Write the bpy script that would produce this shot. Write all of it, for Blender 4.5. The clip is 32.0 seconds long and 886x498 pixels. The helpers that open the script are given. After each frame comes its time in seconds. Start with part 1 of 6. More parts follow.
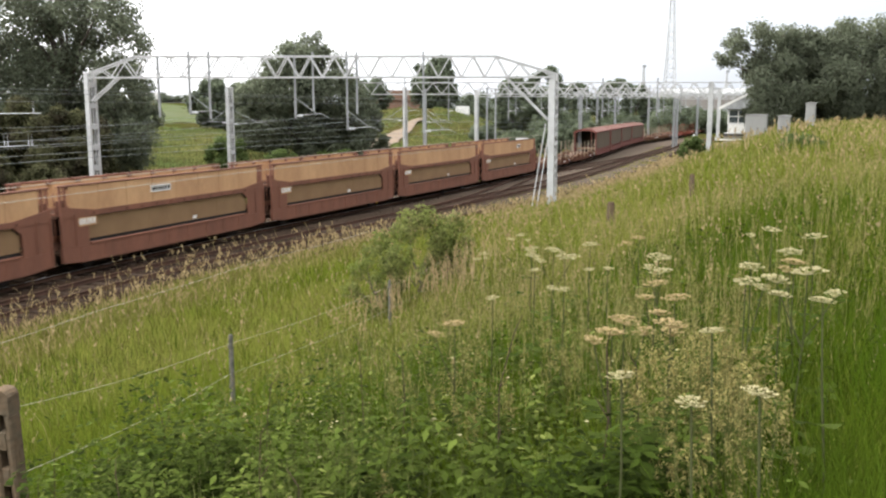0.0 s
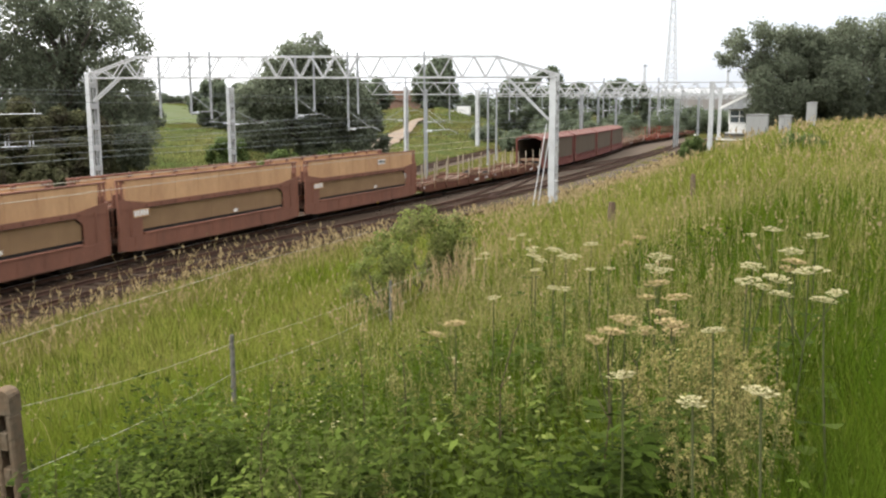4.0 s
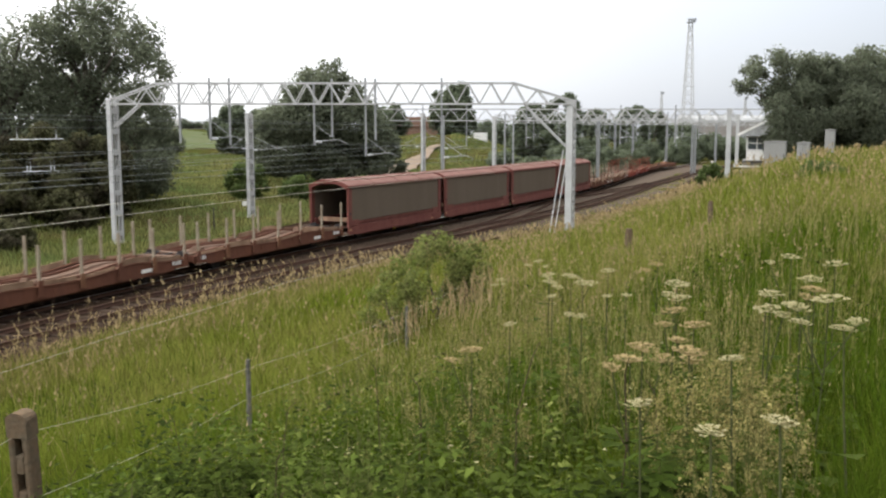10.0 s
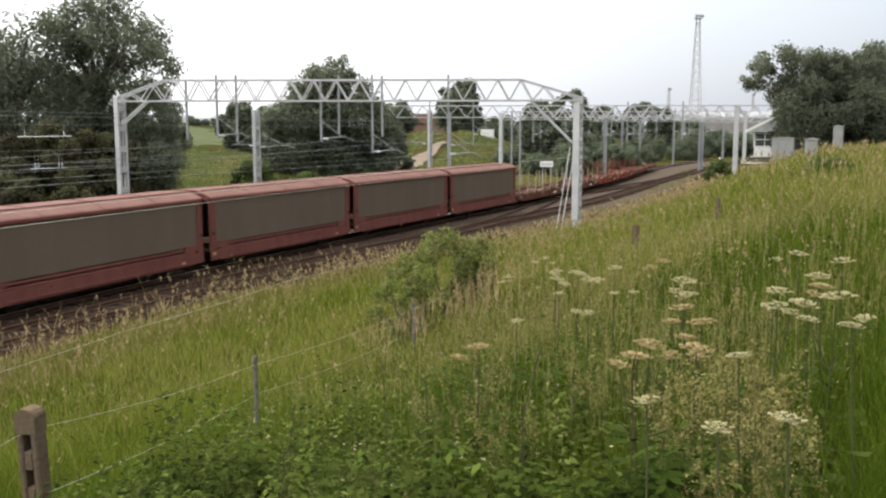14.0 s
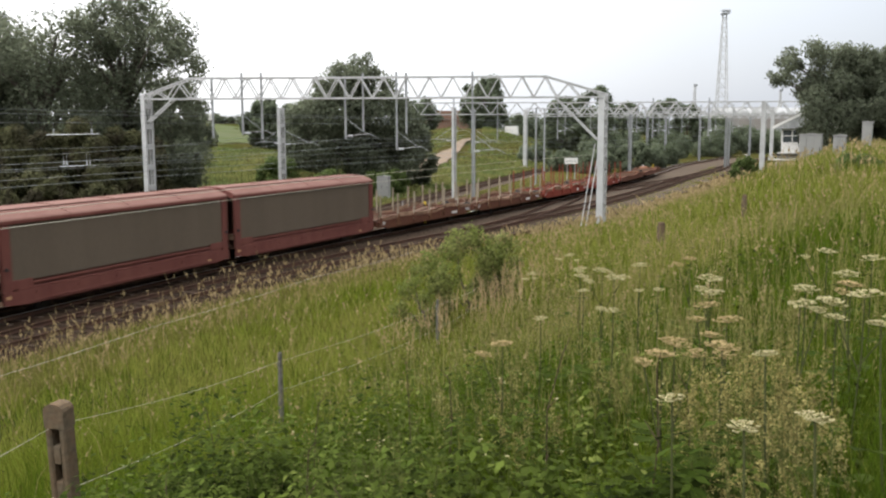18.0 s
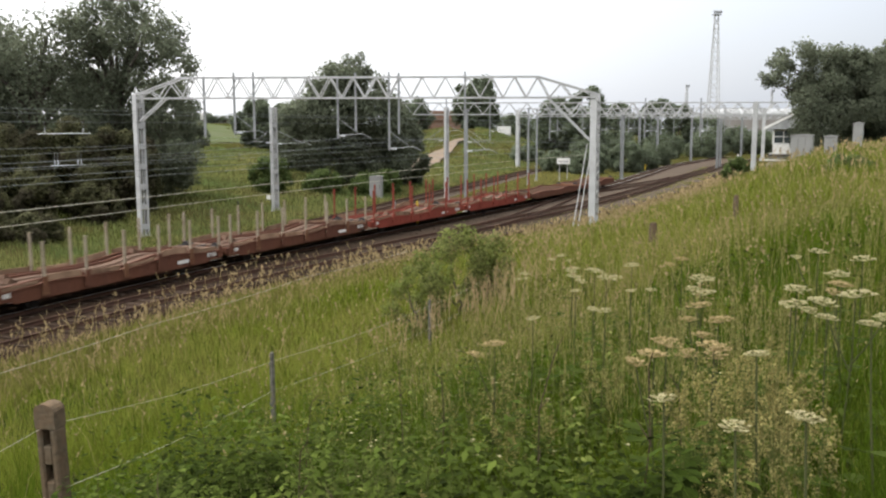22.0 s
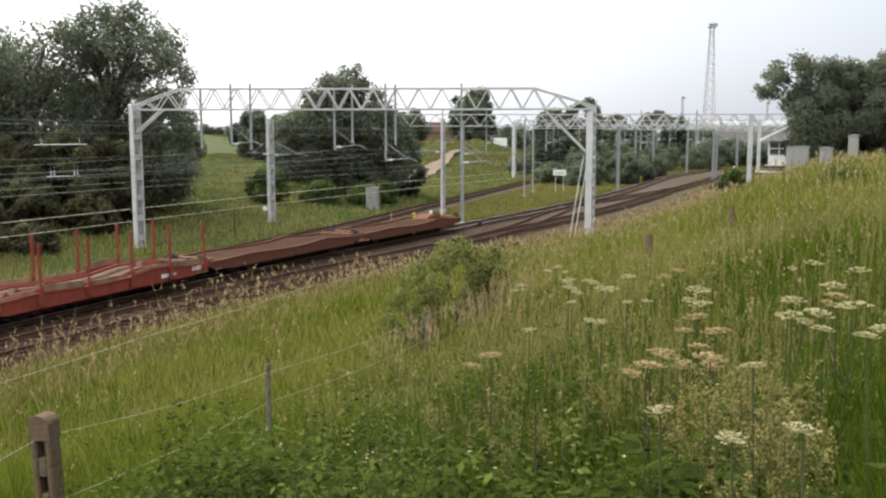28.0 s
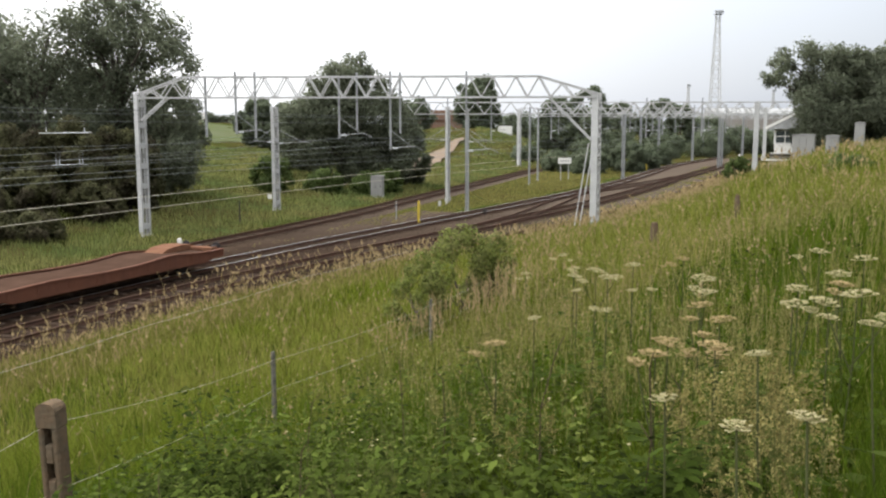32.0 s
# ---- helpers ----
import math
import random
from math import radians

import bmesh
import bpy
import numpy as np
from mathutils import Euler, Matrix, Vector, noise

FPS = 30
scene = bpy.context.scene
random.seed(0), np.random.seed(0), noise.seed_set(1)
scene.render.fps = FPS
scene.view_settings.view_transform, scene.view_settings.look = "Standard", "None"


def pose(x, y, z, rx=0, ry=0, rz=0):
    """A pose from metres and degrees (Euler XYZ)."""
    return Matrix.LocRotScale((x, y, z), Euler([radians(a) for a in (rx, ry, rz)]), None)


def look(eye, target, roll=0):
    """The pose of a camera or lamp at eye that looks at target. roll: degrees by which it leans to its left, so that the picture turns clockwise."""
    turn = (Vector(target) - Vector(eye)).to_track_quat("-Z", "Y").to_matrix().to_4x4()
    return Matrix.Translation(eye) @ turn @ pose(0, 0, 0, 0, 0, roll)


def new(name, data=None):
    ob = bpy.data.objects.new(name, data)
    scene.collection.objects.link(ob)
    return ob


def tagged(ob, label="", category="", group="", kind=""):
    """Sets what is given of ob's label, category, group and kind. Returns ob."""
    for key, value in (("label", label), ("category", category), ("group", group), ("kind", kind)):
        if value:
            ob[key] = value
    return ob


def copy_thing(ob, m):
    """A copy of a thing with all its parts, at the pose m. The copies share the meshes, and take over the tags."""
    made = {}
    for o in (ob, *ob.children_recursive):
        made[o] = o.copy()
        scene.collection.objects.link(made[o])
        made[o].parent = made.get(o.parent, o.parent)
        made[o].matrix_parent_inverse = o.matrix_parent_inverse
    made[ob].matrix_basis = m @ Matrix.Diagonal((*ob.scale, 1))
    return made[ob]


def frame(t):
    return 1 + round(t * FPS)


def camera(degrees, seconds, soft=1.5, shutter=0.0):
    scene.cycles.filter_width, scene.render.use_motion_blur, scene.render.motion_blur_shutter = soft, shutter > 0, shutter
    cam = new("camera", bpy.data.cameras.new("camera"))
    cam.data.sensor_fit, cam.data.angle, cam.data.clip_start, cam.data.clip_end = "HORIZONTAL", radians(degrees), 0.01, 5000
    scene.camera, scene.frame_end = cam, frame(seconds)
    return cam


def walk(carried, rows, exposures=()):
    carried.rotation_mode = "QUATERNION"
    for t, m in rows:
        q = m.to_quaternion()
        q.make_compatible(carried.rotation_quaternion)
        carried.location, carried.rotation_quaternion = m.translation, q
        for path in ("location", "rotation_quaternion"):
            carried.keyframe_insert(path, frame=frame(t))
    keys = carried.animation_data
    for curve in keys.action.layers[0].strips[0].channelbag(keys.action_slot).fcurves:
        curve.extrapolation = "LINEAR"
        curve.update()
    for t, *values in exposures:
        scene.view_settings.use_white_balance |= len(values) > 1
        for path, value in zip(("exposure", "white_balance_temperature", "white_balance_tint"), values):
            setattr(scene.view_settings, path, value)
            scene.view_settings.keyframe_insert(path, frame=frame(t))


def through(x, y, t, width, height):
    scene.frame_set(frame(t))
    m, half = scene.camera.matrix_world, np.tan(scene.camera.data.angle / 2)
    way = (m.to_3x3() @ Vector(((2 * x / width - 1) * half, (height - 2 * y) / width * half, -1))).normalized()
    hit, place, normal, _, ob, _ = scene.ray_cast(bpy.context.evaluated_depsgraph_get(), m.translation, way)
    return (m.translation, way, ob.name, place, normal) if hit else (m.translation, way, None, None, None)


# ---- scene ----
EYE = 6.6  # the eye above the rails
cam = camera(52.0, 32.0, soft=2.25, shutter=0.65)
# seconds, yaw to the left, pitch, lean: the camera is held by hand at one spot
HELD = [
    (0.0, -1.72, -8.88, -0.08), (0.5, -1.74, -8.77, -0.15), (1.0, -1.7, -8.71, -0.2), (1.5, -1.61, -8.79, -0.24),
    (2.0, -1.67, -8.91, -0.24), (2.5, -1.77, -9.01, -0.28), (3.0, -1.72, -9.04, -0.25), (3.5, -1.73, -9.05, -0.15),
    (5.5, -1.37, -7.82, -0.13), (6.0, -1.29, -7.78, -0.09), (6.5, -1.16, -7.55, -0.07), (7.0, -1.12, -7.34, 0.01),
    (7.5, -1.02, -7.22, 0.1), (8.0, -0.95, -7.1, 0.11), (8.5, -0.85, -7.01, 0.0), (9.0, -0.73, -7.0, 0.02),
    (9.5, -0.7, -7.14, 0.03), (10.0, -0.6, -7.25, 0.0), (10.5, -0.45, -7.2, 0.05), (11.0, -0.25, -7.15, 0.05),
    (11.5, -0.24, -7.07, 0.03), (12.0, -0.24, -6.95, -0.02), (12.5, -0.25, -6.95, -0.06), (13.0, -0.29, -6.98, -0.06),
    (13.5, -0.2, -7.18, -0.04), (14.0, -0.18, -7.45, -0.06), (14.5, -0.07, -7.61, -0.04), (16.5, 1.1, -7.61, -0.18),
    (17.0, 1.21, -7.59, -0.19), (17.5, 1.31, -7.62, -0.18), (18.0, 1.33, -7.63, -0.2), (18.5, 1.08, -7.58, -0.21),
    (19.0, 1.04, -7.43, -0.25), (19.5, 1.05, -7.34, -0.29), (20.0, 0.96, -7.41, -0.27), (20.5, 0.81, -7.39, -0.17),
    (21.0, 0.78, -7.51, -0.19), (21.5, 0.84, -7.58, -0.16), (22.0, 0.86, -7.63, -0.08), (22.5, 0.73, -7.61, -0.05),
    (23.0, 0.79, -7.5, -0.05), (23.5, 0.74, -7.36, -0.04), (24.0, 0.79, -7.22, -0.04), (24.5, 0.77, -7.18, -0.08),
    (25.0, 0.81, -7.17, -0.08), (25.5, 0.76, -7.03, -0.09), (27.5, 0.51, -6.78, -0.04), (28.0, 0.64, -6.92, -0.01),
    (28.5, 0.67, -7.08, -0.03), (29.0, 0.91, -7.19, -0.07), (29.5, 0.96, -7.21, -0.09), (30.0, 0.87, -7.34, -0.19),
    (30.5, 0.78, -7.44, -0.2), (31.0, 0.88, -7.48, -0.17), (31.5, 0.92, -7.52, -0.11), (32.0, 0.94, -7.66, -0.05),
]
walk(cam, [(t, pose(0, 0, EYE, 90 + pitch, -lean, yaw)) for t, yaw, pitch, lean in HELD],
     exposures=[(0.0, 1.36), (7.6, 1.36), (9.0, 0.99), (32.0, 0.97)])

# ---- sky and light: a bright overcast afternoon ----
world = bpy.data.worlds.new("overcast_sky")
scene.world = world
world.use_nodes = True
wn, wl = world.node_tree.nodes, world.node_tree.links
wn.clear()
sky = wn.new("ShaderNodeTexSky")
sky.sky_type = "NISHITA"
sky.sun_disc = False
sky.sun_elevation, sky.sun_rotation = radians(48), radians(-35)
sky.dust_density = 4.0
bg_clear = wn.new("ShaderNodeBackground")
bg_clear.inputs["Strength"].default_value = 0.02
wl.new(sky.outputs[0], bg_clear.inputs[0])
coord = wn.new("ShaderNodeTexCoord")
glow_dir = wn.new("ShaderNodeVectorMath")
glow_dir.operation = "DOT_PRODUCT"
glow_dir.inputs[1].default_value = Vector((-0.50, 0.0, 0.87)).normalized()
wl.new(coord.outputs["Generated"], glow_dir.inputs[0])
cloud_noise = wn.new("ShaderNodeTexNoise")
cloud_noise.inputs["Scale"].default_value = 1.6
cloud_noise.inputs["Detail"].default_value = 4.0
wl.new(coord.outputs["Generated"], cloud_noise.inputs["Vector"])
cloud_sum = wn.new("ShaderNodeMath")
cloud_sum.operation = "MULTIPLY_ADD"
cloud_sum.inputs[1].default_value = 0.16
wl.new(cloud_noise.outputs[0], cloud_sum.inputs[0])
wl.new(glow_dir.outputs["Value"], cloud_sum.inputs[2])
cloud_ramp = wn.new("ShaderNodeValToRGB")
e = cloud_ramp.color_ramp.elements
e[0].position, e[0].color = 0.04, (0.125, 0.136, 0.155, 1)
e[1].position, e[1].color = 1.0, (0.95, 0.96, 0.98, 1)
for place, shade in ((0.30, (0.225, 0.237, 0.258, 1)), (0.60, (0.40, 0.41, 0.43, 1))):
    e.new(place).color = shade
cloud_lift = wn.new("ShaderNodeMath")
cloud_lift.inputs[1].default_value = 0.20
wl.new(cloud_sum.outputs[0], cloud_lift.inputs[0])
wl.new(cloud_lift.outputs[0], cloud_ramp.inputs[0])
bg_cloud = wn.new("ShaderNodeBackground")
bg_cloud.inputs["Strength"].default_value = 1.95
wl.new(cloud_ramp.outputs[0], bg_cloud.inputs[0])
sky_add = wn.new("ShaderNodeAddShader")
wl.new(bg_clear.outputs[0], sky_add.inputs[0])
wl.new(bg_cloud.outputs[0], sky_add.inputs[1])
wout = wn.new("ShaderNodeOutputWorld")
wl.new(sky_add.outputs[0], wout.inputs[0])

sun = new("sun", bpy.data.lights.new("sun", "SUN"))
sun.data.energy, sun.data.angle, sun.data.color = 0.85, radians(25), (1.0, 0.96, 0.9)
sun.matrix_world = look((-45, 55, 70), (0, 0, 0))


# ---- materials ----
def mat(name, base, rough=0.7, metal=0.0, var=0.25, scale=3.0, fine=40.0, tint=None, bump=0.15, island=0.0, through=0.0,
        spec=0.3, patch=None, patch_scale=0.4, streak=False, obrand=0.0, along=None):
    """A surface whose colour varies at a coarse and a fine scale, with relief; patch: a second colour in large patches."""
    m = bpy.data.materials.new(name)
    m.use_nodes = True
    n, l = m.node_tree.nodes, m.node_tree.links
    n.clear()
    tc = n.new("ShaderNodeTexCoord")
    vec = tc.outputs["Object"]
    if streak:
        mp = n.new("ShaderNodeMapping")
        mp.inputs["Scale"].default_value = (1.0, 1.0, 0.18)
        l.new(vec, mp.inputs[0])
        vec = mp.outputs[0]
    n1, n2 = n.new("ShaderNodeTexNoise"), n.new("ShaderNodeTexNoise")
    n1.inputs["Scale"].default_value, n1.inputs["Detail"].default_value = scale, 5
    n2.inputs["Scale"].default_value, n2.inputs["Detail"].default_value = fine, 3
    for q in (n1, n2):
        l.new(vec, q.inputs["Vector"])
    other = tint if tint else tuple(c * 0.45 for c in base)
    mix1 = n.new("ShaderNodeMix")
    mix1.data_type = "RGBA"
    mix1.inputs[6].default_value, mix1.inputs[7].default_value = (*base, 1), (*other, 1)
    r1 = n.new("ShaderNodeMapRange")
    r1.inputs[1].default_value, r1.inputs[2].default_value, r1.inputs[4].default_value = 0.38, 0.72, min(1.0, var * 2.2)
    l.new(n1.outputs[0], r1.inputs[0])
    l.new(r1.outputs[0], mix1.inputs[0])
    col = mix1.outputs[2]
    if patch:
        n3 = n.new("ShaderNodeTexNoise")
        n3.inputs["Scale"].default_value, n3.inputs["Detail"].default_value = patch_scale, 3
        l.new(tc.outputs["Object"], n3.inputs["Vector"])
        r3 = n.new("ShaderNodeMapRange")
        r3.inputs[1].default_value, r3.inputs[2].default_value = 0.44, 0.62
        l.new(n3.outputs[0], r3.inputs[0])
        mixp = n.new("ShaderNodeMix")
        mixp.data_type = "RGBA"
        mixp.inputs[7].default_value = (*patch, 1)
        l.new(r3.outputs[0], mixp.inputs[0])
        l.new(col, mixp.inputs[6])
        col = mixp.outputs[2]
    if along:        # a second colour fades in along object y
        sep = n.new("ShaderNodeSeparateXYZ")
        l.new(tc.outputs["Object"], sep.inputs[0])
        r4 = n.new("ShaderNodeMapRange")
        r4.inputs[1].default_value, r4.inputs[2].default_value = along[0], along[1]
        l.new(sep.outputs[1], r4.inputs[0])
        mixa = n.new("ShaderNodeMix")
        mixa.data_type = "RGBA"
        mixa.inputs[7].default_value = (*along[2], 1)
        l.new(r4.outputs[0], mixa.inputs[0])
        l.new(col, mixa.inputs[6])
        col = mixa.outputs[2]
    hs = n.new("ShaderNodeHueSaturation")
    l.new(col, hs.inputs["Color"])
    val = n.new("ShaderNodeMapRange")
    val.inputs[3].default_value, val.inputs[4].default_value = 1 - var * 0.6, 1 + var * 0.6
    l.new(n2.outputs[0], val.inputs[0])
    v_out = val.outputs[0]
    if island or obrand:
        src = n.new("ShaderNodeNewGeometry").outputs["Random Per Island"] if island else n.new("ShaderNodeObjectInfo").outputs["Random"]
        amount = island or obrand
        ri = n.new("ShaderNodeMapRange")
        ri.inputs[3].default_value, ri.inputs[4].default_value = 1 - amount, 1 + amount
        l.new(src, ri.inputs[0])
        mul = n.new("ShaderNodeMath")
        mul.operation = "MULTIPLY"
        l.new(v_out, mul.inputs[0])
        l.new(ri.outputs[0], mul.inputs[1])
        v_out = mul.outputs[0]
    l.new(v_out, hs.inputs["Value"])
    p = n.new("ShaderNodeBsdfPrincipled")
    l.new(hs.outputs[0], p.inputs["Base Color"])
    p.inputs["Roughness"].default_value, p.inputs["Metallic"].default_value = rough, metal
    p.inputs["Specular IOR Level"].default_value = spec
    if bump:
        b = n.new("ShaderNodeBump")
        b.inputs["Strength"].default_value, b.inputs["Distance"].default_value = bump, 0.02
        l.new(n2.outputs[0], b.inputs["Height"])
        l.new(b.outputs[0], p.inputs["Normal"])
    o = n.new("ShaderNodeOutputMaterial")
    if through:
        tr = n.new("ShaderNodeBsdfTranslucent")
        l.new(hs.outputs[0], tr.inputs[0])
        ms = n.new("ShaderNodeMixShader")
        ms.inputs[0].default_value = through
        l.new(p.outputs[0], ms.inputs[1])
        l.new(tr.outputs[0], ms.inputs[2])
        l.new(ms.outputs[0], o.inputs[0])
    else:
        l.new(p.outputs[0], o.inputs[0])
    return m


M_SOIL = mat("grassy_soil", (0.046, 0.044, 0.013), 0.95, spec=0.0, var=0.4, scale=0.8, fine=9, tint=(0.060, 0.047, 0.02), patch=(0.036, 0.044, 0.010), patch_scale=0.12, bump=0.6)
M_FIELD = mat("mown_field", (0.088, 0.098, 0.056), 0.95, spec=0.0, var=0.3, scale=0.3, fine=3, tint=(0.08, 0.085, 0.034), patch=(0.062, 0.085, 0.028), patch_scale=0.05)
# near stretch darker: rusty brake dust and the train's shade, both in the colour
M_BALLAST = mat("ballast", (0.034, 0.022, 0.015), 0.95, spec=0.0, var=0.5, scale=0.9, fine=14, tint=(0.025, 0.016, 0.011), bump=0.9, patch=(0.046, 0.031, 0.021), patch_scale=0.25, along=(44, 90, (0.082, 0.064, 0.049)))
M_STONE = mat("ballast_stone", (0.046, 0.033, 0.024), 0.9, spec=0.0, var=0.3, island=0.45, bump=0.2)
M_RAIL = mat("rail_rust", (0.06, 0.034, 0.024), 0.85, 0.1, spec=0.1, var=0.4, scale=2, tint=(0.085, 0.045, 0.028))
M_RAILTOP = mat("polished_rail_head", (0.36, 0.35, 0.34), 0.5, 0.8, var=0.12, bump=0.02)
M_SLEEPER = mat("sleeper", (0.042, 0.029, 0.021), 0.95, spec=0.0, var=0.4, scale=5, obrand=0.3, tint=(0.06, 0.045, 0.034))
M_GALV = mat("galvanised_steel", (0.42, 0.415, 0.40), 0.65, 0.1, var=0.3, scale=1.2, fine=20, tint=(0.29, 0.285, 0.27))
M_DULL = mat("weathered_steel", (0.26, 0.265, 0.26), 0.7, 0.1, var=0.3, scale=1.5, fine=20, tint=(0.2, 0.2, 0.2))
M_WIRE = mat("cable_copper", (0.20, 0.21, 0.20), 0.6, 0.3, var=0.2)
M_CABLE = mat("pale_cable", (0.44, 0.40, 0.32), 0.85, var=0.2, spec=0.1)
M_INSUL = mat("insulator", (0.55, 0.56, 0.56), 0.35, var=0.1)
# iron parts, and the dark backing that paints shade behind the carriers' panels
M_DARK = mat("dark_iron_and_shade", (0.035, 0.03, 0.028), 0.75, 0.2, var=0.4, scale=4)
M_BROWN = mat("wagon_brown", (0.185, 0.076, 0.046), 0.7, var=0.45, scale=1.1, fine=18, tint=(0.125, 0.055, 0.035), streak=True)
M_BROWN2 = mat("wagon_dull_brown", (0.115, 0.048, 0.029), 0.85, spec=0.1, var=0.45, scale=1.2, fine=16, tint=(0.095, 0.042, 0.028), streak=True)
M_WINE = mat("wagon_dark_red", (0.145, 0.053, 0.041), 0.8, spec=0.15, var=0.45, scale=1.1, fine=18, tint=(0.11, 0.035, 0.028), streak=True)
M_RUST = mat("orange_rust", (0.155, 0.080, 0.046), 0.95, spec=0.05, var=0.5, scale=3, fine=25, tint=(0.12, 0.05, 0.03))
M_RED = mat("wagon_red", (0.21, 0.048, 0.032), 0.8, spec=0.1, var=0.45, scale=1.2, fine=16, tint=(0.17, 0.042, 0.027), streak=True)
M_TAN = mat("tan_panel", (0.46, 0.27, 0.135), 0.75, var=0.4, scale=0.9, fine=14, tint=(0.35, 0.19, 0.095), streak=True)
M_MESH = mat("perforated_panel", (0.215, 0.130, 0.064), 0.8, var=0.3, scale=1.3, fine=60, tint=(0.175, 0.10, 0.05))
M_CURTAIN = mat("grey_curtain", (0.118, 0.092, 0.068), 0.95, spec=0.04, var=0.25, scale=0.9, fine=25, tint=(0.096, 0.075, 0.055), streak=True)
M_ROOF = mat("faded_roof", (0.165, 0.088, 0.070), 0.85, spec=0.1, var=0.35, scale=1.0, fine=12, tint=(0.135, 0.064, 0.052))
M_DECK = mat("worn_deck", (0.052, 0.031, 0.022), 0.95, spec=0.0, var=0.45, scale=1.4, fine=12, tint=(0.07, 0.042, 0.03))
M_PLY = mat("bleached_timber", (0.12, 0.074, 0.05), 0.9, spec=0.1, var=0.35, scale=2, fine=20)
M_BOARD = mat("side_boards", (0.27, 0.175, 0.115), 0.9, spec=0.05, var=0.4, scale=1.5, fine=18, tint=(0.12, 0.07, 0.045), obrand=0.3)
M_WHITE = mat("white_paint", (0.66, 0.64, 0.60), 0.6, var=0.2, scale=6, tint=(0.5, 0.47, 0.42))
M_BARK = mat("bark", (0.09, 0.075, 0.06), 0.95, var=0.45, scale=3, fine=20, bump=0.6)
# pale greyish green: the haze over the trees is mixed into the leaf colour
M_LEAF = mat("hazed_oak_leaves", (0.145, 0.160, 0.105), 0.6, var=0.35, scale=0.5, fine=4, tint=(0.12, 0.132, 0.088), island=0.35, through=0.65, bump=0, spec=0.04)
M_LEAF2 = mat("hedge_leaves", (0.085, 0.115, 0.035), 0.6, var=0.35, scale=0.5, fine=4, tint=(0.065, 0.09, 0.03), island=0.45, through=0.55, bump=0, spec=0.04)
# lighter and greyer than near foliage, with distance haze put in the base colour
M_LEAF3 = mat("hazed_far_leaves", (0.132, 0.155, 0.095), 0.7, var=0.35, scale=0.3, fine=2, tint=(0.115, 0.13, 0.09), island=0.4, through=0.55, bump=0, spec=0.04)
M_SCRUB = mat("scrub_leaves", (0.075, 0.074, 0.036), 0.7, var=0.4, scale=0.5, fine=4, tint=(0.10, 0.105, 0.04), island=0.4, through=0.4, bump=0, patch=(0.06, 0.052, 0.032), patch_scale=0.5, spec=0.04)
M_HAW = mat("hawthorn_leaves", (0.125, 0.150, 0.036), 0.6, var=0.4, scale=2, fine=8, tint=(0.185, 0.18, 0.07), island=0.45, through=0.55, bump=0, spec=0.04)
M_GRASS = mat("meadow_grass", (0.142, 0.155, 0.030), 0.65, var=0.35, scale=0.5, fine=2.5, tint=(0.180, 0.170, 0.042), island=0.45, through=0.4, bump=0, patch=(0.112, 0.135, 0.018), patch_scale=0.22, spec=0.0)
M_FARGRASS = mat("far_bank_grass", (0.165, 0.17, 0.058), 0.7, var=0.35, scale=0.4, fine=2.5, tint=(0.20, 0.185, 0.075), island=0.4, through=0.4, bump=0, patch=(0.115, 0.145, 0.05), patch_scale=0.15, spec=0.0)
M_LUSH = mat("lush_grass", (0.045, 0.076, 0.008), 0.65, var=0.35, scale=0.9, fine=4, tint=(0.10, 0.125, 0.011), island=0.5, through=0.4, bump=0, patch=(0.046, 0.078, 0.006), patch_scale=0.6, spec=0.0)
M_OLDSTEEL = mat("old_steel", (0.125, 0.118, 0.095), 0.9, spec=0.1, var=0.45, scale=14, fine=40)
M_VERGE = mat("yellow_verge", (0.185, 0.165, 0.052), 0.75, var=0.35, scale=0.5, fine=3, tint=(0.14, 0.145, 0.04), island=0.35, through=0.3, bump=0, spec=0.04)
M_TUSSOCK = mat("tussock_grass", (0.155, 0.148, 0.040), 0.8, var=0.4, scale=0.6, fine=3, tint=(0.135, 0.138, 0.03), island=0.45, through=0.3, bump=0, spec=0.0)
M_STRAW = mat("dry_grass", (0.25, 0.195, 0.085), 0.75, var=0.35, scale=0.5, fine=3, tint=(0.18, 0.15, 0.055), island=0.4, through=0.3, bump=0, spec=0.0)
M_PLUME = mat("pale_plumes", (0.31, 0.235, 0.125), 0.85, var=0.3, scale=1.5, fine=8, tint=(0.21, 0.155, 0.075), island=0.3, through=0.3, bump=0, spec=0.0)
M_HERB = mat("nettle_leaves", (0.022, 0.034, 0.005), 0.85, var=0.45, scale=1.6, fine=5, tint=(0.068, 0.088, 0.017), island=0.65, through=0.25, bump=0, spec=0.02)
M_BRAMBLE = mat("bramble_leaves", (0.085, 0.105, 0.022), 0.85, var=0.35, scale=1.2, fine=6, tint=(0.13, 0.135, 0.04), island=0.55, through=0.3, bump=0, spec=0.02)
M_STALK = mat("plant_stalk", (0.105, 0.115, 0.036), 0.75, var=0.3, island=0.3, bump=0, spec=0.0)
M_UMBEL = mat("cream_blossom", (0.46, 0.41, 0.225), 0.8, var=0.2, island=0.25, through=0.35, bump=0, spec=0.04)
M_FADED = mat("faded_blossom", (0.36, 0.27, 0.13), 0.85, var=0.3, island=0.3, through=0.2, bump=0, spec=0.04)
M_STEM = mat("hogweed_stem", (0.062, 0.066, 0.028), 0.8, var=0.3, bump=0, spec=0.0)
M_DEAD = mat("dead_stem", (0.075, 0.055, 0.035), 0.9, var=0.3, bump=0, spec=0.0)
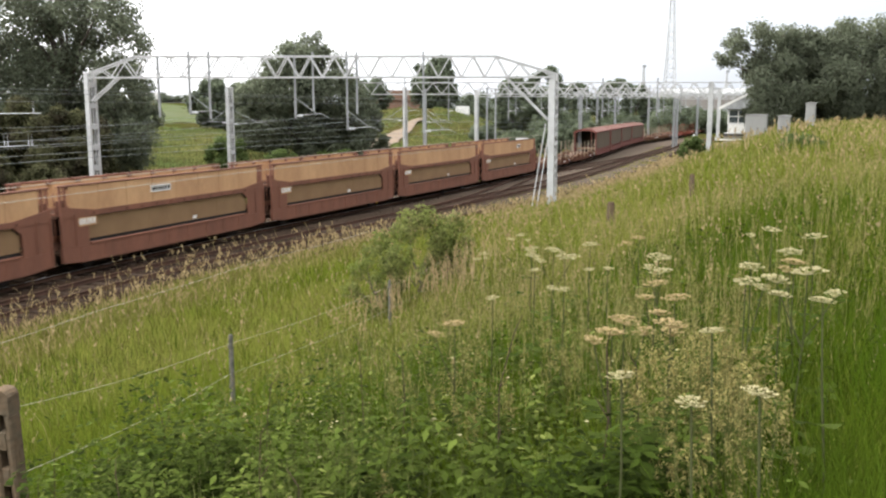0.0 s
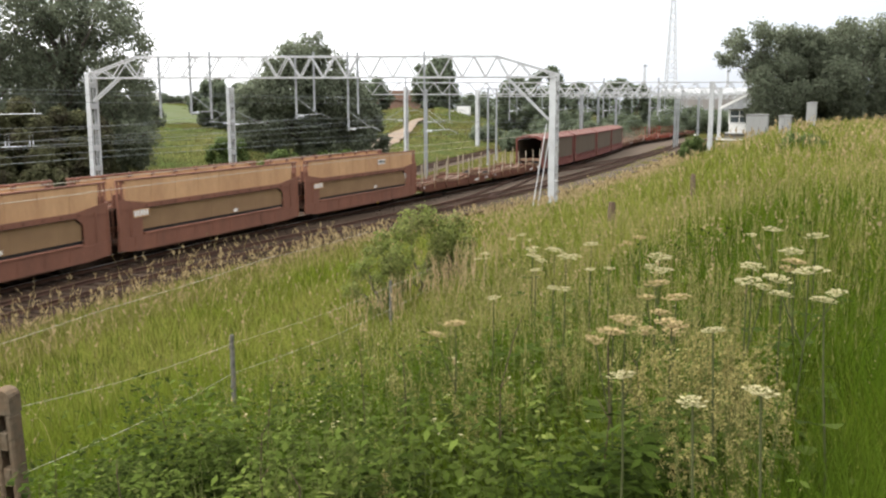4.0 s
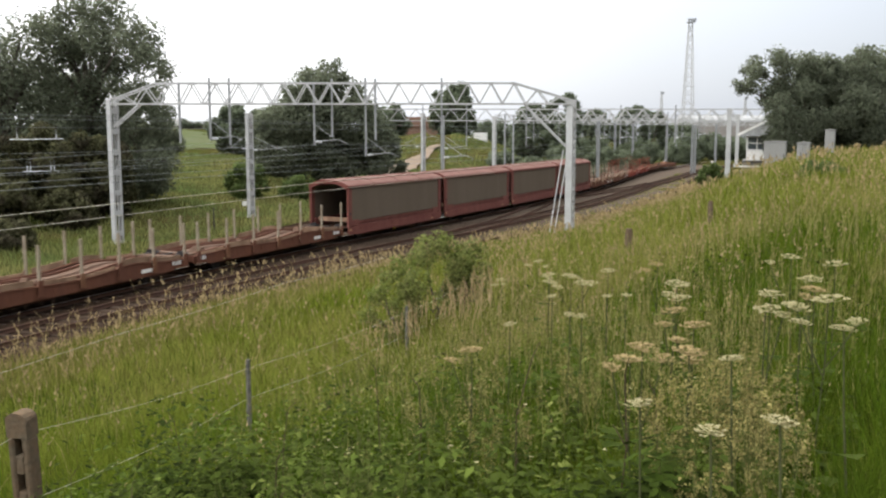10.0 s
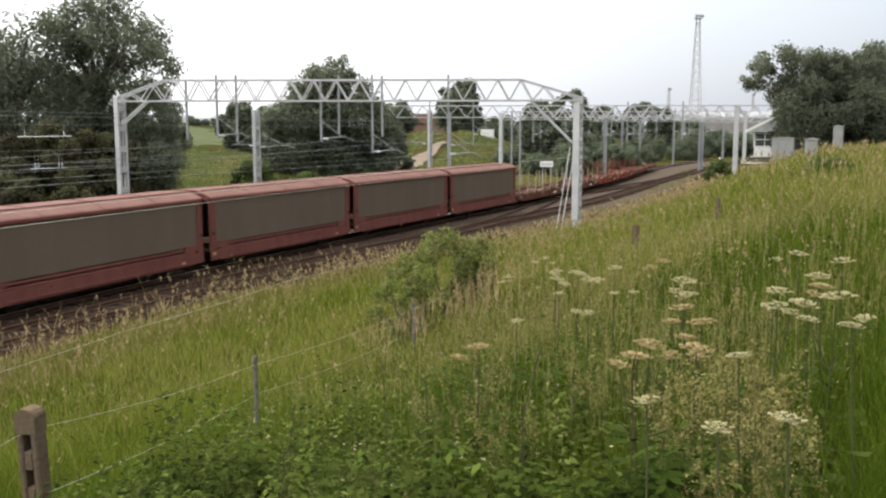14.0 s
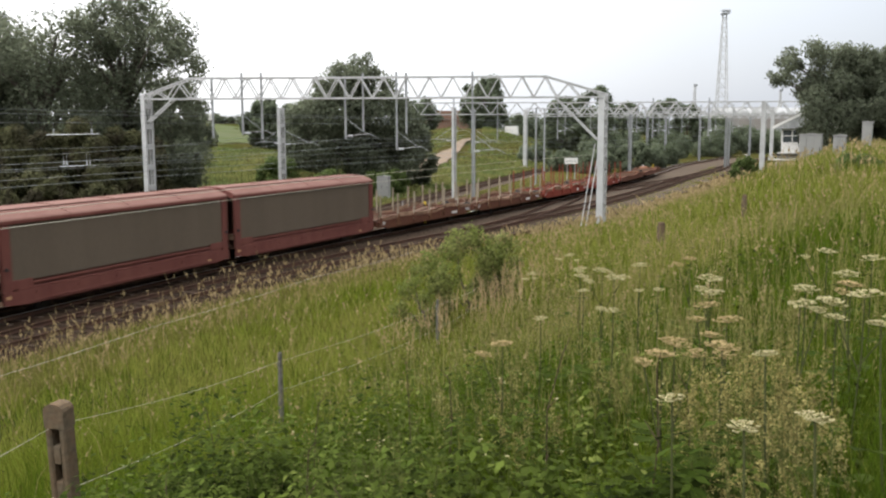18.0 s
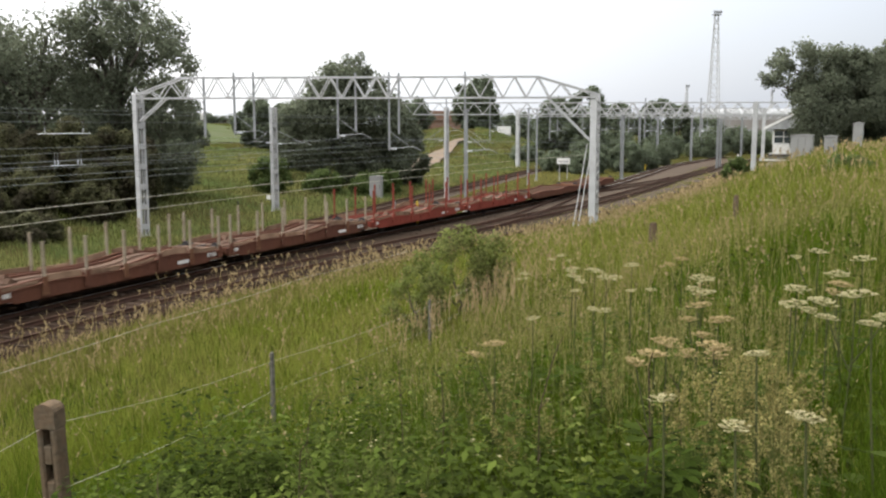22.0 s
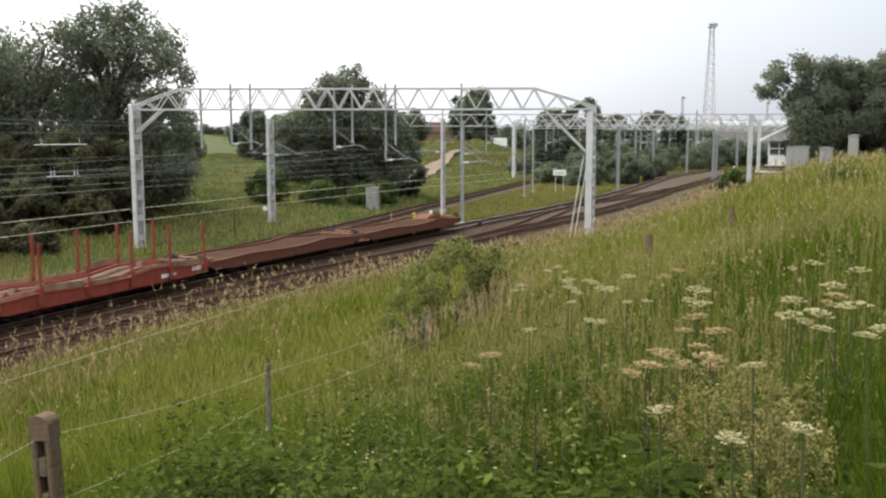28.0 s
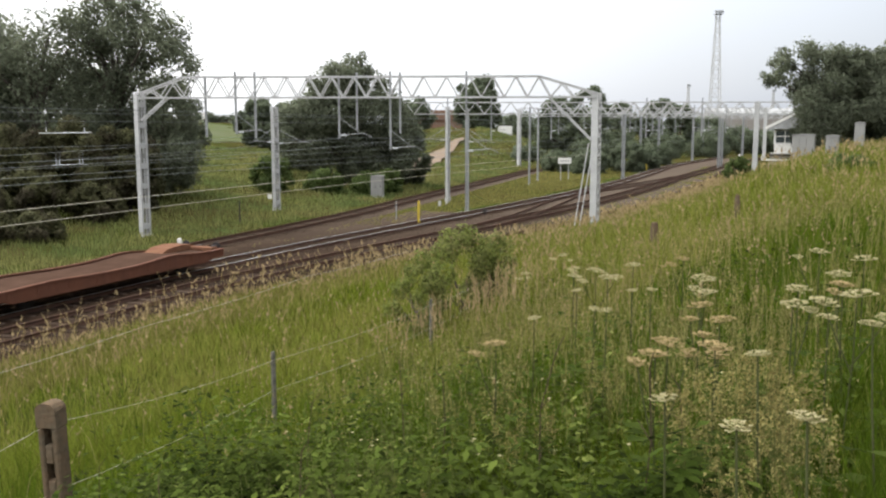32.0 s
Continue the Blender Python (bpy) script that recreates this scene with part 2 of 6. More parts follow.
M_STAKE = mat("pale_stake", (0.30, 0.25, 0.18), 0.8, var=0.4, scale=2, fine=15, tint=(0.2, 0.15, 0.1))
M_FOG = mat("fog_grass_heads", (0.185, 0.168, 0.055), 0.85, var=0.3, scale=1.2, fine=8, tint=(0.255, 0.22, 0.095), island=0.35, through=0.35, bump=0, spec=0.0)
M_PANICLE = mat("cream_panicle", (0.25, 0.215, 0.08), 0.85, var=0.3, island=0.35, through=0.3, bump=0, spec=0.0)
M_POST = mat("weathered_post", (0.115, 0.080, 0.050), 0.95, spec=0.0, var=0.6, scale=12, fine=30, tint=(0.10, 0.08, 0.055), bump=0.7)
M_CONC = mat("concrete", (0.40, 0.39, 0.36), 0.9, var=0.3, scale=3, fine=30, tint=(0.28, 0.27, 0.25))
M_CAB = mat("cabinet_grey", (0.215, 0.21, 0.195), 0.7, var=0.25, scale=2.5, fine=25, tint=(0.25, 0.24, 0.22))
M_PATH = mat("sandy_path", (0.165, 0.13, 0.10), 0.95, spec=0.0, var=0.35, scale=0.7, fine=6, tint=(0.23, 0.175, 0.125))
M_YELLOW = mat("yellow_paint", (0.55, 0.40, 0.04), 0.6, var=0.25, scale=4)
M_GLASS = mat("dark_glass", (0.05, 0.06, 0.065), 0.08, var=0.1, spec=0.6, bump=0)
M_SLATE = mat("grey_roofing", (0.34, 0.34, 0.33), 0.8, var=0.3, scale=2, fine=12)
M_CLAD = mat("sheet_cladding", (0.24, 0.215, 0.19), 0.8, var=0.25, scale=0.4, fine=6, tint=(0.19, 0.165, 0.145), streak=True)
M_BARN = mat("brick_brown", (0.22, 0.13, 0.09), 0.9, var=0.3, scale=2, fine=15)


# ---- building helpers ----
class Geo:
    """Collects vertices and faces of one mesh."""

    def __init__(self):
        self.v, self.f = [], []

    def add(self, verts, faces):
        b = len(self.v)
        self.v += [tuple(p) for p in verts]
        self.f += [tuple(i + b for i in q) for q in faces]
        return self

    def box(self, x0, x1, y0, y1, z0, z1, c=0.012):
        """A box with chamfered edges."""
        c = min(c, (x1 - x0) * 0.3, (y1 - y0) * 0.3, (z1 - z0) * 0.3)
        vs, ix = [], {}
        for sx in (0, 1):
            for sy in (0, 1):
                for sz in (0, 1):
                    X, Y, Z = (x0, x1)[sx], (y0, y1)[sy], (z0, z1)[sz]
                    kx, ky, kz = c * (1 - 2 * sx), c * (1 - 2 * sy), c * (1 - 2 * sz)
                    for a, p in enumerate(((X, Y + ky, Z + kz), (X + kx, Y, Z + kz), (X + kx, Y + ky, Z))):
                        ix[(sx, sy, sz, a)] = len(vs)
                        vs.append(p)
        fs = []
        ring = ((0, 0), (1, 0), (1, 1), (0, 1))
        for s in (0, 1):
            q = [ix[(s, a, b, 0)] for a, b in ring]
            fs.append(q if s else q[::-1])
            q = [ix[(a, s, b, 1)] for a, b in ring]
            fs.append(q[::-1] if s else q)
            q = [ix[(a, b, s, 2)] for a, b in ring]
            fs.append(q if s else q[::-1])
        for a in (0, 1):
            for b in (0, 1):
                fs.append([ix[(a, b, 0, 0)], ix[(a, b, 1, 0)], ix[(a, b, 1, 1)], ix[(a, b, 0, 1)]])
                fs.append([ix[(a, 0, b, 0)], ix[(a, 1, b, 0)], ix[(a, 1, b, 2)], ix[(a, 0, b, 2)]])
                fs.append([ix[(0, a, b, 1)], ix[(1, a, b, 1)], ix[(1, a, b, 2)], ix[(0, a, b, 2)]])
        for sx in (0, 1):
            for sy in (0, 1):
                for sz in (0, 1):
                    fs.append([ix[(sx, sy, sz, a)] for a in range(3)])
        return self.add(vs, fs)

    def tube(self, p0, p1, r0, r1=None, n=6, cap=True):
        """A round or square bar from p0 to p1."""
        r1 = r0 if r1 is None else r1
        p0, p1 = Vector(p0), Vector(p1)
        ax = (p1 - p0).normalized()
        side = ax.cross(Vector((0, 0, 1)) if abs(ax.z) < 0.95 else Vector((1, 0, 0))).normalized()
        up = side.cross(ax)
        turn = math.pi / n
        vs = [p + (side * math.cos(turn + 2 * math.pi * i / n) + up * math.sin(turn + 2 * math.pi * i / n)) * r
              for p, r in ((p0, r0), (p1, r1)) for i in range(n)]
        fs = [(i, (i + 1) % n, n + (i + 1) % n, n + i) for i in range(n)]
        if cap:
            fs += [tuple(range(n))[::-1], tuple(range(n, 2 * n))]
        return self.add(vs, fs)

    def path(self, pts, r, n=5):
        for a, b in zip(pts[:-1], pts[1:]):
            self.tube(a, b, r, n=n, cap=False)
        return self

    def prism(self, poly, y0, y1, axis="y"):
        """An outline in the x-z plane (or y-z, axis x) drawn out in depth."""
        k = len(poly)
        if axis == "y":
            vs = [(a, y0, b) for a, b in poly] + [(a, y1, b) for a, b in poly]
        elif axis == "x":
            vs = [(y0, a, b) for a, b in poly] + [(y1, a, b) for a, b in poly]
        else:
            vs = [(a, b, y0) for a, b in poly] + [(a, b, y1) for a, b in poly]
        fs = [tuple(range(k))[::-1], tuple(range(k, 2 * k))] + [(i, (i + 1) % k, k + (i + 1) % k, k + i) for i in range(k)]
        return self.add(vs, fs)

    def strip(self, lower, upper, y0, y1):
        """A plate between two outlines of equal length in x-z, with thickness in y."""
        k = len(lower)
        vs = [(a, y, b) for y in (y0, y1) for row in (lower, upper) for a, b in row]
        fs = []
        for i in range(k - 1):
            fs += [(i, i + 1, k + i + 1, k + i), (2 * k + i + 1, 2 * k + i, 3 * k + i, 3 * k + i + 1),
                   (k + i, k + i + 1, 3 * k + i + 1, 3 * k + i), (i + 1, i, 2 * k + i, 2 * k + i + 1)]
        fs += [(0, k, 3 * k, 2 * k), (k - 1, 3 * k - 1, 4 * k - 1, 2 * k - 1)]
        return self.add(vs, fs)

    def mesh(self, name, material, smooth=False):
        me = bpy.data.meshes.new(name)
        me.from_pydata(self.v, [], self.f)
        bm = bmesh.new()
        bm.from_mesh(me)
        bmesh.ops.recalc_face_normals(bm, faces=bm.faces)
        bm.to_mesh(me)
        bm.free()
        if smooth:
            me.polygons.foreach_set("use_smooth", [True] * len(me.polygons))
        me.materials.append(material)
        return me


def part(name, geo, material, parent, label="", at=None, smooth=False):
    """One mesh object under a thing or part; geo: a Geo or a mesh that alike parts share."""
    me = geo if isinstance(geo, bpy.types.Mesh) else geo.mesh(name, material, smooth)
    ob = new(name, me)
    ob.parent = parent
    if at is not None:
        ob.matrix_basis = at
    return tagged(ob, label) if label else ob


def thing(name, label, category, m=None, group="", kind=""):
    ob = new(name)
    if m is not None:
        ob.matrix_basis = m
    return tagged(ob, label, category, group, kind)


def solid(name, geo, material, label, category="", group="", kind="", m=None, smooth=False):
    ob = new(name, geo.mesh(name, material, smooth))
    if m is not None:
        ob.matrix_basis = m
    return tagged(ob, label, category, group, kind)


def sheet(name, verts, faces, material, smooth=True, normals=None):
    """A mesh from numpy arrays: faces all of one size; normals: one for each vertex, to shade foliage softly."""
    me = bpy.data.meshes.new(name)
    nv, (nf, k) = len(verts), faces.shape
    me.vertices.add(nv)
    me.vertices.foreach_set("co", np.ascontiguousarray(verts, dtype=np.float32).ravel())
    me.loops.add(nf * k)
    me.loops.foreach_set("vertex_index", np.ascontiguousarray(faces, dtype=np.int32).ravel())
    me.polygons.add(nf)
    me.polygons.foreach_set("loop_start", np.arange(nf, dtype=np.int32) * k)
    me.polygons.foreach_set("loop_total", np.full(nf, k, dtype=np.int32))
    if smooth:
        me.polygons.foreach_set("use_smooth", np.ones(nf, dtype=bool))
    me.materials.append(material)
    me.update(calc_edges=True)
    me.validate()
    if normals is not None:
        me.normals_split_custom_set_from_vertices(normals.tolist())
    return me


# ---- the plan: tracks and ground ----
def track_x(y):
    """The centre of the train's track, by its place along +y."""
    y = np.asarray(y, float)
    c = np.clip(y, 34.0, 170.0)
    p = (((2.203e-7 * c - 8.932e-5) * c + 0.011973) * c - 0.16454) * c - 21.012
    return p + 0.378 * np.minimum(y - 34.0, 0) + 0.50 * np.maximum(y - 170.0, 0)


def far_x(y):
    """The centre of the branch track that leaves behind the sign."""
    return np.interp(y, [-20, 0, 20, 30, 40, 50, 60, 70, 85, 105, 139, 160, 200], [-42.5, -34.5, -27.2, -23.4, -19.2, -15.2, -11.6, -8.3, -4.3, 1.2, 10.6, 17.6, 34])


LINE_Y = np.arange(-40.0, 330.0, 0.5)
LINE_X = track_x(LINE_Y)
LINE_S = np.concatenate([[0], np.cumsum(np.hypot(np.diff(LINE_X), np.diff(LINE_Y)))])
LINE_S -= np.interp(34.0, LINE_Y, LINE_S)


def on_line(s, off=0.0):
    """Place and heading on the train's track, s metres on from the mark; off: metres towards the camera's side."""
    x, y = np.interp(s, LINE_S, LINE_X), np.interp(s, LINE_S, LINE_Y)
    x2, y2 = np.interp(s + 1, LINE_S, LINE_X), np.interp(s + 1, LINE_S, LINE_Y)
    h = math.atan2(y2 - y, x2 - x)
    return x + off * math.sin(h), y - off * math.cos(h), h


def side_of(x, y):
    """Metres from the train's track, positive on the camera's side."""
    return (x - track_x(y)) * 0.92


BANK_D = [-200, 4.9, 5.8, 8.5, 12, 15, 18, 21.5, 25, 27, 31, 60, 400]
BANK_Z = [-0.36, -0.36, -0.3, -0.05, 0.45, 1.0, 1.8, 2.95, 4.35, 4.95, 5.15, 5.6, 6.0]


def ground_z(x, y):
    x, y = np.asarray(x, float), np.asarray(y, float)
    d = side_of(x, y)
    shift = np.interp(y, [35, 45, 61, 75, 110], [0.0, 0.8, 3.4, 4.6, 4.2])    # the bed widens for a siding
    z = np.interp(d - shift * np.clip((25 - d) / 12, 0, 1), BANK_D, BANK_Z)
    e = (far_x(y) - x) * 0.95          # beyond the branch track
    rise = np.interp(e, [3, 7, 14, 30, 49, 80, 120, 300], [0, 0.25, 1.0, 2.7, 4.5, 7.8, 8.6, 9.0])
    z = z + rise
    swell = 0.10 * np.sin(x * 0.9 + y * 0.35) + 0.08 * np.sin(x * 0.37 - y * 0.71 + 1)
    rough = np.clip(np.maximum(d - 7, e - 5) / 4, 0, 1)
    return z + swell * rough


# ---- ground, trackbed and rails ----
def spaced(lo, fine_lo, fine_hi, hi, step, grow=1.35):
    a = list(np.arange(fine_lo, fine_hi + 1e-6, step))
    d, p = step, fine_hi
    while p < hi:
        d *= grow
        p += d
        a.append(p)
    d, p = step, fine_lo
    while p > lo:
        d *= grow
        p -= d
        a.insert(0, p)
    return np.array(a)


def hill(x, y):
    """The grassy mound between the branch track and the road, and the rise under the far trees."""
    m = 4.6 * np.exp(-(((x - 4) / 17) ** 2 + ((y - 186) / 24) ** 2))
    return m + 3.0 * np.exp(-(((x - 45) / 40) ** 2 + ((y - 300) / 60) ** 2))


def land(x, y):
    return ground_z(x, y) + hill(np.asarray(x, float), np.asarray(y, float))


gx, gy = spaced(-900, -46, 62, 900, 0.9), spaced(-500, -8, 150, 2500, 1.1)
GX, GY = np.meshgrid(gx, gy, indexing="ij")
gverts = np.stack([GX, GY, land(GX, GY)], -1).reshape(-1, 3)
ni, nj = len(gx), len(gy)
idx = np.arange(ni * nj).reshape(ni, nj)
gfaces = np.stack([idx[:-1, :-1], idx[1:, :-1], idx[1:, 1:], idx[:-1, 1:]], -1).reshape(-1, 4)
ground = new("ground", sheet("ground", gverts, gfaces, M_SOIL))
tagged(ground, "rough green embankment sloping down to the railway", "ground", kind="structure")


def ribbon(name, centre, d0, d1, y0, y1, z, material, label, steps=220, crown=0.05, wob=0.15, category="trackbed"):
    """A strip of trackbed along a line, with an uneven edge."""
    rnd = np.random.RandomState(len(name) + int(d1 * 10) + 50)
    ys = np.linspace(y0, y1, steps)
    cols = np.linspace(0, 1, 9)
    e0, e1 = rnd.uniform(-wob, wob, steps), rnd.uniform(-wob, wob, steps)
    xs = centre(ys)
    dx, dy = np.gradient(xs), np.gradient(ys)
    ln = np.hypot(dx, dy)
    nx, ny = dy / ln, -dx / ln
    v = []
    for c in cols:
        off = (d0 + e0) * (1 - c) + (d1 + e1) * c
        zz = z + crown * (1 - (2 * c - 1) ** 6) - 0.12 * (abs(2 * c - 1) > 0.99) + rnd.uniform(-0.015, 0.015, steps)
        v.append(np.stack([xs + nx * off, ys + ny * off, zz], -1))
    v = np.stack(v, 1).reshape(-1, 3)
    k = len(cols)
    ii = np.arange(steps * k).reshape(steps, k)
    f = np.stack([ii[:-1, :-1], ii[:-1, 1:], ii[1:, 1:], ii[1:, :-1]], -1).reshape(-1, 4)
    return tagged(new(name, sheet(name, v, f, material)), label, category, kind="structure")


def offset_line(centre, off, y0, y1, step=2.0, z=0.0):
    ys = np.arange(y0, y1, step)
    xs = centre(ys)
    dx, dy = np.gradient(xs), np.gradient(ys)
    ln = np.hypot(dx, dy)
    o = off(ys) if callable(off) else off
    return np.stack([xs + dy / ln * o, ys - dx / ln * o, np.full_like(xs, z)], -1)


def sweep(pts, prof):
    """An outline (across, up) carried along a line of points."""
    k, n = len(prof), len(pts)
    d = np.gradient(pts[:, :2], axis=0)
    d /= np.linalg.norm(d, axis=1)[:, None]
    side = np.stack([d[:, 1], -d[:, 0]], -1)
    v = np.zeros((n, k, 3))
    for j, (a, b) in enumerate(prof):
        v[:, j, :2] = pts[:, :2] + side * a
        v[:, j, 2] = pts[:, 2] + b
    ii = np.arange(n * k).reshape(n, k)
    nxt = np.roll(ii, -1, axis=1)
    return v.reshape(-1, 3), np.stack([ii[:-1], nxt[:-1], nxt[1:], ii[1:]], -1).reshape(-1, 4)


RAIL_PROF = [(-0.07, -0.16), (0.07, -0.16), (0.07, -0.145), (0.012, -0.12), (0.012, -0.05), (0.035, -0.04), (0.035, -0.006), (-0.035, -0.006), (-0.035, -0.04), (-0.012, -0.05), (-0.012, -0.12), (-0.07, -0.145)]
HEAD_PROF = [(-0.031, -0.006), (0.031, -0.006), (0.027, 0.002), (-0.027, 0.002)]
near_off = lambda ys: np.interp(ys, [36, 45, 61, 80, 120, 145, 200], [3.3, 3.8, 4.6, 5.1, 5.2, 7.4, 9.0])
siding_off = lambda ys: np.interp(ys, [40, 46, 61, 70, 90, 160], [6.6, 7.0, 9.0, 9.9, 10.4, 10.6])
cross_off = lambda ys: np.interp(ys, [84, 92, 118, 126], [0.0, 0.4, 4.6, 5.2])
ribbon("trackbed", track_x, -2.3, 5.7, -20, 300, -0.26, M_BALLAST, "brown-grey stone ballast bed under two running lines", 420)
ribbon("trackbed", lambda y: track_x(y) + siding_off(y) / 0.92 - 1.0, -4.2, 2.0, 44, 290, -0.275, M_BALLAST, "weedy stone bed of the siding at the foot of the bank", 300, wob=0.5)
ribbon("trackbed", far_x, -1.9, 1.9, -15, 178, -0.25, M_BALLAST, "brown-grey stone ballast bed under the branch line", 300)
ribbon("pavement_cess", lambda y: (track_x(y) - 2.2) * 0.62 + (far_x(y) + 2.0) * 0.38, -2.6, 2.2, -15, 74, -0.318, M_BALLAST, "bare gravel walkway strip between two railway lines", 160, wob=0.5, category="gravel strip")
sleeper_mesh = Geo().box(-1.3, 1.3, -0.125, 0.125, -0.34, -0.165, 0.02).mesh("sleeper", M_SLEEPER)


def railway(label, centre, off, y0, y1, shiny, lie=(34, 108)):
    tr = thing("railway_track", label, "railway track", kind="structure")
    for s in (-0.752, 0.752):
        o = (lambda ys, s=s: (off(ys) if callable(off) else off) + s)
        pts = offset_line(centre, o, y0, y1)
        r = part("rail", sheet("rail", *sweep(pts, RAIL_PROF), M_RAIL, smooth=False), None, tr)
        part("rail_head", sheet("rail_head", *sweep(pts, HEAD_PROF), M_RAILTOP if shiny else M_RAIL, smooth=False), None, r, "polished running surface" if shiny else "")
    mid = offset_line(centre, off, y0, y1, 0.64)
    rest = Geo()
    d = np.gradient(mid[:, :2], axis=0)
    for p, q in zip(mid, d):
        a = math.degrees(math.atan2(q[1], q[0])) + 90 + random.uniform(-1, 1)
        m = pose(p[0], p[1], random.uniform(-0.012, 0.008), 0, 0, a)
        if lie[0] < p[1] < lie[1]:
            part("sleeper", sleeper_mesh, None, tr, at=m)
        else:
            rest.add([m @ v.co for v in sleeper_mesh.vertices], [tuple(f.vertices) for f in sleeper_mesh.polygons])
    if rest.v:
        tagged(part("far_sleepers", rest, M_SLEEPER, tr), kind="stuff")
    return tr


railway("curving railway line with polished rails that the train runs on", track_x, 0.0, -20, 290, True)
railway("railway line beside the grassy bank with worn rails", track_x, near_off, -20, 290, False)
railway("rusty branch line curving off beside the grass", far_x, 0.0, -14, 176, False, (40, 120))
railway("overgrown rusty siding at the foot of the bank", track_x, siding_off, 42, 200, False, (44, 90))
back_off = lambda ys: np.interp(ys, [62, 70, 92, 100], [4.65, 4.3, 0.5, 0.0])
for shift, y0, y1, words in ((cross_off, 84, 126, "pair of turnout rails joining the two lines"), (back_off, 62, 100, "pair of rusty turnout rails crossing back between the lines")):
    cross = thing("crossover", words, "railway track", kind="structure")
    for s in (-0.752, 0.752):
        part("rail", sheet("rail", *sweep(offset_line(track_x, lambda ys, s=s, shift=shift: shift(ys) + s, y0, y1, 1.0, 0.003), RAIL_PROF), M_RAIL, smooth=False), None, cross)

# scattered ballast stones that stand out of the bed
stones = Geo()
rs = random.Random(5)
for i in range(9000):
    y = rs.uniform(30, 110) if i % 3 else rs.uniform(34, 70)
    c, o = (track_x, rs.uniform(-2.2, 5.6)) if rs.random() < 0.75 else (far_x, rs.uniform(-1.8, 1.8))
    x = float(c(y)) + o / 0.92
    r = rs.uniform(0.02, 0.055)
    p = Vector((x, y, -0.205 + rs.uniform(-0.02, 0.03)))
    vs = [p + Vector((rs.uniform(-1, 1), rs.uniform(-1, 1), rs.uniform(-0.7, 0.9))) * r * 1.3 for _ in range(4)]
    stones.add(vs, [(0, 1, 2), (0, 2, 3), (0, 3, 1), (1, 3, 2)])
me = bpy.data.meshes.new("ballast_stones")
me.from_pydata(stones.v, [], stones.f)
me.materials.append(M_STONE)
tagged(new("ballast_stones", me), "loose angular grey-brown stones on the trackbed", "stones", kind="stuff")


# ---- sandy path, far buildings ----
def ground_strip(name, pts, widths, material, label, category, lift=0.06):
    pts = np.array(pts, float)
    t = np.linspace(0, len(pts) - 1, 40)
    cx, cy, w = (np.interp(t, range(len(pts)), a) for a in (pts[:, 0], pts[:, 1], widths))
    dx, dy = np.gradient(cx), np.gradient(cy)
    ln = np.hypot(dx, dy)
    v = []
    for c in np.linspace(-1, 1, 7):
        jit = np.random.RandomState(int(c * 10) + 20).uniform(-0.12, 0.12, 40)
        px, py = cx + dy / ln * w * (c + jit * abs(c)) / 2, cy - dx / ln * w * (c + jit * abs(c)) / 2
        v.append(np.stack([px, py, land(px, py) + lift], -1))
    v = np.stack(v, 1).reshape(-1, 3)
    ii = np.arange(280).reshape(40, 7)
    f = np.stack([ii[:-1, :-1], ii[:-1, 1:], ii[1:, 1:], ii[1:, :-1]], -1).reshape(-1, 4)
    return tagged(new(name, sheet(name, v, f, material)), label, category, kind="structure")


ground_strip("path", [(-7.8, 121), (-7.0, 131), (-5.4, 144), (-2.6, 157), (-0.6, 167), (1.2, 172)], [4.6, 5.0, 4.4, 2.6, 1.6, 1.2], M_PATH, "pale sandy track climbing the grassy bank", "path", 0.25)
ground_strip("field", [(-80, 152), (-62, 162), (-46, 170), (-34, 176), (-22, 182)], [46, 46, 46, 40, 24], M_FIELD, "pale mown field on top of the far bank", "field", 0.08)


# ---- overhead line structures ----
def truss(parent, a, b, zt, zb, depth, slope=(0, 0), bays=18, r=0.05, along=(0, 1, 0)):
    """A lattice girder between a and b: four chords, diagonals on both faces; slope: lengths of the sloping ends."""
    a, b, along = Vector((a[0], a[1], 0)), Vector((b[0], b[1], 0)), Vector(along)
    L = (b - a).length
    u = (b - a) / L

    def top_z(s):
        k = 1.0
        if slope[0] and s < slope[0]:
            k = s / slope[0]
        if slope[1] and s > L - slope[1]:
            k = (L - s) / slope[1]
        return zb + 0.22 + (zt - zb - 0.22) * k

    knots = sorted({0.0, L, *([slope[0]] if slope[0] else []), *([L - slope[1]] if slope[1] else [])})
    for side in (-1, 1):
        o = along * side * depth / 2
        for s0, s1 in zip(knots[:-1], knots[1:]):
            part("top_chord", Geo().tube(a + u * s0 + o + Vector((0, 0, top_z(s0))), a + u * s1 + o + Vector((0, 0, top_z(s1))), r, n=4), M_GALV, parent)
        part("bottom_chord", Geo().tube(a + o + Vector((0, 0, zb)), b + o + Vector((0, 0, zb)), r, n=4), M_GALV, parent)
        for i in range(bays):
            s0, s1 = L * i / bays, L * (i + 1) / bays
            sm = (s0 + s1) / 2
            for p, q in ((s0, sm), (s1, sm)):
                part("diagonal_bar", Geo().tube(a + u * p + o + Vector((0, 0, zb)), a + u * q + o + Vector((0, 0, top_z(q))), r * 0.75, n=4), M_GALV, parent)
    for i in range(bays + 1):
        s = L * i / bays
        part("cross_bar", Geo().tube(a + u * s + along * depth / 2 + Vector((0, 0, zb)), a + u * s - along * depth / 2 + Vector((0, 0, zb)), r * 0.6, n=4), M_GALV, parent)


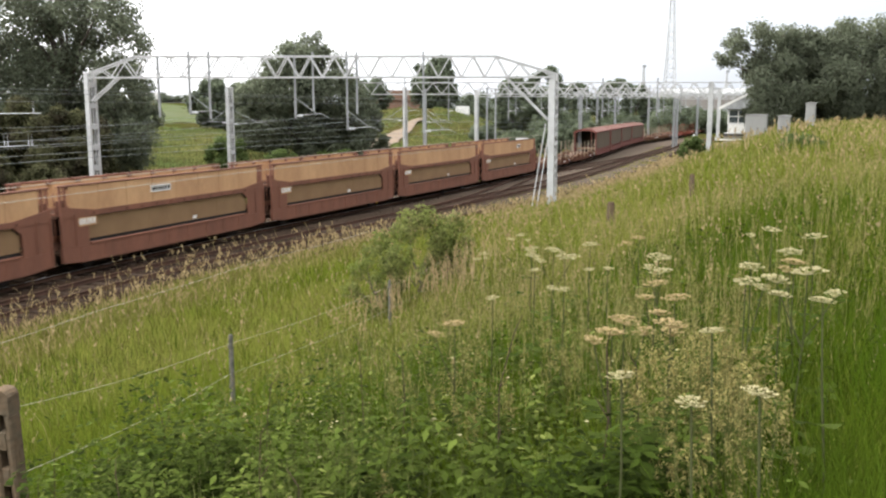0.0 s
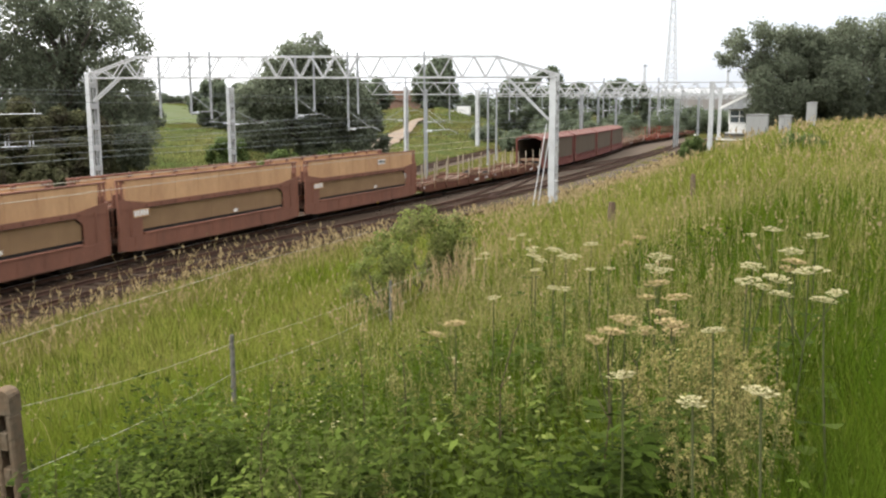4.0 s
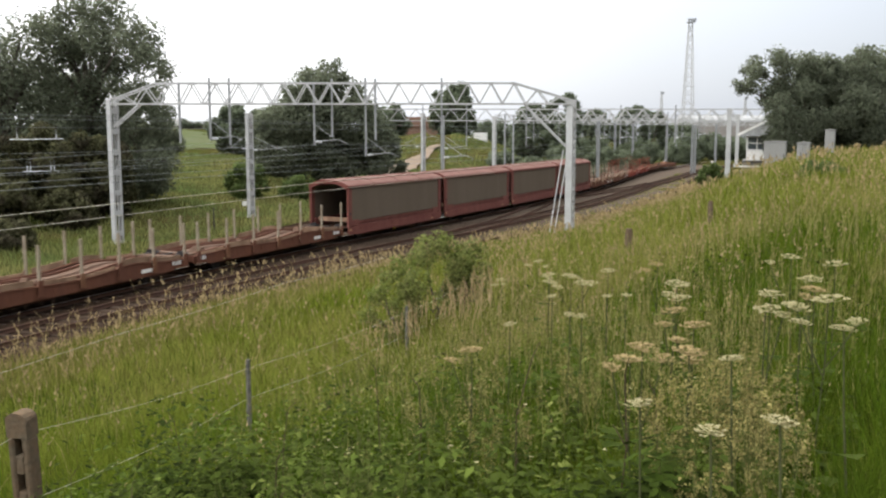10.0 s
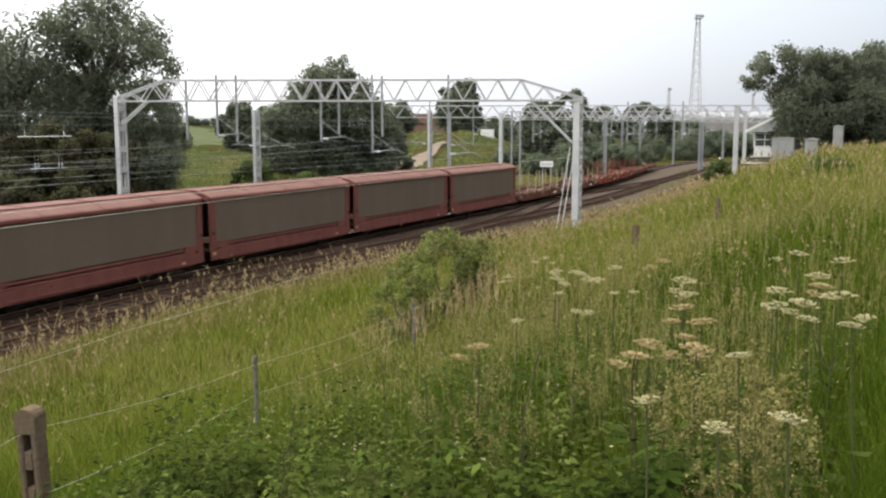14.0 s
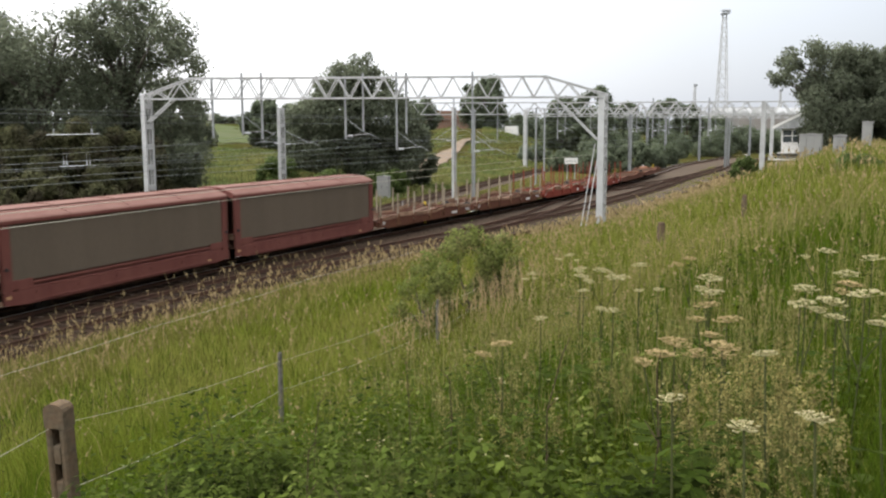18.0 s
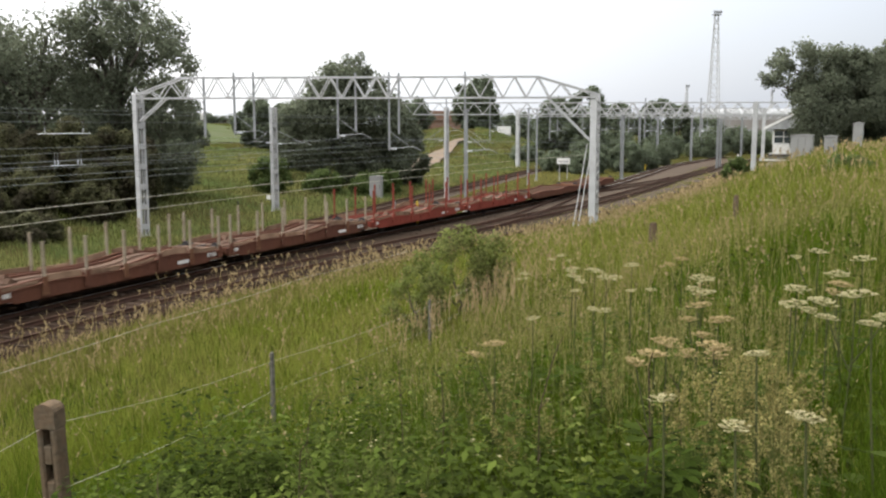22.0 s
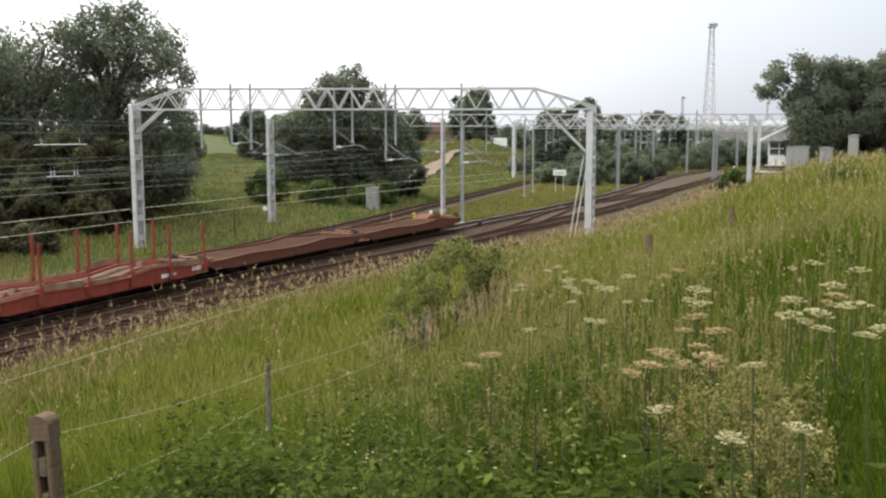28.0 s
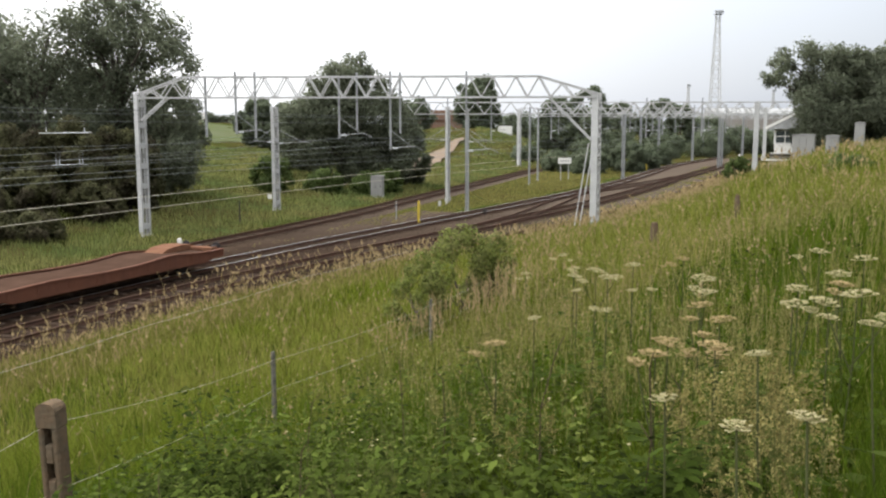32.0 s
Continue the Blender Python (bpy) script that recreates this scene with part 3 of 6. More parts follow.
def ladder_leg(parent, x, y, z0, z1, w=0.55, dep=0.75, ang=24.0, laced=False):
    """A leg of two channel posts joined by batten plates, or by zigzag lacing bars."""
    m = pose(x, y, 0, 0, 0, -ang)
    for s in (-1, 1):
        y0, y1, yi = s * (dep / 2 + 0.06), s * (dep / 2 - 0.10), s * (dep / 2 + 0.02)
        outline = [(-w / 2, y0), (w / 2, y0), (w / 2, y1), (w / 2 - 0.04, y1), (w / 2 - 0.04, yi), (-w / 2 + 0.04, yi), (-w / 2 + 0.04, y1), (-w / 2, y1)]
        part("leg_channel", Geo().prism(outline, z0, z1, "z"), M_GALV, parent, at=m)
    z = z0 + 0.5
    while laced and z < z1 - 0.6:
        for s in (-1, 1):
            part("lacing_bar", Geo().tube((s * (w / 2 + 0.02), -dep / 2, z), (s * (w / 2 + 0.02), dep / 2, z + 0.28), 0.03, n=4), M_GALV, parent, at=m)
            part("lacing_bar", Geo().tube((s * (w / 2 + 0.02), dep / 2, z + 0.28), (s * (w / 2 + 0.02), -dep / 2, z + 0.56), 0.03, n=4), M_GALV, parent, at=m)
        z += 0.56
    while not laced and z < z1 - 0.3:
        for s in (-1, 1):
            part("batten_plate", Geo().box(s * w / 2 - 0.012 + 0.018 * s, s * w / 2 + 0.012 + 0.018 * s, -dep / 2, dep / 2, z, z + 0.32), M_GALV, parent, at=m)
        z += 1.25
    part("footing", Geo().box(-w * 0.8, w * 0.8, -dep * 0.8, dep * 0.8, z0 - 0.5, z0 + 0.12, 0.04), M_CONC, parent, "pale concrete footing", at=m)


def arm(parent, x, y, z, dirx, diry, reach, name="registration_arm"):
    """A bracket that holds the contact wire, with its insulator."""
    d = Vector((dirx, diry, 0)).normalized()
    p = Vector((x, y, z))
    g = Geo().tube(p, p + d * reach + Vector((0, 0, 0.12)), 0.03, n=5)
    g.tube(p + Vector((0, 0, 1.1)), p + d * reach * 0.85 + Vector((0, 0, 0.12)), 0.022, n=5)
    g.tube(p + d * reach + Vector((0, 0, 0.12)), p + d * (reach + 0.5) + Vector((0, 0, -0.12)), 0.02, n=5)
    a = part(name, g, M_DULL, parent)
    ins = Geo()
    for k in range(5):
        c = p + d * (0.12 + k * 0.07)
        ins.tube(c, c + d * 0.04, 0.075, n=8)
    part("insulator", ins, M_INSUL, a, "pale ribbed insulator")


near = thing("overhead_gantry", "light grey steel lattice portal spanning the railway lines", "gantry")
GY0 = 55.8
ladder_leg(near, -19.6, GY0 + 0.5, -0.2, 8.65, w=0.30, dep=0.62)
ladder_leg(near, 8.4, GY0, 0.4, 8.65, w=0.40, dep=0.72, laced=True)
truss(near, (-19.6, GY0 + 0.5), (8.4, GY0), 9.62, 8.38, 0.85, (2.8, 3.5), 20, r=0.062)
for x0, z0, x1 in ((-19.3, 7.0, -17.7), (8.1, 5.8, 5.5)):
    for s in (-0.3, 0.3):
        part("knee_brace", Geo().tube((x0, GY0 + s, z0), (x1, GY0 + s, 8.38), 0.07, n=4), M_GALV, near)
for px_, top, low in ((-13.65, 9.95, 6.2), (-12.45, 9.95, 5.9), (-7.3, 9.6, 5.9), (-6.2, 9.9, 6.4), (-4.15, 9.95, 5.2), (-3.55, 9.9, 6.2), (0.5, 9.95, 5.0), (-15.5, 9.7, 6.0)):
    part("drop_post", Geo().tube((px_, GY0 + 0.45, low), (px_, GY0 + 0.45, top), 0.085, n=4), M_DULL, near)
for px_, z in ((-7.3, 6.1), (-4.15, 5.3), (0.5, 5.15), (-13.65, 6.3)):
    arm(near, px_, GY0 + 0.45, z, 1.0, -0.1, 1.5)
for px_ in (7.6, 7.9):
    part("stay_wire", Geo().tube((px_ - 0.5, GY0 - 0.6, 0.6), (px_ + 0.35, GY0, 5.6), 0.035, n=5), M_GALV, near)


def portal(label, x0, x1, y, zt, zb, za, zc, bays, extra=None, group="far portals"):
    g = thing("overhead_gantry", label, "gantry", group=group)
    ladder_leg(g, x0, y, za, zt - 0.2, 0.5, 0.6)
    ladder_leg(g, x1, y, zc, zt + 0.1, 0.5, 0.7)
    truss(g, (x0, y), (extra or x1, y), zt, zb, 0.7, (0, 0), bays, 0.075)
    for i in range(1, 7):
        x = x0 + (x1 - x0) * i / 7 + random.uniform(-1, 1)
        part("drop_post", Geo().tube((x, y + 0.4, zb - random.uniform(2, 3.6)), (x, y + 0.4, zt + 0.5), 0.09, n=4), M_DULL, g)
        arm(g, x, y + 0.4, zb - 1.9, 1, 0, 1.4)
    return g


portal("grey lattice portal over the tracks beyond the first one", -7.0, 34.0, 105.0, 9.35, 8.05, 0.2, 1.4, 26, 45.0)
portal("grey lattice portal farther along the railway", 10.0, 50.0, 150.0, 9.6, 8.3, 0.0, 1.6, 22)
portal("distant grey lattice portal over the railway", 30.0, 72.0, 200.0, 9.8, 8.5, 0.0, 1.8, 20)
portal("distant grey lattice portal over the railway", 47.0, 92.0, 250.0, 9.9, 8.6, 0.0, 2.0, 18)


def mast(x, y, top, label, w=0.34, dep=0.34, reach=0.0, z0=None, plain=False, group="catenary masts", finish=None):
    z0 = float(land(x, y)) if z0 is None else z0
    g = thing("catenary_mast", label, "mast", pose(x, y, z0), group)
    h = top - z0
    if plain:
        part("post", Geo().tube((0, 0, -0.3), (0, 0, h), w / 2, n=8), M_DULL, g)
    else:
        part("post", Geo().box(-w / 2, w / 2, -dep / 2, -dep / 2 + 0.03, -0.3, h).box(-w / 2, w / 2, dep / 2 - 0.03, dep / 2, -0.3, h).box(-0.02, 0.02, -dep / 2 + 0.03, dep / 2 - 0.03, -0.3, h), finish or M_DULL, g, at=pose(0, 0, 0, 0, 0, 66))
    part("footing", Geo().box(-w, w, -w, w, -0.4, 0.12, 0.03), M_CONC, g, "pale concrete footing")
    if reach:
        arm(g, 0, 0, h - 2.6, math.copysign(1, reach), -0.1, abs(reach))
        part("top_cap", Geo().box(-w * 0.7, w * 0.7, -w * 0.7, w * 0.7, h - 0.02, h + 0.05), M_GALV, g)
    return g


mk = thing("catenary_mast", "grey ladder-braced catenary mast standing in the grass verge", "mast", group="catenary masts")
ladder_leg(mk, -14.72, 73.4, -0.1, 8.2, 0.26, 0.6)
arm(mk, -14.5, 73.3, 5.3, 1, -0.1, 2.4)
arm(mk, -14.9, 73.5, 5.4, -1, 0.1, 1.6)
part("sign_plate", Geo().box(-15.36, -15.02, 73.0, 73.03, 0.85, 1.2), M_WHITE, mk, "small white plate")
mk = thing("catenary_mast", "pale ladder-braced catenary mast beside the branch line", "mast", group="catenary masts")
ladder_leg(mk, -0.95, 85.0, -0.1, 8.45, 0.22, 0.46)
arm(mk, -1.2, 85.0, 5.4, -1, 0.1, 1.8)
mast(0.75, 74.5, 8.0, "dark grey catenary mast with a bracket arm", 0.22, 0.26, 1.7, finish=M_DULL)
mast(8.6, 110, 8.9, "slim grey steel mast between the lines", 0.24, 0.24, plain=True)
mast(10.4, 119, 8.9, "slim grey steel mast between the lines", 0.24, 0.24, plain=True)
mast(21.3, 118, 8.6, "grey catenary mast among bushes", 0.4, 0.4, 1.6)
mast(30.2, 168, 8.8, "grey catenary mast beyond the bushes", 0.4, 0.4, 1.8)
mast(35.0, 176, 8.8, "grey catenary mast beyond the bushes", 0.4, 0.4, 1.8)
mast(37.6, 172, 8.4, "grey catenary mast beyond the bushes", 0.34, 0.4, -1.6)
mast(42.6, 150, 8.0, "pale steel post of a small portal", 0.36, 0.36)
mast(45.4, 158, 8.0, "pale steel post of a small portal", 0.36, 0.36)
mast(54.5, 176, 8.4, "pale catenary mast near the signal hut", 0.36, 0.4)
mast(46.5, 182, 8.4, "grey catenary mast beside the far line", 0.36, 0.4, 1.8)
mast(57.0, 214, 8.6, "grey catenary mast beside the far line", 0.36, 0.4, 1.8)
mast(33.5, 206, 8.8, "grey catenary mast beside the far line", 0.36, 0.4, 1.8)
mast(26.0, 225, 8.8, "grey catenary mast beside the far line", 0.36, 0.4, 1.8)

# the wires, each one a thing of its own
WIRE_GROUP = "overhead wires"


def wire(centre, off, z, y0, y1, r=0.009, label="thin overhead contact wire above the railway", sag=0.0, span=50.0, material=None):
    pts = offset_line(centre, off, y0, y1, 5.0, z)
    pts[:, 2] -= sag * (1 - (2 * (((pts[:, 1] - 55.8) / span) % 1.0) - 1) ** 2)
    prof = [(-r, -r), (r, -r), (r, r), (-r, r)]
    ob = new("overhead_wire", sheet("overhead_wire", *sweep(pts, prof), material or M_WIRE, smooth=False))
    return tagged(ob, label, "wire", WIRE_GROUP)


for c, o in ((track_x, 0.0), (track_x, near_off), (far_x, 0.0)):
    wire(c, o, 4.75, -10, 240 if c is track_x else 175)
    wire(c, o, 6.05, -10, 240 if c is track_x else 175, sag=0.75, label="sagging catenary wire that carries the contact wire")
wire(track_x, 9.4, 4.62, -10, 75, 0.0085, "pale heavy cable strung low beside the bank", material=M_CABLE)
wire(track_x, 9.0, 4.22, -10, 62, 0.0075, "pale heavy cable strung low beside the bank", material=M_CABLE)
wire(track_x, -7.5, 7.3, -10, 150, 0.011, "feeder cable along the far masts")
wire(track_x, -8.2, 6.9, -10, 150, 0.010, "feeder cable along the far masts")
wire(far_x, -3.4, 5.6, -10, 150, 0.009)
wire(far_x, -3.4, 4.9, -10, 150, 0.009)
wire(far_x, -6.0, 7.6, -10, 150, 0.011, "feeder cable along the far masts")


def hanging_assembly(x, y, z, length, label, prongs):
    """A registration tube hung from the wires, with its insulators."""
    h = thing("registration_assembly", label, "overhead fitting", pose(x, y, z, 0, 0, 18))
    part("tube", Geo().tube((-length / 2, 0, 0), (length / 2, 0, 0.03), 0.02, n=6), M_INSUL, h, "pale insulated tube")
    for p in prongs:
        part("dropper", Geo().tube((p, 0, 0), (p, 0, 0.62), 0.008, n=5), M_DULL, h)
        ins = Geo()
        for k in range(4):
            ins.tube((p, 0, 0.06 + k * 0.06), (p, 0, 0.095 + k * 0.06), 0.034, n=8)
        part("insulator", ins, M_INSUL, h, "pale ribbed insulator")


hanging_assembly(-19.85, 46.0, 6.3, 2.5, "pale insulated tube hung from the overhead wires", (-0.9, 0.9))
hanging_assembly(-19.7, 46.0, 4.7, 1.7, "pale registration bracket hung from the overhead wires", (-0.65, -0.5, 0.45, 0.6))


# ---- trees and bushes ----
def leaf_cloud(rnd, lobes, count, size, squash=1.0):
    """Small leaf plates set round the lobes of a crown, facing outward, denser towards their skins; with soft normals."""
    lob = np.array([l[:3] for l in lobes]); rad = np.array([l[3] for l in lobes])
    mid_crown = np.average(lob, axis=0, weights=rad ** 2)
    w = rad ** 2
    pick = rnd.choice(len(lobes), count, p=w / w.sum())
    d = rnd.normal(size=(count, 3))
    d /= np.linalg.norm(d, axis=1)[:, None]
    rr = rad[pick] * (1 - 0.5 * rnd.rand(count) ** 2.0) * (1 + 0.12 * rnd.normal(size=count))
    # twigs: gather leaves into sprays
    tw = rnd.randint(0, max(8, count // 22), count)
    tdir = rnd.normal(size=(tw.max() + 1, 3))
    p = lob[pick] + d * rr[:, None] * np.array([1, 1, squash]) + tdir[tw] * size * 0.6
    out = p - mid_crown
    out /= np.linalg.norm(out, axis=1)[:, None] + 1e-6
    soft = 0.75 * d + 0.45 * out + 0.28 * rnd.normal(size=(count, 3)) + np.array([0, 0, 0.15])
    soft /= np.linalg.norm(soft, axis=1)[:, None] + 1e-6
    g = soft + 0.6 * rnd.normal(size=(count, 3))
    g /= np.linalg.norm(g, axis=1)[:, None]
    a = np.cross(g, rnd.normal(size=(count, 3)))
    a /= np.linalg.norm(a, axis=1)[:, None]
    b = np.cross(g, a)
    s = size * rnd.uniform(0.55, 1.35, count)[:, None]
    a, b, up = a * s, b * s * 0.62, g * s * 0.15
    flip = np.where((g * soft).sum(1) < 0, -1.0, 1.0)[:, None]
    b = b * flip
    v = np.stack([p - a, p - b + up, p + a, p + b + up], 1)
    f = np.arange(count * 4).reshape(-1, 4)[:, ::-1]
    return v[:, ::-1].reshape(-1, 3), f, np.repeat(soft, 4, axis=0)


def tree(x, y, height, radius, leaves, size, label, material=None, trunk=0.35, low=0.25, seed=1, lobes=26, shape="round", group="", z=None, name="tree", category="tree", limbs=7, extra=(), masses=None):
    rnd = np.random.RandomState(seed)
    z0 = float(land(x, y)) - 0.1 if z is None else z
    t = thing(name, label, category, pose(x, y, z0), group)
    ls = []
    for mx, mz, mr in masses or ():        # the crown's large masses, each broken up into boughs
        for i in range(max(8, int(7 * mr))):
            d = Vector(rnd.normal(size=3)).normalized()
            r = mr * rnd.uniform(0.26, 0.48)
            c = Vector((mx, rnd.uniform(-0.5, 0.5) * mr, mz)) + d * (mr * 1.08 - r * 0.75) * rnd.uniform(0.45, 1.0) ** 0.5
            ls.append((c.x, c.y, max(r * 0.7, c.z), r))
    for i in range(0 if masses else lobes):
        k = (i + 0.5) / lobes
        h = height * (low + (0.97 - low) * k)
        if shape == "cone":
            env = radius * min(1.0, 1.12 * (1 - k) ** 0.75 + 0.12)
        elif shape == "wide":
            env = radius * (0.75 + 0.35 * math.sin(math.pi * min(1, k * 1.1)))* (1 if k < 0.75 else 0.8)
        else:
            env = radius * (0.35 + 0.75 * math.sin(math.pi * (0.12 + 0.80 * k)))
        r = radius * rnd.uniform(0.15, 0.30)
        a, q = i * 2.4 + rnd.uniform(-0.5, 0.5), max(0.0, env - r * 0.75) * math.sqrt(rnd.uniform(0.25, 1))
        ls.append((q * math.cos(a), q * math.sin(a), max(r * 0.7, h - r * 0.3), r))
    ls += list(extra)
    if trunk:
        g = Geo()
        top = Vector((rnd.uniform(-0.3, 0.3), rnd.uniform(-0.3, 0.3), height * 0.72))
        segs = [Vector((0, 0, -0.3)), Vector((0.05, 0.03, 0.5)), top * 0.4 + Vector((0.15, 0, 0)), top * 0.75, top]
        rad = [trunk * 1.5, trunk, trunk * 0.8, trunk * 0.5, trunk * 0.15]
        for i in range(4):
            g.tube(segs[i], segs[i + 1], rad[i], rad[i + 1], n=9, cap=False)
        part("trunk", g, M_BARK, t, "grey-brown bark", smooth=True)
        for i in rnd.choice(len(ls), min(limbs, len(ls)), replace=False):
            l = Vector(ls[i][:3])
            b = Vector((0, 0, max(height * 0.12, l.z * 0.55)))
            m1 = b.lerp(l, 0.5) + Vector((0, 0, height * 0.04))
            part("limb", Geo().tube(b, m1, trunk * 0.42, trunk * 0.25, 6, False).tube(m1, l, trunk * 0.25, trunk * 0.06, 6, False), M_BARK, t, smooth=True)
    v, f, soft = leaf_cloud(rnd, ls, leaves, size)
    part("crown", sheet("crown", v, f, material or M_LEAF, smooth=True, normals=soft), None, t)
    return t


tree(-27.0, 72.5, 16.4, 6.5, 44000, 0.13, "tall broad green oak with gaps in its crown", trunk=0.5, seed=3, limbs=22,
     masses=((2.6, 13.0, 3.2), (-0.5, 13.7, 2.8), (4.7, 10.2, 2.3), (1.7, 9.3, 2.3), (-1.6, 10.2, 2.5), (4.3, 6.5, 1.9), (4.2, 3.1, 2.5), (2.7, 1.4, 2.3), (-0.7, 5.8, 3.4), (0.1, 2.2, 3.4)))
tree(-32.4, 70.0, 14.6, 7.0, 44000, 0.13, "tall spreading oak beside another behind the masts", trunk=0.45, seed=8, limbs=18,
     masses=((1.9, 11.5, 2.6), (-1.0, 10.0, 3.0), (3.5, 12.5, 1.7), (-4.1, 9.6, 3.5), (2.4, 8.3, 3.0), (-1.3, 5.7, 3.9), (2.5, 3.6, 3.5), (-5.3, 4.4, 3.9), (-0.6, 2.0, 3.5)))
tree(-25.0, 78, 10.0, 3.4, 16000, 0.15, "dark green broadleaf tree behind the gantry", trunk=0.3, seed=19, lobes=44, low=0.1)
tree(-40.5, 74, 14.5, 6.5, 30000, 0.16, "dark green broadleaf tree behind the masts", trunk=0.4, seed=5, lobes=60, low=0.1)
tree(-12.9, 101, 14.4, 6.6, 62000, 0.16, "broad dark green tree with a leaning ragged crown", trunk=0.4, seed=12, limbs=14,
     masses=((1.2, 12.8, 2.0), (0.8, 10.6, 2.8), (-1.7, 11.4, 2.2), (3.1, 10.8, 2.1), (0.0, 8.7, 3.9), (-3.9, 7.7, 2.7), (5.0, 7.1, 3.1), (-5.0, 4.6, 2.5), (0.0, 4.0, 4.1), (5.6, 3.7, 3.0), (2.8, 2.3, 2.8), (7.2, 5.6, 1.8), (-6.6, 6.2, 1.5)))
tree(-6.2, 107, 7.6, 3.2, 12000, 0.2, "lower dark green tree beside the taller one", trunk=0.3, seed=14, lobes=36, low=0.1)
tree(-18.6, 110, 8.4, 3.6, 12000, 0.2, "lower dark green tree beside the taller one", trunk=0.3, seed=15, lobes=36, low=0.1)
tree(31.4, 77.0, 9.6, 5.6, 62000, 0.115, "dark spreading tree with limbs overhanging the hut", trunk=0.4, seed=21, limbs=20,
     masses=((-4.7, 6.9, 1.4), (-5.7, 6.5, 0.7), (-3.1, 7.8, 1.7), (-1.2, 7.9, 1.8), (0.9, 7.6, 1.9), (3.0, 6.6, 2.0), (-1.5, 4.8, 2.3), (1.3, 4.4, 2.8), (3.6, 4.6, 2.4), (-2.1, 2.6, 1.4), (-3.0, 5.1, 1.1), (0.5, 2.3, 2.0), (-2.8, 1.8, 1.1), (4.3, 1.8, 2.4), (2.6, 7.4, 1.9), (-0.4, 6.4, 2.2)),
     extra=((-3.3, -2.8, 3.1, 1.2), (-2.8, -3.0, 1.9, 1.2), (-2.2, -3.0, 1.0, 1.1), (-3.3, -2.4, 4.3, 1.3), (-1.6, -2.6, 2.4, 1.4), (-1.4, -2.6, 0.9, 1.2), (-2.4, -2.6, 3.6, 1.3), (-0.4, -2.6, 3.4, 1.4)))
tree(38.2, 78.5, 9.0, 5.6, 30000, 0.14, "dark rounded tree on top of the bank", trunk=0.4, seed=22, lobes=60, shape="wide", low=0.04)
tree(46.0, 82, 9.4, 5.6, 14000, 0.18, "dark rounded tree on top of the bank", trunk=0.4, seed=23, lobes=40, shape="wide", low=0.1)
for i, (x, y, h, r, n) in enumerate(((4.4, 200, 11.8, 5.8, 9000), (-9.5, 190, 6.5, 5.0, 6000), (-31, 142, 7.4, 3.6, 7000), (-27.5, 146, 7.0, 3.8, 7000), (24, 172, 13.5, 4.6, 8000), (18.5, 176, 10.5, 4.2, 6000),
                                     (41, 232, 12.5, 4.8, 6000), (50, 230, 13.2, 5.6, 7000), (57, 236, 11.8, 4.5, 5000), (66, 246, 8.5, 6.5, 5000), (76, 252, 5.5, 6.5, 5000), (86, 258, 4.6, 6.5, 5000), (97, 262, 5.0, 7, 5000), (62, 222, 6.0, 5.5, 4000), (72, 226, 5.6, 5.5, 4000), (82, 232, 5.6, 6, 4000), (26, 240, 9, 6, 4000), (16, 246, 8.5, 6, 4000), (33, 236, 11.2, 5.0, 5000), (-3.5, 235, 7.0, 6.0, 4000), (-60, 150, 10, 6, 6000))):
    tree(x, y, h, r, int(n * 1.7), 0.24 if y < 180 else 0.29, "distant green broadleaf tree beyond the railway", M_LEAF3, trunk=0.3, seed=40 + i, lobes=30, low=0.08, group="distant trees", limbs=4)


def bush(x, y, h, r, n, size, label, material=None, seed=1, group="", category="bush"):
    return tree(x, y, h, r, n, size, label, material or M_LEAF2, trunk=0.03, low=0.02, seed=seed, lobes=24, shape="round", group=group, name="bush", category=category, limbs=3)


for i, (x, y, h, r, n) in enumerate(((-31, 62, 5.5, 3.6, 9000), (-26.5, 64, 6.5, 3.6, 10000), (-23.9, 66.0, 5.6, 2.9, 9000), (-35.5, 61, 5.0, 3.2, 7000), (-27.5, 58.0, 3.0, 2.4, 6000), (-24.0, 60.0, 2.6, 2.0, 5000), (-28.5, 53.5, 2.6, 2.4, 6000), (-31.5, 55.5, 4.0, 2.6, 6000), (-27.0, 49.5, 2.3, 2.3, 5500), (-30.0, 46.5, 2.8, 2.5, 6000), (-24.4, 51.8, 1.5, 1.8, 3600), (-33.0, 44.5, 2.6, 2.6, 5000), (-27.6, 45.0, 1.1, 1.9, 3200))):
    bush(x, y, h, r, int(n * 1.6), 0.12, "dense dark undergrowth below the trees", M_SCRUB, 60 + i, "bank undergrowth")
for i, (x, y, h, r, n) in enumerate(((-17.8, 86, 3.0, 2.4, 4500), (-9.0, 92, 2.2, 2.4, 3500), (-7.4, 95, 2.4, 1.8, 3000), (-13.0, 90, 2.0, 2.2, 3000))):
    bush(x, y, h, r, int(n * 1.5), 0.13, "low dark bush on the far bank", M_LEAF2, 70 + i, "far bank bushes")
for i, (x, y, h, r, n) in enumerate(((19.5, 136, 3.6, 3.0, 4000), (26.5, 142, 4.6, 3.4, 5000), (30.5, 150, 3.2, 2.8, 3500), (15.5, 142, 3.2, 3.0, 3500), (22.5, 156, 4.4, 4.0, 4000), (36.5, 168, 3.6, 3.6, 3500), (12.0, 160, 2.6, 3.4, 3000), (45, 200, 5.5, 5.0, 4000), (56, 205, 5.0, 5.0, 4000), (34, 196, 6.0, 5.0, 4000), (20, 186, 6, 5, 4000))):
    bush(x, y, h, r, int(n * 1.6), 0.19, "green scrub between the railway lines", M_LEAF3, 80 + i, "lineside scrub")
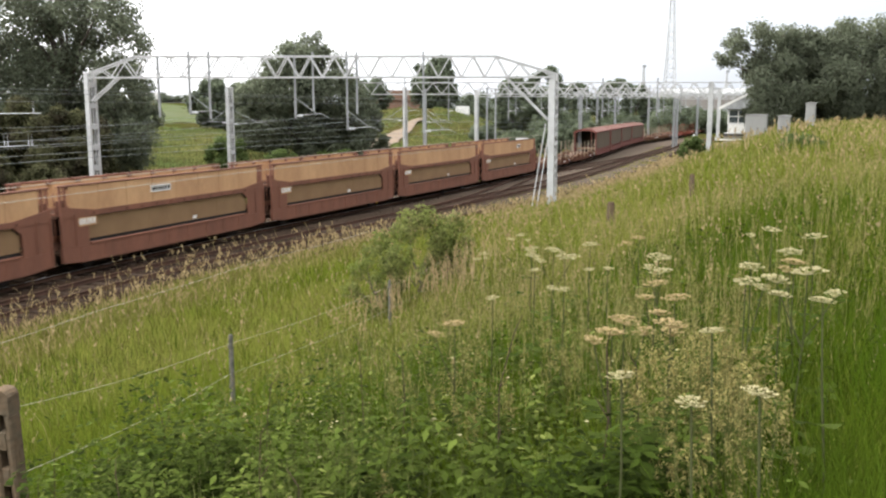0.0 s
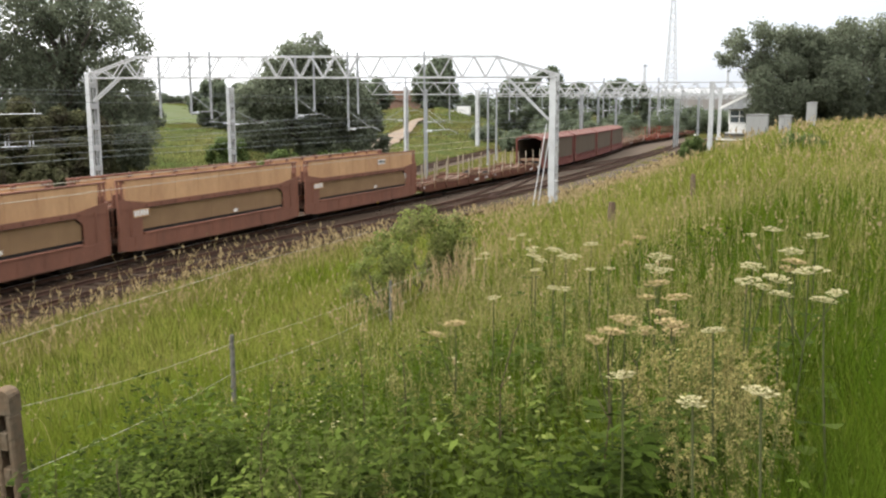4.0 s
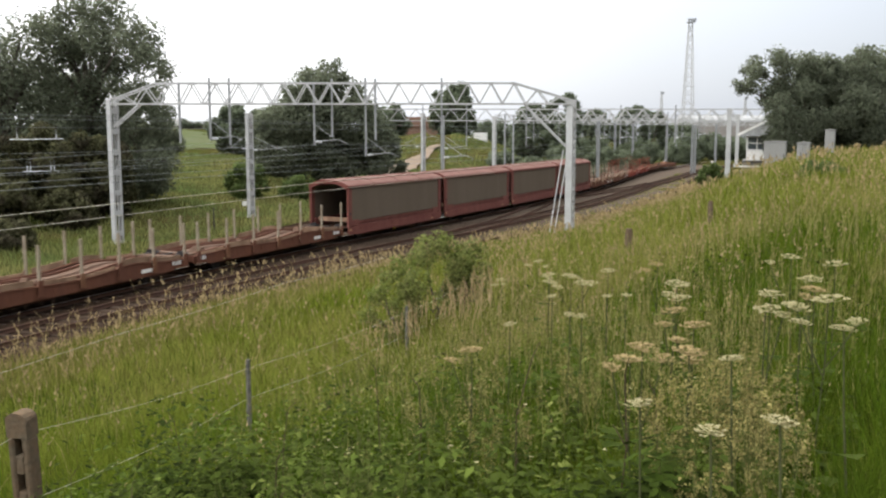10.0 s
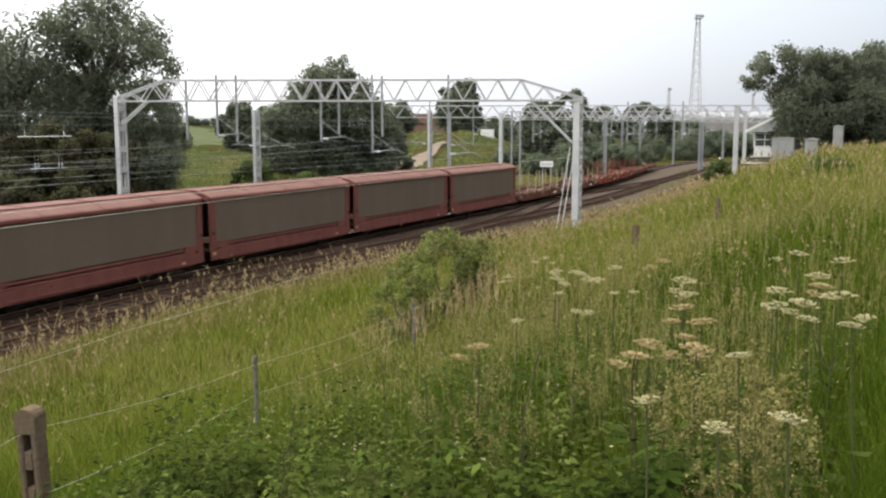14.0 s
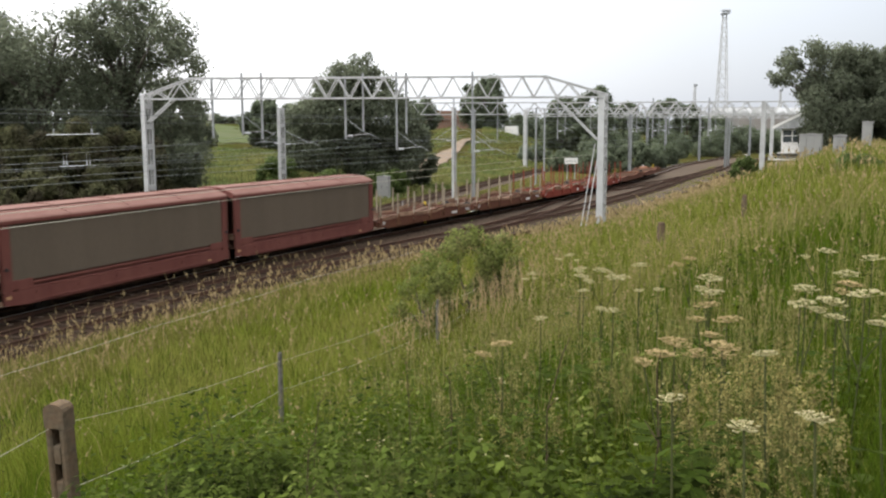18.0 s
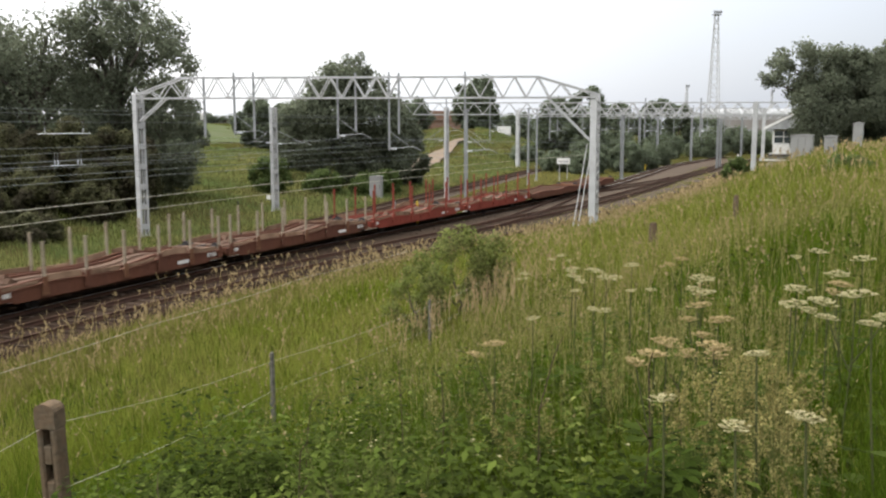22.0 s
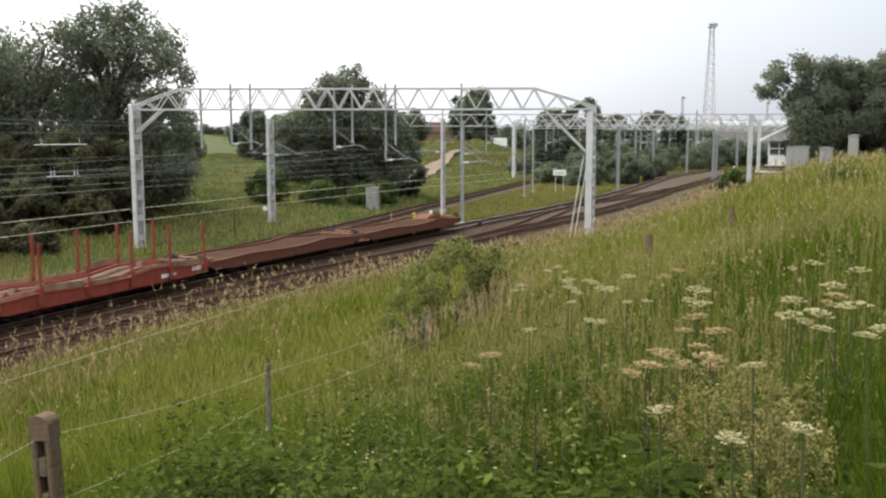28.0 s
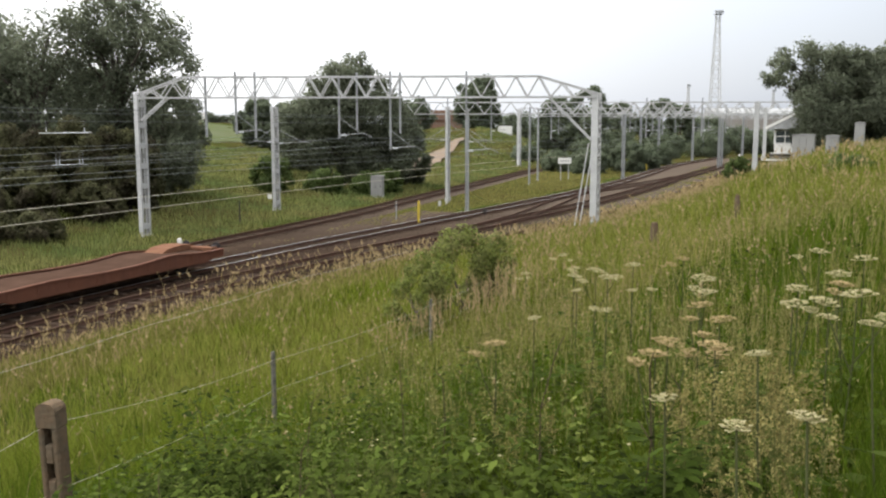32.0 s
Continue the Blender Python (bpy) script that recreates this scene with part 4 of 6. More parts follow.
bush(36.5, 79, 4.6, 3.0, 7000, 0.19, "dense dark bushes under the tree", M_LEAF, 96)
bush(32.6, 106, 2.9, 2.0, 5200, 0.12, "small green bush at the edge of the bank", M_LEAF2, 97)
bush(12.2, 28.5, 0.8, 0.9, 2600, 0.06, "low bramble bush on the grassy bank", M_LEAF2, 98)
bush(0.0, 17.4, 2.15, 0.95, 5200, 0.036, "leafy hawthorn bush growing through the wire fence", M_HAW, 99)
bush(-0.75, 17.0, 1.75, 0.6, 3000, 0.036, "leafy hawthorn bush growing through the wire fence", M_HAW, 100)
bush(0.65, 17.6, 1.75, 0.65, 2600, 0.036, "leafy hawthorn bush growing through the wire fence", M_HAW, 101)


# ---- lineside things ----
def cabinet(x, y, w, d, h, rz, label, doors=2, plinth=0.15, sink=0.1, group="lineside cabinets", finish=None):
    z = float(land(x, y)) - sink
    c = thing("lineside_cabinet", label, "cabinet", pose(x, y, z, 0, 0, rz), group)
    part("body", Geo().box(-w / 2, w / 2, -d / 2, d / 2, plinth, h, 0.03), finish or M_CAB, c)
    part("plinth", Geo().box(-w / 2 - 0.06, w / 2 + 0.06, -d / 2 - 0.06, d / 2 + 0.06, -0.2, plinth, 0.02), M_CONC, c, "concrete plinth")
    part("lid", Geo().prism([(-w / 2 - 0.05, h), (w / 2 + 0.05, h), (w / 2 + 0.05, h + 0.05), (0, h + 0.11), (-w / 2 - 0.05, h + 0.05)], -d / 2 - 0.05, d / 2 + 0.05), M_CAB, c)
    for i in range(doors):
        a, b = -w / 2 + 0.04 + i * (w - 0.08) / doors, -w / 2 + 0.04 + (i + 1) * (w - 0.08) / doors - 0.03
        dr = part("door", Geo().box(a, b, -d / 2 - 0.03, -d / 2 - 0.002, plinth + 0.06, h - 0.06), finish or M_CAB, c)
        part("handle", Geo().box(b - 0.09, b - 0.06, -d / 2 - 0.06, -d / 2 - 0.03, h * 0.45, h * 0.6, 0.005), M_DARK, dr)
    return c


cabinet(26.0, 59.7, 0.62, 0.55, 1.8, -24, "tall pale grey lineside cabinet in long grass", 1, sink=0.0)
cabinet(18.3, 45.0, 0.58, 0.55, 1.1, -24, "pale grey lineside cabinet half sunk in grass", 2)
cabinet(24.6, 65.5, 1.5, 0.8, 2.1, -24, "wide weathered grey lineside cabinet near the hut", 3)
cabinet(23.0, 66.8, 0.8, 0.6, 1.2, -24, "small grey lineside cabinet near the hut", 1)
cabinet(-7.9, 89.0, 1.2, 0.6, 2.1, -15, "grey steel relay cabinet beside the branch line", 2, sink=0.0)
cabinet(9.6, 186.0, 2.7, 2.0, 1.75, -6, "white equipment hut on the grassy mound", 2, sink=0.0, group="", finish=M_WHITE)

# signal hut: white boarded walls, window, shallow pitched roof with wide eaves
hz = 3.2
hut = thing("signal_hut", "small white boarded lineside hut with a pale pitched roof", "hut", pose(28.5, 78.5, hz + 0.4, 0, 0, -20))
part("base", Geo().box(-1.7, 2.6, -1.4, 1.4, -0.6, 0.75, 0.03), M_CAB, hut, "grey base with dark bands")
for z in (0.15, 0.55):
    part("base_rail", Geo().box(-2.1, 1.2, -1.75, -1.45, z, z + 0.12), M_WHITE if z < 0.3 else M_DARK, hut)
part("wall", Geo().box(-1.4, 2.6, -1.2, 1.2, 0.75, 1.55, 0.02), M_WHITE, hut)
part("wall", Geo().box(-1.4, 2.6, 0.9, 1.2, 1.56, 2.8, 0.02), M_WHITE, hut)
for x in (-1.38, 0.25, 1.3, 2.5):
    part("corner_post", Geo().box(x - 0.07, x + 0.07, -1.2, -1.06, 1.552, 2.8, 0.01), M_WHITE, hut)
wn_ = part("window", Geo().box(-1.3, 0.18, -1.17, -1.15, 1.56, 2.76, 0.004), M_GLASS, hut)
for z in (1.58, 2.15, 2.68):
    part("window_bar", Geo().box(-1.3, 0.18, -1.21, -1.172, z, z + 0.07, 0.005), M_WHITE, wn_)
part("window_bar", Geo().box(-0.6, -0.53, -1.21, -1.172, 1.65, 2.68, 0.005), M_WHITE, wn_)
part("window", Geo().box(0.33, 2.42, -1.17, -1.15, 1.56, 2.76, 0.004), M_GLASS, hut)
part("side_wall", Geo().box(-1.4, -1.1, -1.05, 0.9, 1.552, 2.8, 0.01), M_WHITE, hut)
part("roof", Geo().prism([(-2.1, 2.8), (2.9, 2.8), (2.9, 3.0), (0.6, 4.1), (0.2, 4.1), (-2.1, 3.0)], -1.7, 1.6), M_SLATE, hut, "pale grey sheet roof")
part("fascia", Geo().prism([(-2.16, 2.78), (-2.06, 2.78), (0.25, 4.0), (0.55, 4.0), (2.86, 2.78), (2.96, 2.78), (2.96, 2.98), (0.6, 4.16), (0.2, 4.16), (-2.16, 2.98)], -1.78, -1.7), M_WHITE, hut, "white bargeboard")
part("chimney_pipe", Geo().tube((1.6, 0.2, 3.4), (1.6, 0.2, 4.9), 0.09, n=8), M_DARK, hut)

# nameboard, small signals, low posts between the lines
board = thing("nameboard", "white lineside board with faded lettering on two posts", "sign", pose(13.9, 119, float(land(13.9, 119)), 0, 0, -8))
part("board", Geo().box(-0.85, 0.85, -0.03, 0.03, 2.2, 2.95), M_WHITE, board)
for i in range(4):
    part("lettering_bar", Geo().box(-0.62 + i * 0.33, -0.40 + i * 0.33, -0.04, -0.032, 2.45, 2.62, 0.002), M_DULL, board)
for x in (-0.5, 0.5):
    part("post", Geo().tube((x, 0.05, -0.2), (x, 0.05, 2.9), 0.045, n=6), M_GALV, board)


def marker(x, y, h, material, label, r=0.06, cap=None, name="marker_post"):
    g = thing(name, label, "post", pose(x, y, float(land(x, y))))
    part("post", Geo().tube((0, 0, -0.2), (0, 0, h), r, r * 0.9, n=8), material, g)
    if cap:
        part("head", Geo().box(-0.16, 0.16, -0.12, 0.12, h, h + 0.28, 0.03), cap, g)
    return g


marker(-2.8, 64.4, 1.75, M_YELLOW, "yellow marker post between the railway lines", 0.09)
marker(-4.6, 67.5, 1.5, M_DULL, "thin grey marker post beside the rails", 0.05)
marker(-15.4, 63.6, 1.7, M_DARK, "dark thin steel post in the far verge", 0.05)
marker(2.1, 70.6, 0.35, M_DARK, "low dark ground signal beside the rails", 0.08, M_DARK, "ground_signal")
marker(-1.6, 80.0, 0.5, M_CONC, "low grey trackside stump", 0.14)
marker(-1.0, 82.0, 0.5, M_CONC, "low grey trackside stump", 0.14)
marker(30.5, 148, 1.2, M_YELLOW, "yellow marker post beyond the junction", 0.1)
marker(33.0, 155, 1.2, M_WHITE, "white marker post beyond the junction", 0.1)
marker(54.6, 178, 1.3, M_WHITE, "white disc marker beside the far line", 0.09, M_WHITE)


# lattice lighting towers
def tower(x, y, top, base_w, label, zb=2.0):
    t = thing("lighting_tower", label, "tower", pose(x, y, zb))
    h = top - zb
    corners = [(-1, -1), (1, -1), (1, 1), (-1, 1)]
    n = 14

    def at_h(k, c):
        w = base_w / 2 * (1 - 0.72 * k)
        return Vector((c[0] * w, c[1] * w, h * k))
    for c in corners:
        part("leg", Geo().tube(at_h(0, c), at_h(1, c), 0.16, 0.10, n=4), M_GALV, t)
    for i in range(n):
        for j in range(4):
            a, b = corners[j], corners[(j + 1) % 4]
            part("lattice_brace", Geo().tube(at_h(i / n, a), at_h((i + 1) / n, b), 0.085, n=4).tube(at_h((i + 1) / n, a), at_h((i + 1) / n, b), 0.06, n=4), M_GALV, t)
    w = base_w * 0.30
    pf = part("platform", Geo().box(-w, w, -w, w, h, h + 0.25, 0.02), M_DULL, t)
    for i in range(5):
        part("floodlight", Geo().box(-w + i * w * 0.45, -w + i * w * 0.45 + 0.45, -w - 0.15, -w + 0.25, h + 0.4, h + 1.0, 0.04), M_DULL, pf)
    part("railing", Geo().tube((-w, -w, h + 1.2), (w, -w, h + 1.2), 0.06, n=4).tube((-w, w, h + 1.2), (w, w, h + 1.2), 0.06, n=4).tube((-w, -w, h), (-w, -w, h + 1.2), 0.06, n=4).tube((w, -w, h), (w, -w, h + 1.2), 0.06, n=4), M_GALV, pf)


tower(75.0, 270, 38.6, 3.6, "tall grey lattice lighting tower with floodlights")
tower(99.5, 400, 23.5, 2.2, "distant thin lighting tower on the skyline")
tower(143.0, 420, 22.0, 2.0, "distant thin lighting tower on the skyline")

# long depot shed beyond the junction
shed = thing("depot_shed", "long grey-brown clad depot shed with a pale shallow roof", "shed", pose(99, 306, 1.2, 0, 0, -6))
part("wall", Geo().box(-16, 16, -7, 7, -1, 9.0, 0.05), M_CLAD, shed)
part("roof", Geo().prism([(-7.4, 9.0), (7.4, 9.0), (7.4, 9.25), (0, 11.4), (-7.4, 9.25)], -16.5, 16.5, "x"), M_SLATE, shed, "pale sheet roof")
for i in range(15):
    part("cladding_rib", Geo().box(-15.9 + i * 2.2, -15.7 + i * 2.2, -7.12, -7.002, 0, 8.95, 0.02), M_CLAD, shed)
for i in range(4):
    part("loading_door", Geo().box(-13.2 + i * 7.0, -9.4 + i * 7.0, -7.2, -7.125, 0, 4.6, 0.02), M_DULL, shed)


def hedge(x0, x1, y, h, label, seed):
    """A clipped row of bushes along a field's edge."""
    rnd = np.random.RandomState(seed)
    row = thing("hedge", label, "hedge", pose((x0 + x1) / 2, y, float(land((x0 + x1) / 2, y))))
    half, ls = (x1 - x0) / 2, []
    for i in range(int((x1 - x0) * 1.2)):
        u = rnd.uniform(-half, half)
        ls.append((u, rnd.uniform(-0.6, 0.6), float(land((x0 + x1) / 2 + u, y) - land((x0 + x1) / 2, y)) + h * rnd.uniform(0.35, 0.8), h * rnd.uniform(0.3, 0.5)))
    v, f, soft = leaf_cloud(rnd, ls, int((x1 - x0) * 260), 0.2)
    part("foliage", sheet("foliage", v, f, M_LEAF3, smooth=True, normals=soft), None, row)
    part("stems", Geo().box(-half, half, -0.15, 0.15, -0.3, h * 0.4, 0.05), M_BARK, row)


hedge(-84, -36, 208, 1.9, "dark hedge along the far edge of the field", 301)
hedge(-44, -16, 214, 2.4, "taller dark hedge beyond the field", 302)

# far barn and vehicles on the skyline
barn = thing("barn", "brown roofed farm building beyond the railway", "barn", pose(-4, 222, 5.6, 0, 0, 8))
part("wall", Geo().box(-6.5, 6.5, -4, 4, -1, 2.6), M_BARN, barn)
part("roof", Geo().prism([(-7, 2.6), (7, 2.6), (6.2, 4.9), (-6.2, 4.9)], -4.4, 4.4), M_BARN, barn)
for i, (x, y, l) in enumerate(((-60, 214, 7.0), (-51, 216, 4.4))):
    lorry = thing("parked_van", "white vehicle parked on the skyline beyond the field", "van", pose(x, y, float(land(x, y)), 0, 0, 5), "skyline vehicles")
    part("body", Geo().prism([(-l / 2, 0.45), (l / 2, 0.45), (l / 2, 1.3), (l / 2 - 0.9, 2.2), (-l / 2, 2.2)], -1, 1), M_WHITE, lorry)
    part("windscreen", Geo().box(l / 2 - 1.6, l / 2 - 0.95, -1.02, -1.0, 1.4, 2.0, 0.01), M_GLASS, lorry)
    for a in (-l / 2 + 0.9, l / 2 - 0.9):
        part("wheel", Geo().tube((a, -1.03, 0.36), (a, -0.8, 0.36), 0.36, n=14), M_DARK, lorry)


# ---- the train ----
WHEEL_R = 0.42


def wheel_geo():
    g = Geo()
    for s in (-1, 1):
        y = s * 0.75
        g.tube((0, y - 0.065, 0), (0, y + 0.065, 0), WHEEL_R, n=22)
        g.tube((0, y - s * 0.09, 0), (0, y - s * 0.065, 0), WHEEL_R + 0.03, n=22)
        g.tube((0, y + s * 0.05, 0), (0, y + s * 0.10, 0), 0.11, n=12)
        for k in range(6):
            a = k * math.pi / 3
            g.tube((0.12 * math.cos(a), y + s * 0.07, 0.12 * math.sin(a)), (0.33 * math.cos(a), y + s * 0.07, 0.33 * math.sin(a)), 0.025, n=4)
    return g.tube((0, -0.75, 0), (0, 0.75, 0), 0.08, n=10)


WHEEL_MESH = wheel_geo().mesh("wheelset", M_DARK)


def running_gear(w, L, axles):
    """Wheels, axle guards, buffers, brake gear and underframe of a wagon."""
    for a in axles:
        ws = part("wheelset", WHEEL_MESH, None, w, at=pose(a, 0, WHEEL_R))
        ws["spins"] = 1
        for s in (-1, 1):
            part("axle_guard", Geo().prism([(a - 0.45, 0.85), (a + 0.45, 0.85), (a + 0.2, 0.36), (a - 0.2, 0.36)], s * 1.0 - 0.03, s * 1.0 + 0.03), M_DARK, w)
            part("leaf_spring", Geo().prism([(a - 0.6, 0.72), (a, 0.60), (a + 0.6, 0.72), (a + 0.6, 0.77), (a, 0.68), (a - 0.6, 0.77)], s * 1.08 - 0.04, s * 1.08 + 0.04), M_DARK, w)
    part("underframe", Geo().box(-L / 2 + 0.4, L / 2 - 0.4, -0.55, -0.4, 0.5, 0.78).box(-L / 2 + 0.4, L / 2 - 0.4, 0.4, 0.55, 0.5, 0.78), M_DARK, w)
    part("brake_gear", Geo().box(-1.4, -0.4, -1.1, -0.7, 0.32, 0.62).tube((-0.3, -0.9, 0.5), (1.6, -0.9, 0.5), 0.05).box(0.6, 1.2, -1.15, -0.8, 0.35, 0.6), M_DARK, w)
    for e in (-1, 1):
        for s in (-0.87, 0.87):
            b = part("buffer", Geo().tube((e * (L / 2 - 0.45), s, 0.95), (e * (L / 2 - 0.08), s, 0.95), 0.09, n=10), M_DARK, w)
            part("buffer_head", Geo().tube((e * (L / 2 - 0.08), s, 0.95), (e * (L / 2 - 0.02), s, 0.95), 0.22, n=14), M_DARK, b)
        part("coupling_hook", Geo().box(min(e * (L / 2 - 0.4), e * (L / 2 - 0.02)), max(e * (L / 2 - 0.4), e * (L / 2 - 0.02)), -0.06, 0.06, 0.86, 1.0), M_DARK, w)


def bars(w, x, z, y, width, height, n, label="white lettering bars"):
    """Unreadable markings as plain bars."""
    for i in range(n):
        a = x + width * i / n
        part("marking_bar", Geo().box(a, a + width / n * 0.7, y - 0.006, y, z, z + height, 0.001), M_WHITE, w, label if i == 0 else "")


def double_deck(L):
    """A two-deck car carrier: tan upper sides, perforated lower panels in a brown frame."""
    w = thing("car_carrier_wagon", "empty double-deck car carrier wagon, tan upper sides over brown frame", "railway wagon", group="double-deck car carriers")
    W, h = 1.42, L / 2 - 0.35
    for s in (-1, 1):
        y0, y1 = sorted((s * (W - 0.05), s * W))
        yo = s * W
        part("sole_bar", Geo().prism([(-h, 0.50), (-h + 1.2, 0.40), (h - 1.2, 0.40), (h, 0.50), (h, 1.08), (-h, 1.08)], *sorted((s * (W - 0.10), s * (W + 0.02)))), M_BROWN, w)
        part("sole_ledge", Geo().box(-h + 1.6, h - 1.6, *sorted((s * (W - 0.2), s * (W + 0.05))), 1.082, 1.16), M_BROWN, w)
        # perforated panels between frame posts, trapezoid ends
        q = h - 1.55
        for x0, x1 in ((-q, q),):
            part("perforated_panel", Geo().prism([(x0, 1.30), (x1, 1.30), (x1, 1.9), (x1 - 0.40, 2.20), (x0 + 0.06, 2.20), (x0, 2.14)], *sorted((s * (W - 0.14), s * (W - 0.10)))), M_MESH, w, "tan-brown perforated panel")
        # dark backing: the shadow line under the panel, put in as colour
        part("panel_recess", Geo().box(-q - 0.02, q + 0.02, *sorted((s * (W - 0.20), s * (W - 0.142))), 1.165, 2.25), M_DARK, w, "dark backing strip painted as the shadow below the panel")
        k = 9
        for i in range(1, k):
            x = -q + 2 * q * i / k
            part("panel_seam", Geo().box(x - 0.012, x + 0.012, *sorted((s * (W - 0.10), s * (W - 0.094))), 1.305, 2.19, 0.003), M_MESH, w)
        for e in (-1, 1):
            a = e * h
            part("end_post", Geo().prism([(a, 1.082), (e * (q + 0.05), 1.082), (e * (q + 0.05), 1.93 if e > 0 else 2.16), (e * (q - 0.38 if e > 0 else q - 0.02), 2.25), (a, 2.25)], y0, y1), M_BROWN, w)
            for q0 in (0.05, 0.30):
                part("end_stanchion", Geo().box(*sorted((a - e * q0, a - e * (q0 + 0.12))), *sorted((s * (W - 0.12), s * (W - 0.035))), 2.34, 3.5), M_BROWN, w)
            part("end_locker", Geo().box(*sorted((a - e * 0.05, a - e * 0.5)), *sorted((s * (W - 0.30), s * (W - 0.13))), 2.36, 2.95), M_BROWN2, w)
            part("post_rib", Geo().box(*sorted((a, a - e * 0.10)), *sorted((s * W, s * (W + 0.06))), 0.6, 2.45), M_BROWN, w)
            part("post_rib", Geo().box(*sorted((a - e * 0.75, a - e * 0.83)), *sorted((s * W, s * (W + 0.05))), 1.1, 2.4), M_BROWN, w)
        part("deck_rail", Geo().strip([(-h, 2.254), (-h + 1.5, 2.254), (h - 1.5, 2.254), (h, 2.254)], [(-h, 2.74), (-h + 1.9, 2.47), (h - 1.9, 2.47), (h, 2.74)], *sorted((s * (W - 0.03), s * (W + 0.02)))), M_BROWN, w)
        for i in range(8):
            x0, x1 = -h + 0.55 + 2 * (h - 0.55) * i / 8, -h + 0.55 + 2 * (h - 0.55) * (i + 1) / 8 - 0.02
            part("upper_panel", Geo().box(x0, x1, *sorted((s * (W - 0.07), s * (W - 0.035))), 2.30, 3.50, 0.006), M_TAN, w, "weathered tan side panel")
            part("panel_rib", Geo().box(x1 - 0.05, x1 + 0.04, *sorted((s * (W - 0.12), s * (W - 0.072))), 2.30, 3.5, 0.01), M_TAN, w)
        part("top_rail", Geo().box(-h, h, *sorted((s * (W - 0.10), s * (W - 0.01))), 3.502, 3.58, 0.015), M_BROWN, w)
        for i in range(9):
            x = -h + 0.6 + (2 * h - 1.2) * i / 8
            part("rail_bracket", Geo().box(x - 0.13, x + 0.13, *sorted((s * (W - 0.16), s * (W - 0.102))), 3.38, 3.55, 0.01), M_BROWN, w)
    for s in (-1, 1):
        for i in range(10):
            xr = -h + 1.0 + (2 * h - 2.0) * i / 9
            part("sole_gusset", Geo().prism([(xr - 0.06, 0.52), (xr + 0.06, 0.52), (xr + 0.03, 1.07), (xr - 0.03, 1.07)], *sorted((s * (W + 0.021), s * (W + 0.034)))), M_BROWN, w)
        for i in range(14):
            xr = -h + 0.8 + (2 * h - 1.6) * i / 13
            part("rivet_plate", Geo().box(xr - 0.05, xr + 0.05, *sorted((s * (W + 0.021), s * (W + 0.034))), 2.30, 2.40, 0.01), M_BROWN2, w)
    part("lower_deck", Geo().box(-h, h, -W + 0.11, W - 0.11, 0.80, 0.90), M_DECK, w)
    part("upper_deck", Geo().box(-h, h, -W + 0.15, W - 0.15, 2.26, 2.34), M_DECK, w, "worn steel upper deck")
    for s in (-0.8, 0.8):
        part("wheel_guide", Geo().box(-h + 0.2, h - 0.2, s - 0.05, s + 0.05, 2.342, 2.44), M_BROWN, w)
    for e in (-1, 1):
        for s in (-1, 1):
            part("end_ladder", Geo().box(*sorted((e * (h + 0.02), e * (h + 0.06))), s * 1.0 - 0.2, s * 1.0 - 0.16, 1.0, 3.3).box(*sorted((e * (h + 0.02), e * (h + 0.06))), s * 1.0 + 0.16, s * 1.0 + 0.2, 1.0, 3.3), M_BROWN, w)
    part("number_panel", Geo().box(-h + 0.95, -h + 1.95, -W - 0.012, -W - 0.002, 1.86, 2.22, 0.002), M_TAN, w, "pale stencilled number panel")
    bars(w, -h + 1.0, 1.93, -W - 0.016, 0.92, 0.24, 5)
    for x, z in ((1.2, 1.35),):
        part("data_label", Geo().box(x, x + 0.28, -W - 0.030 if z < 1.1 else -W + 0.085, -W - 0.022 if z < 1.1 else -W + 0.098, z, z + 0.16, 0.002), M_WHITE, w)
    running_gear(w, L, (-h + 2.0, h - 2.0))
    return w


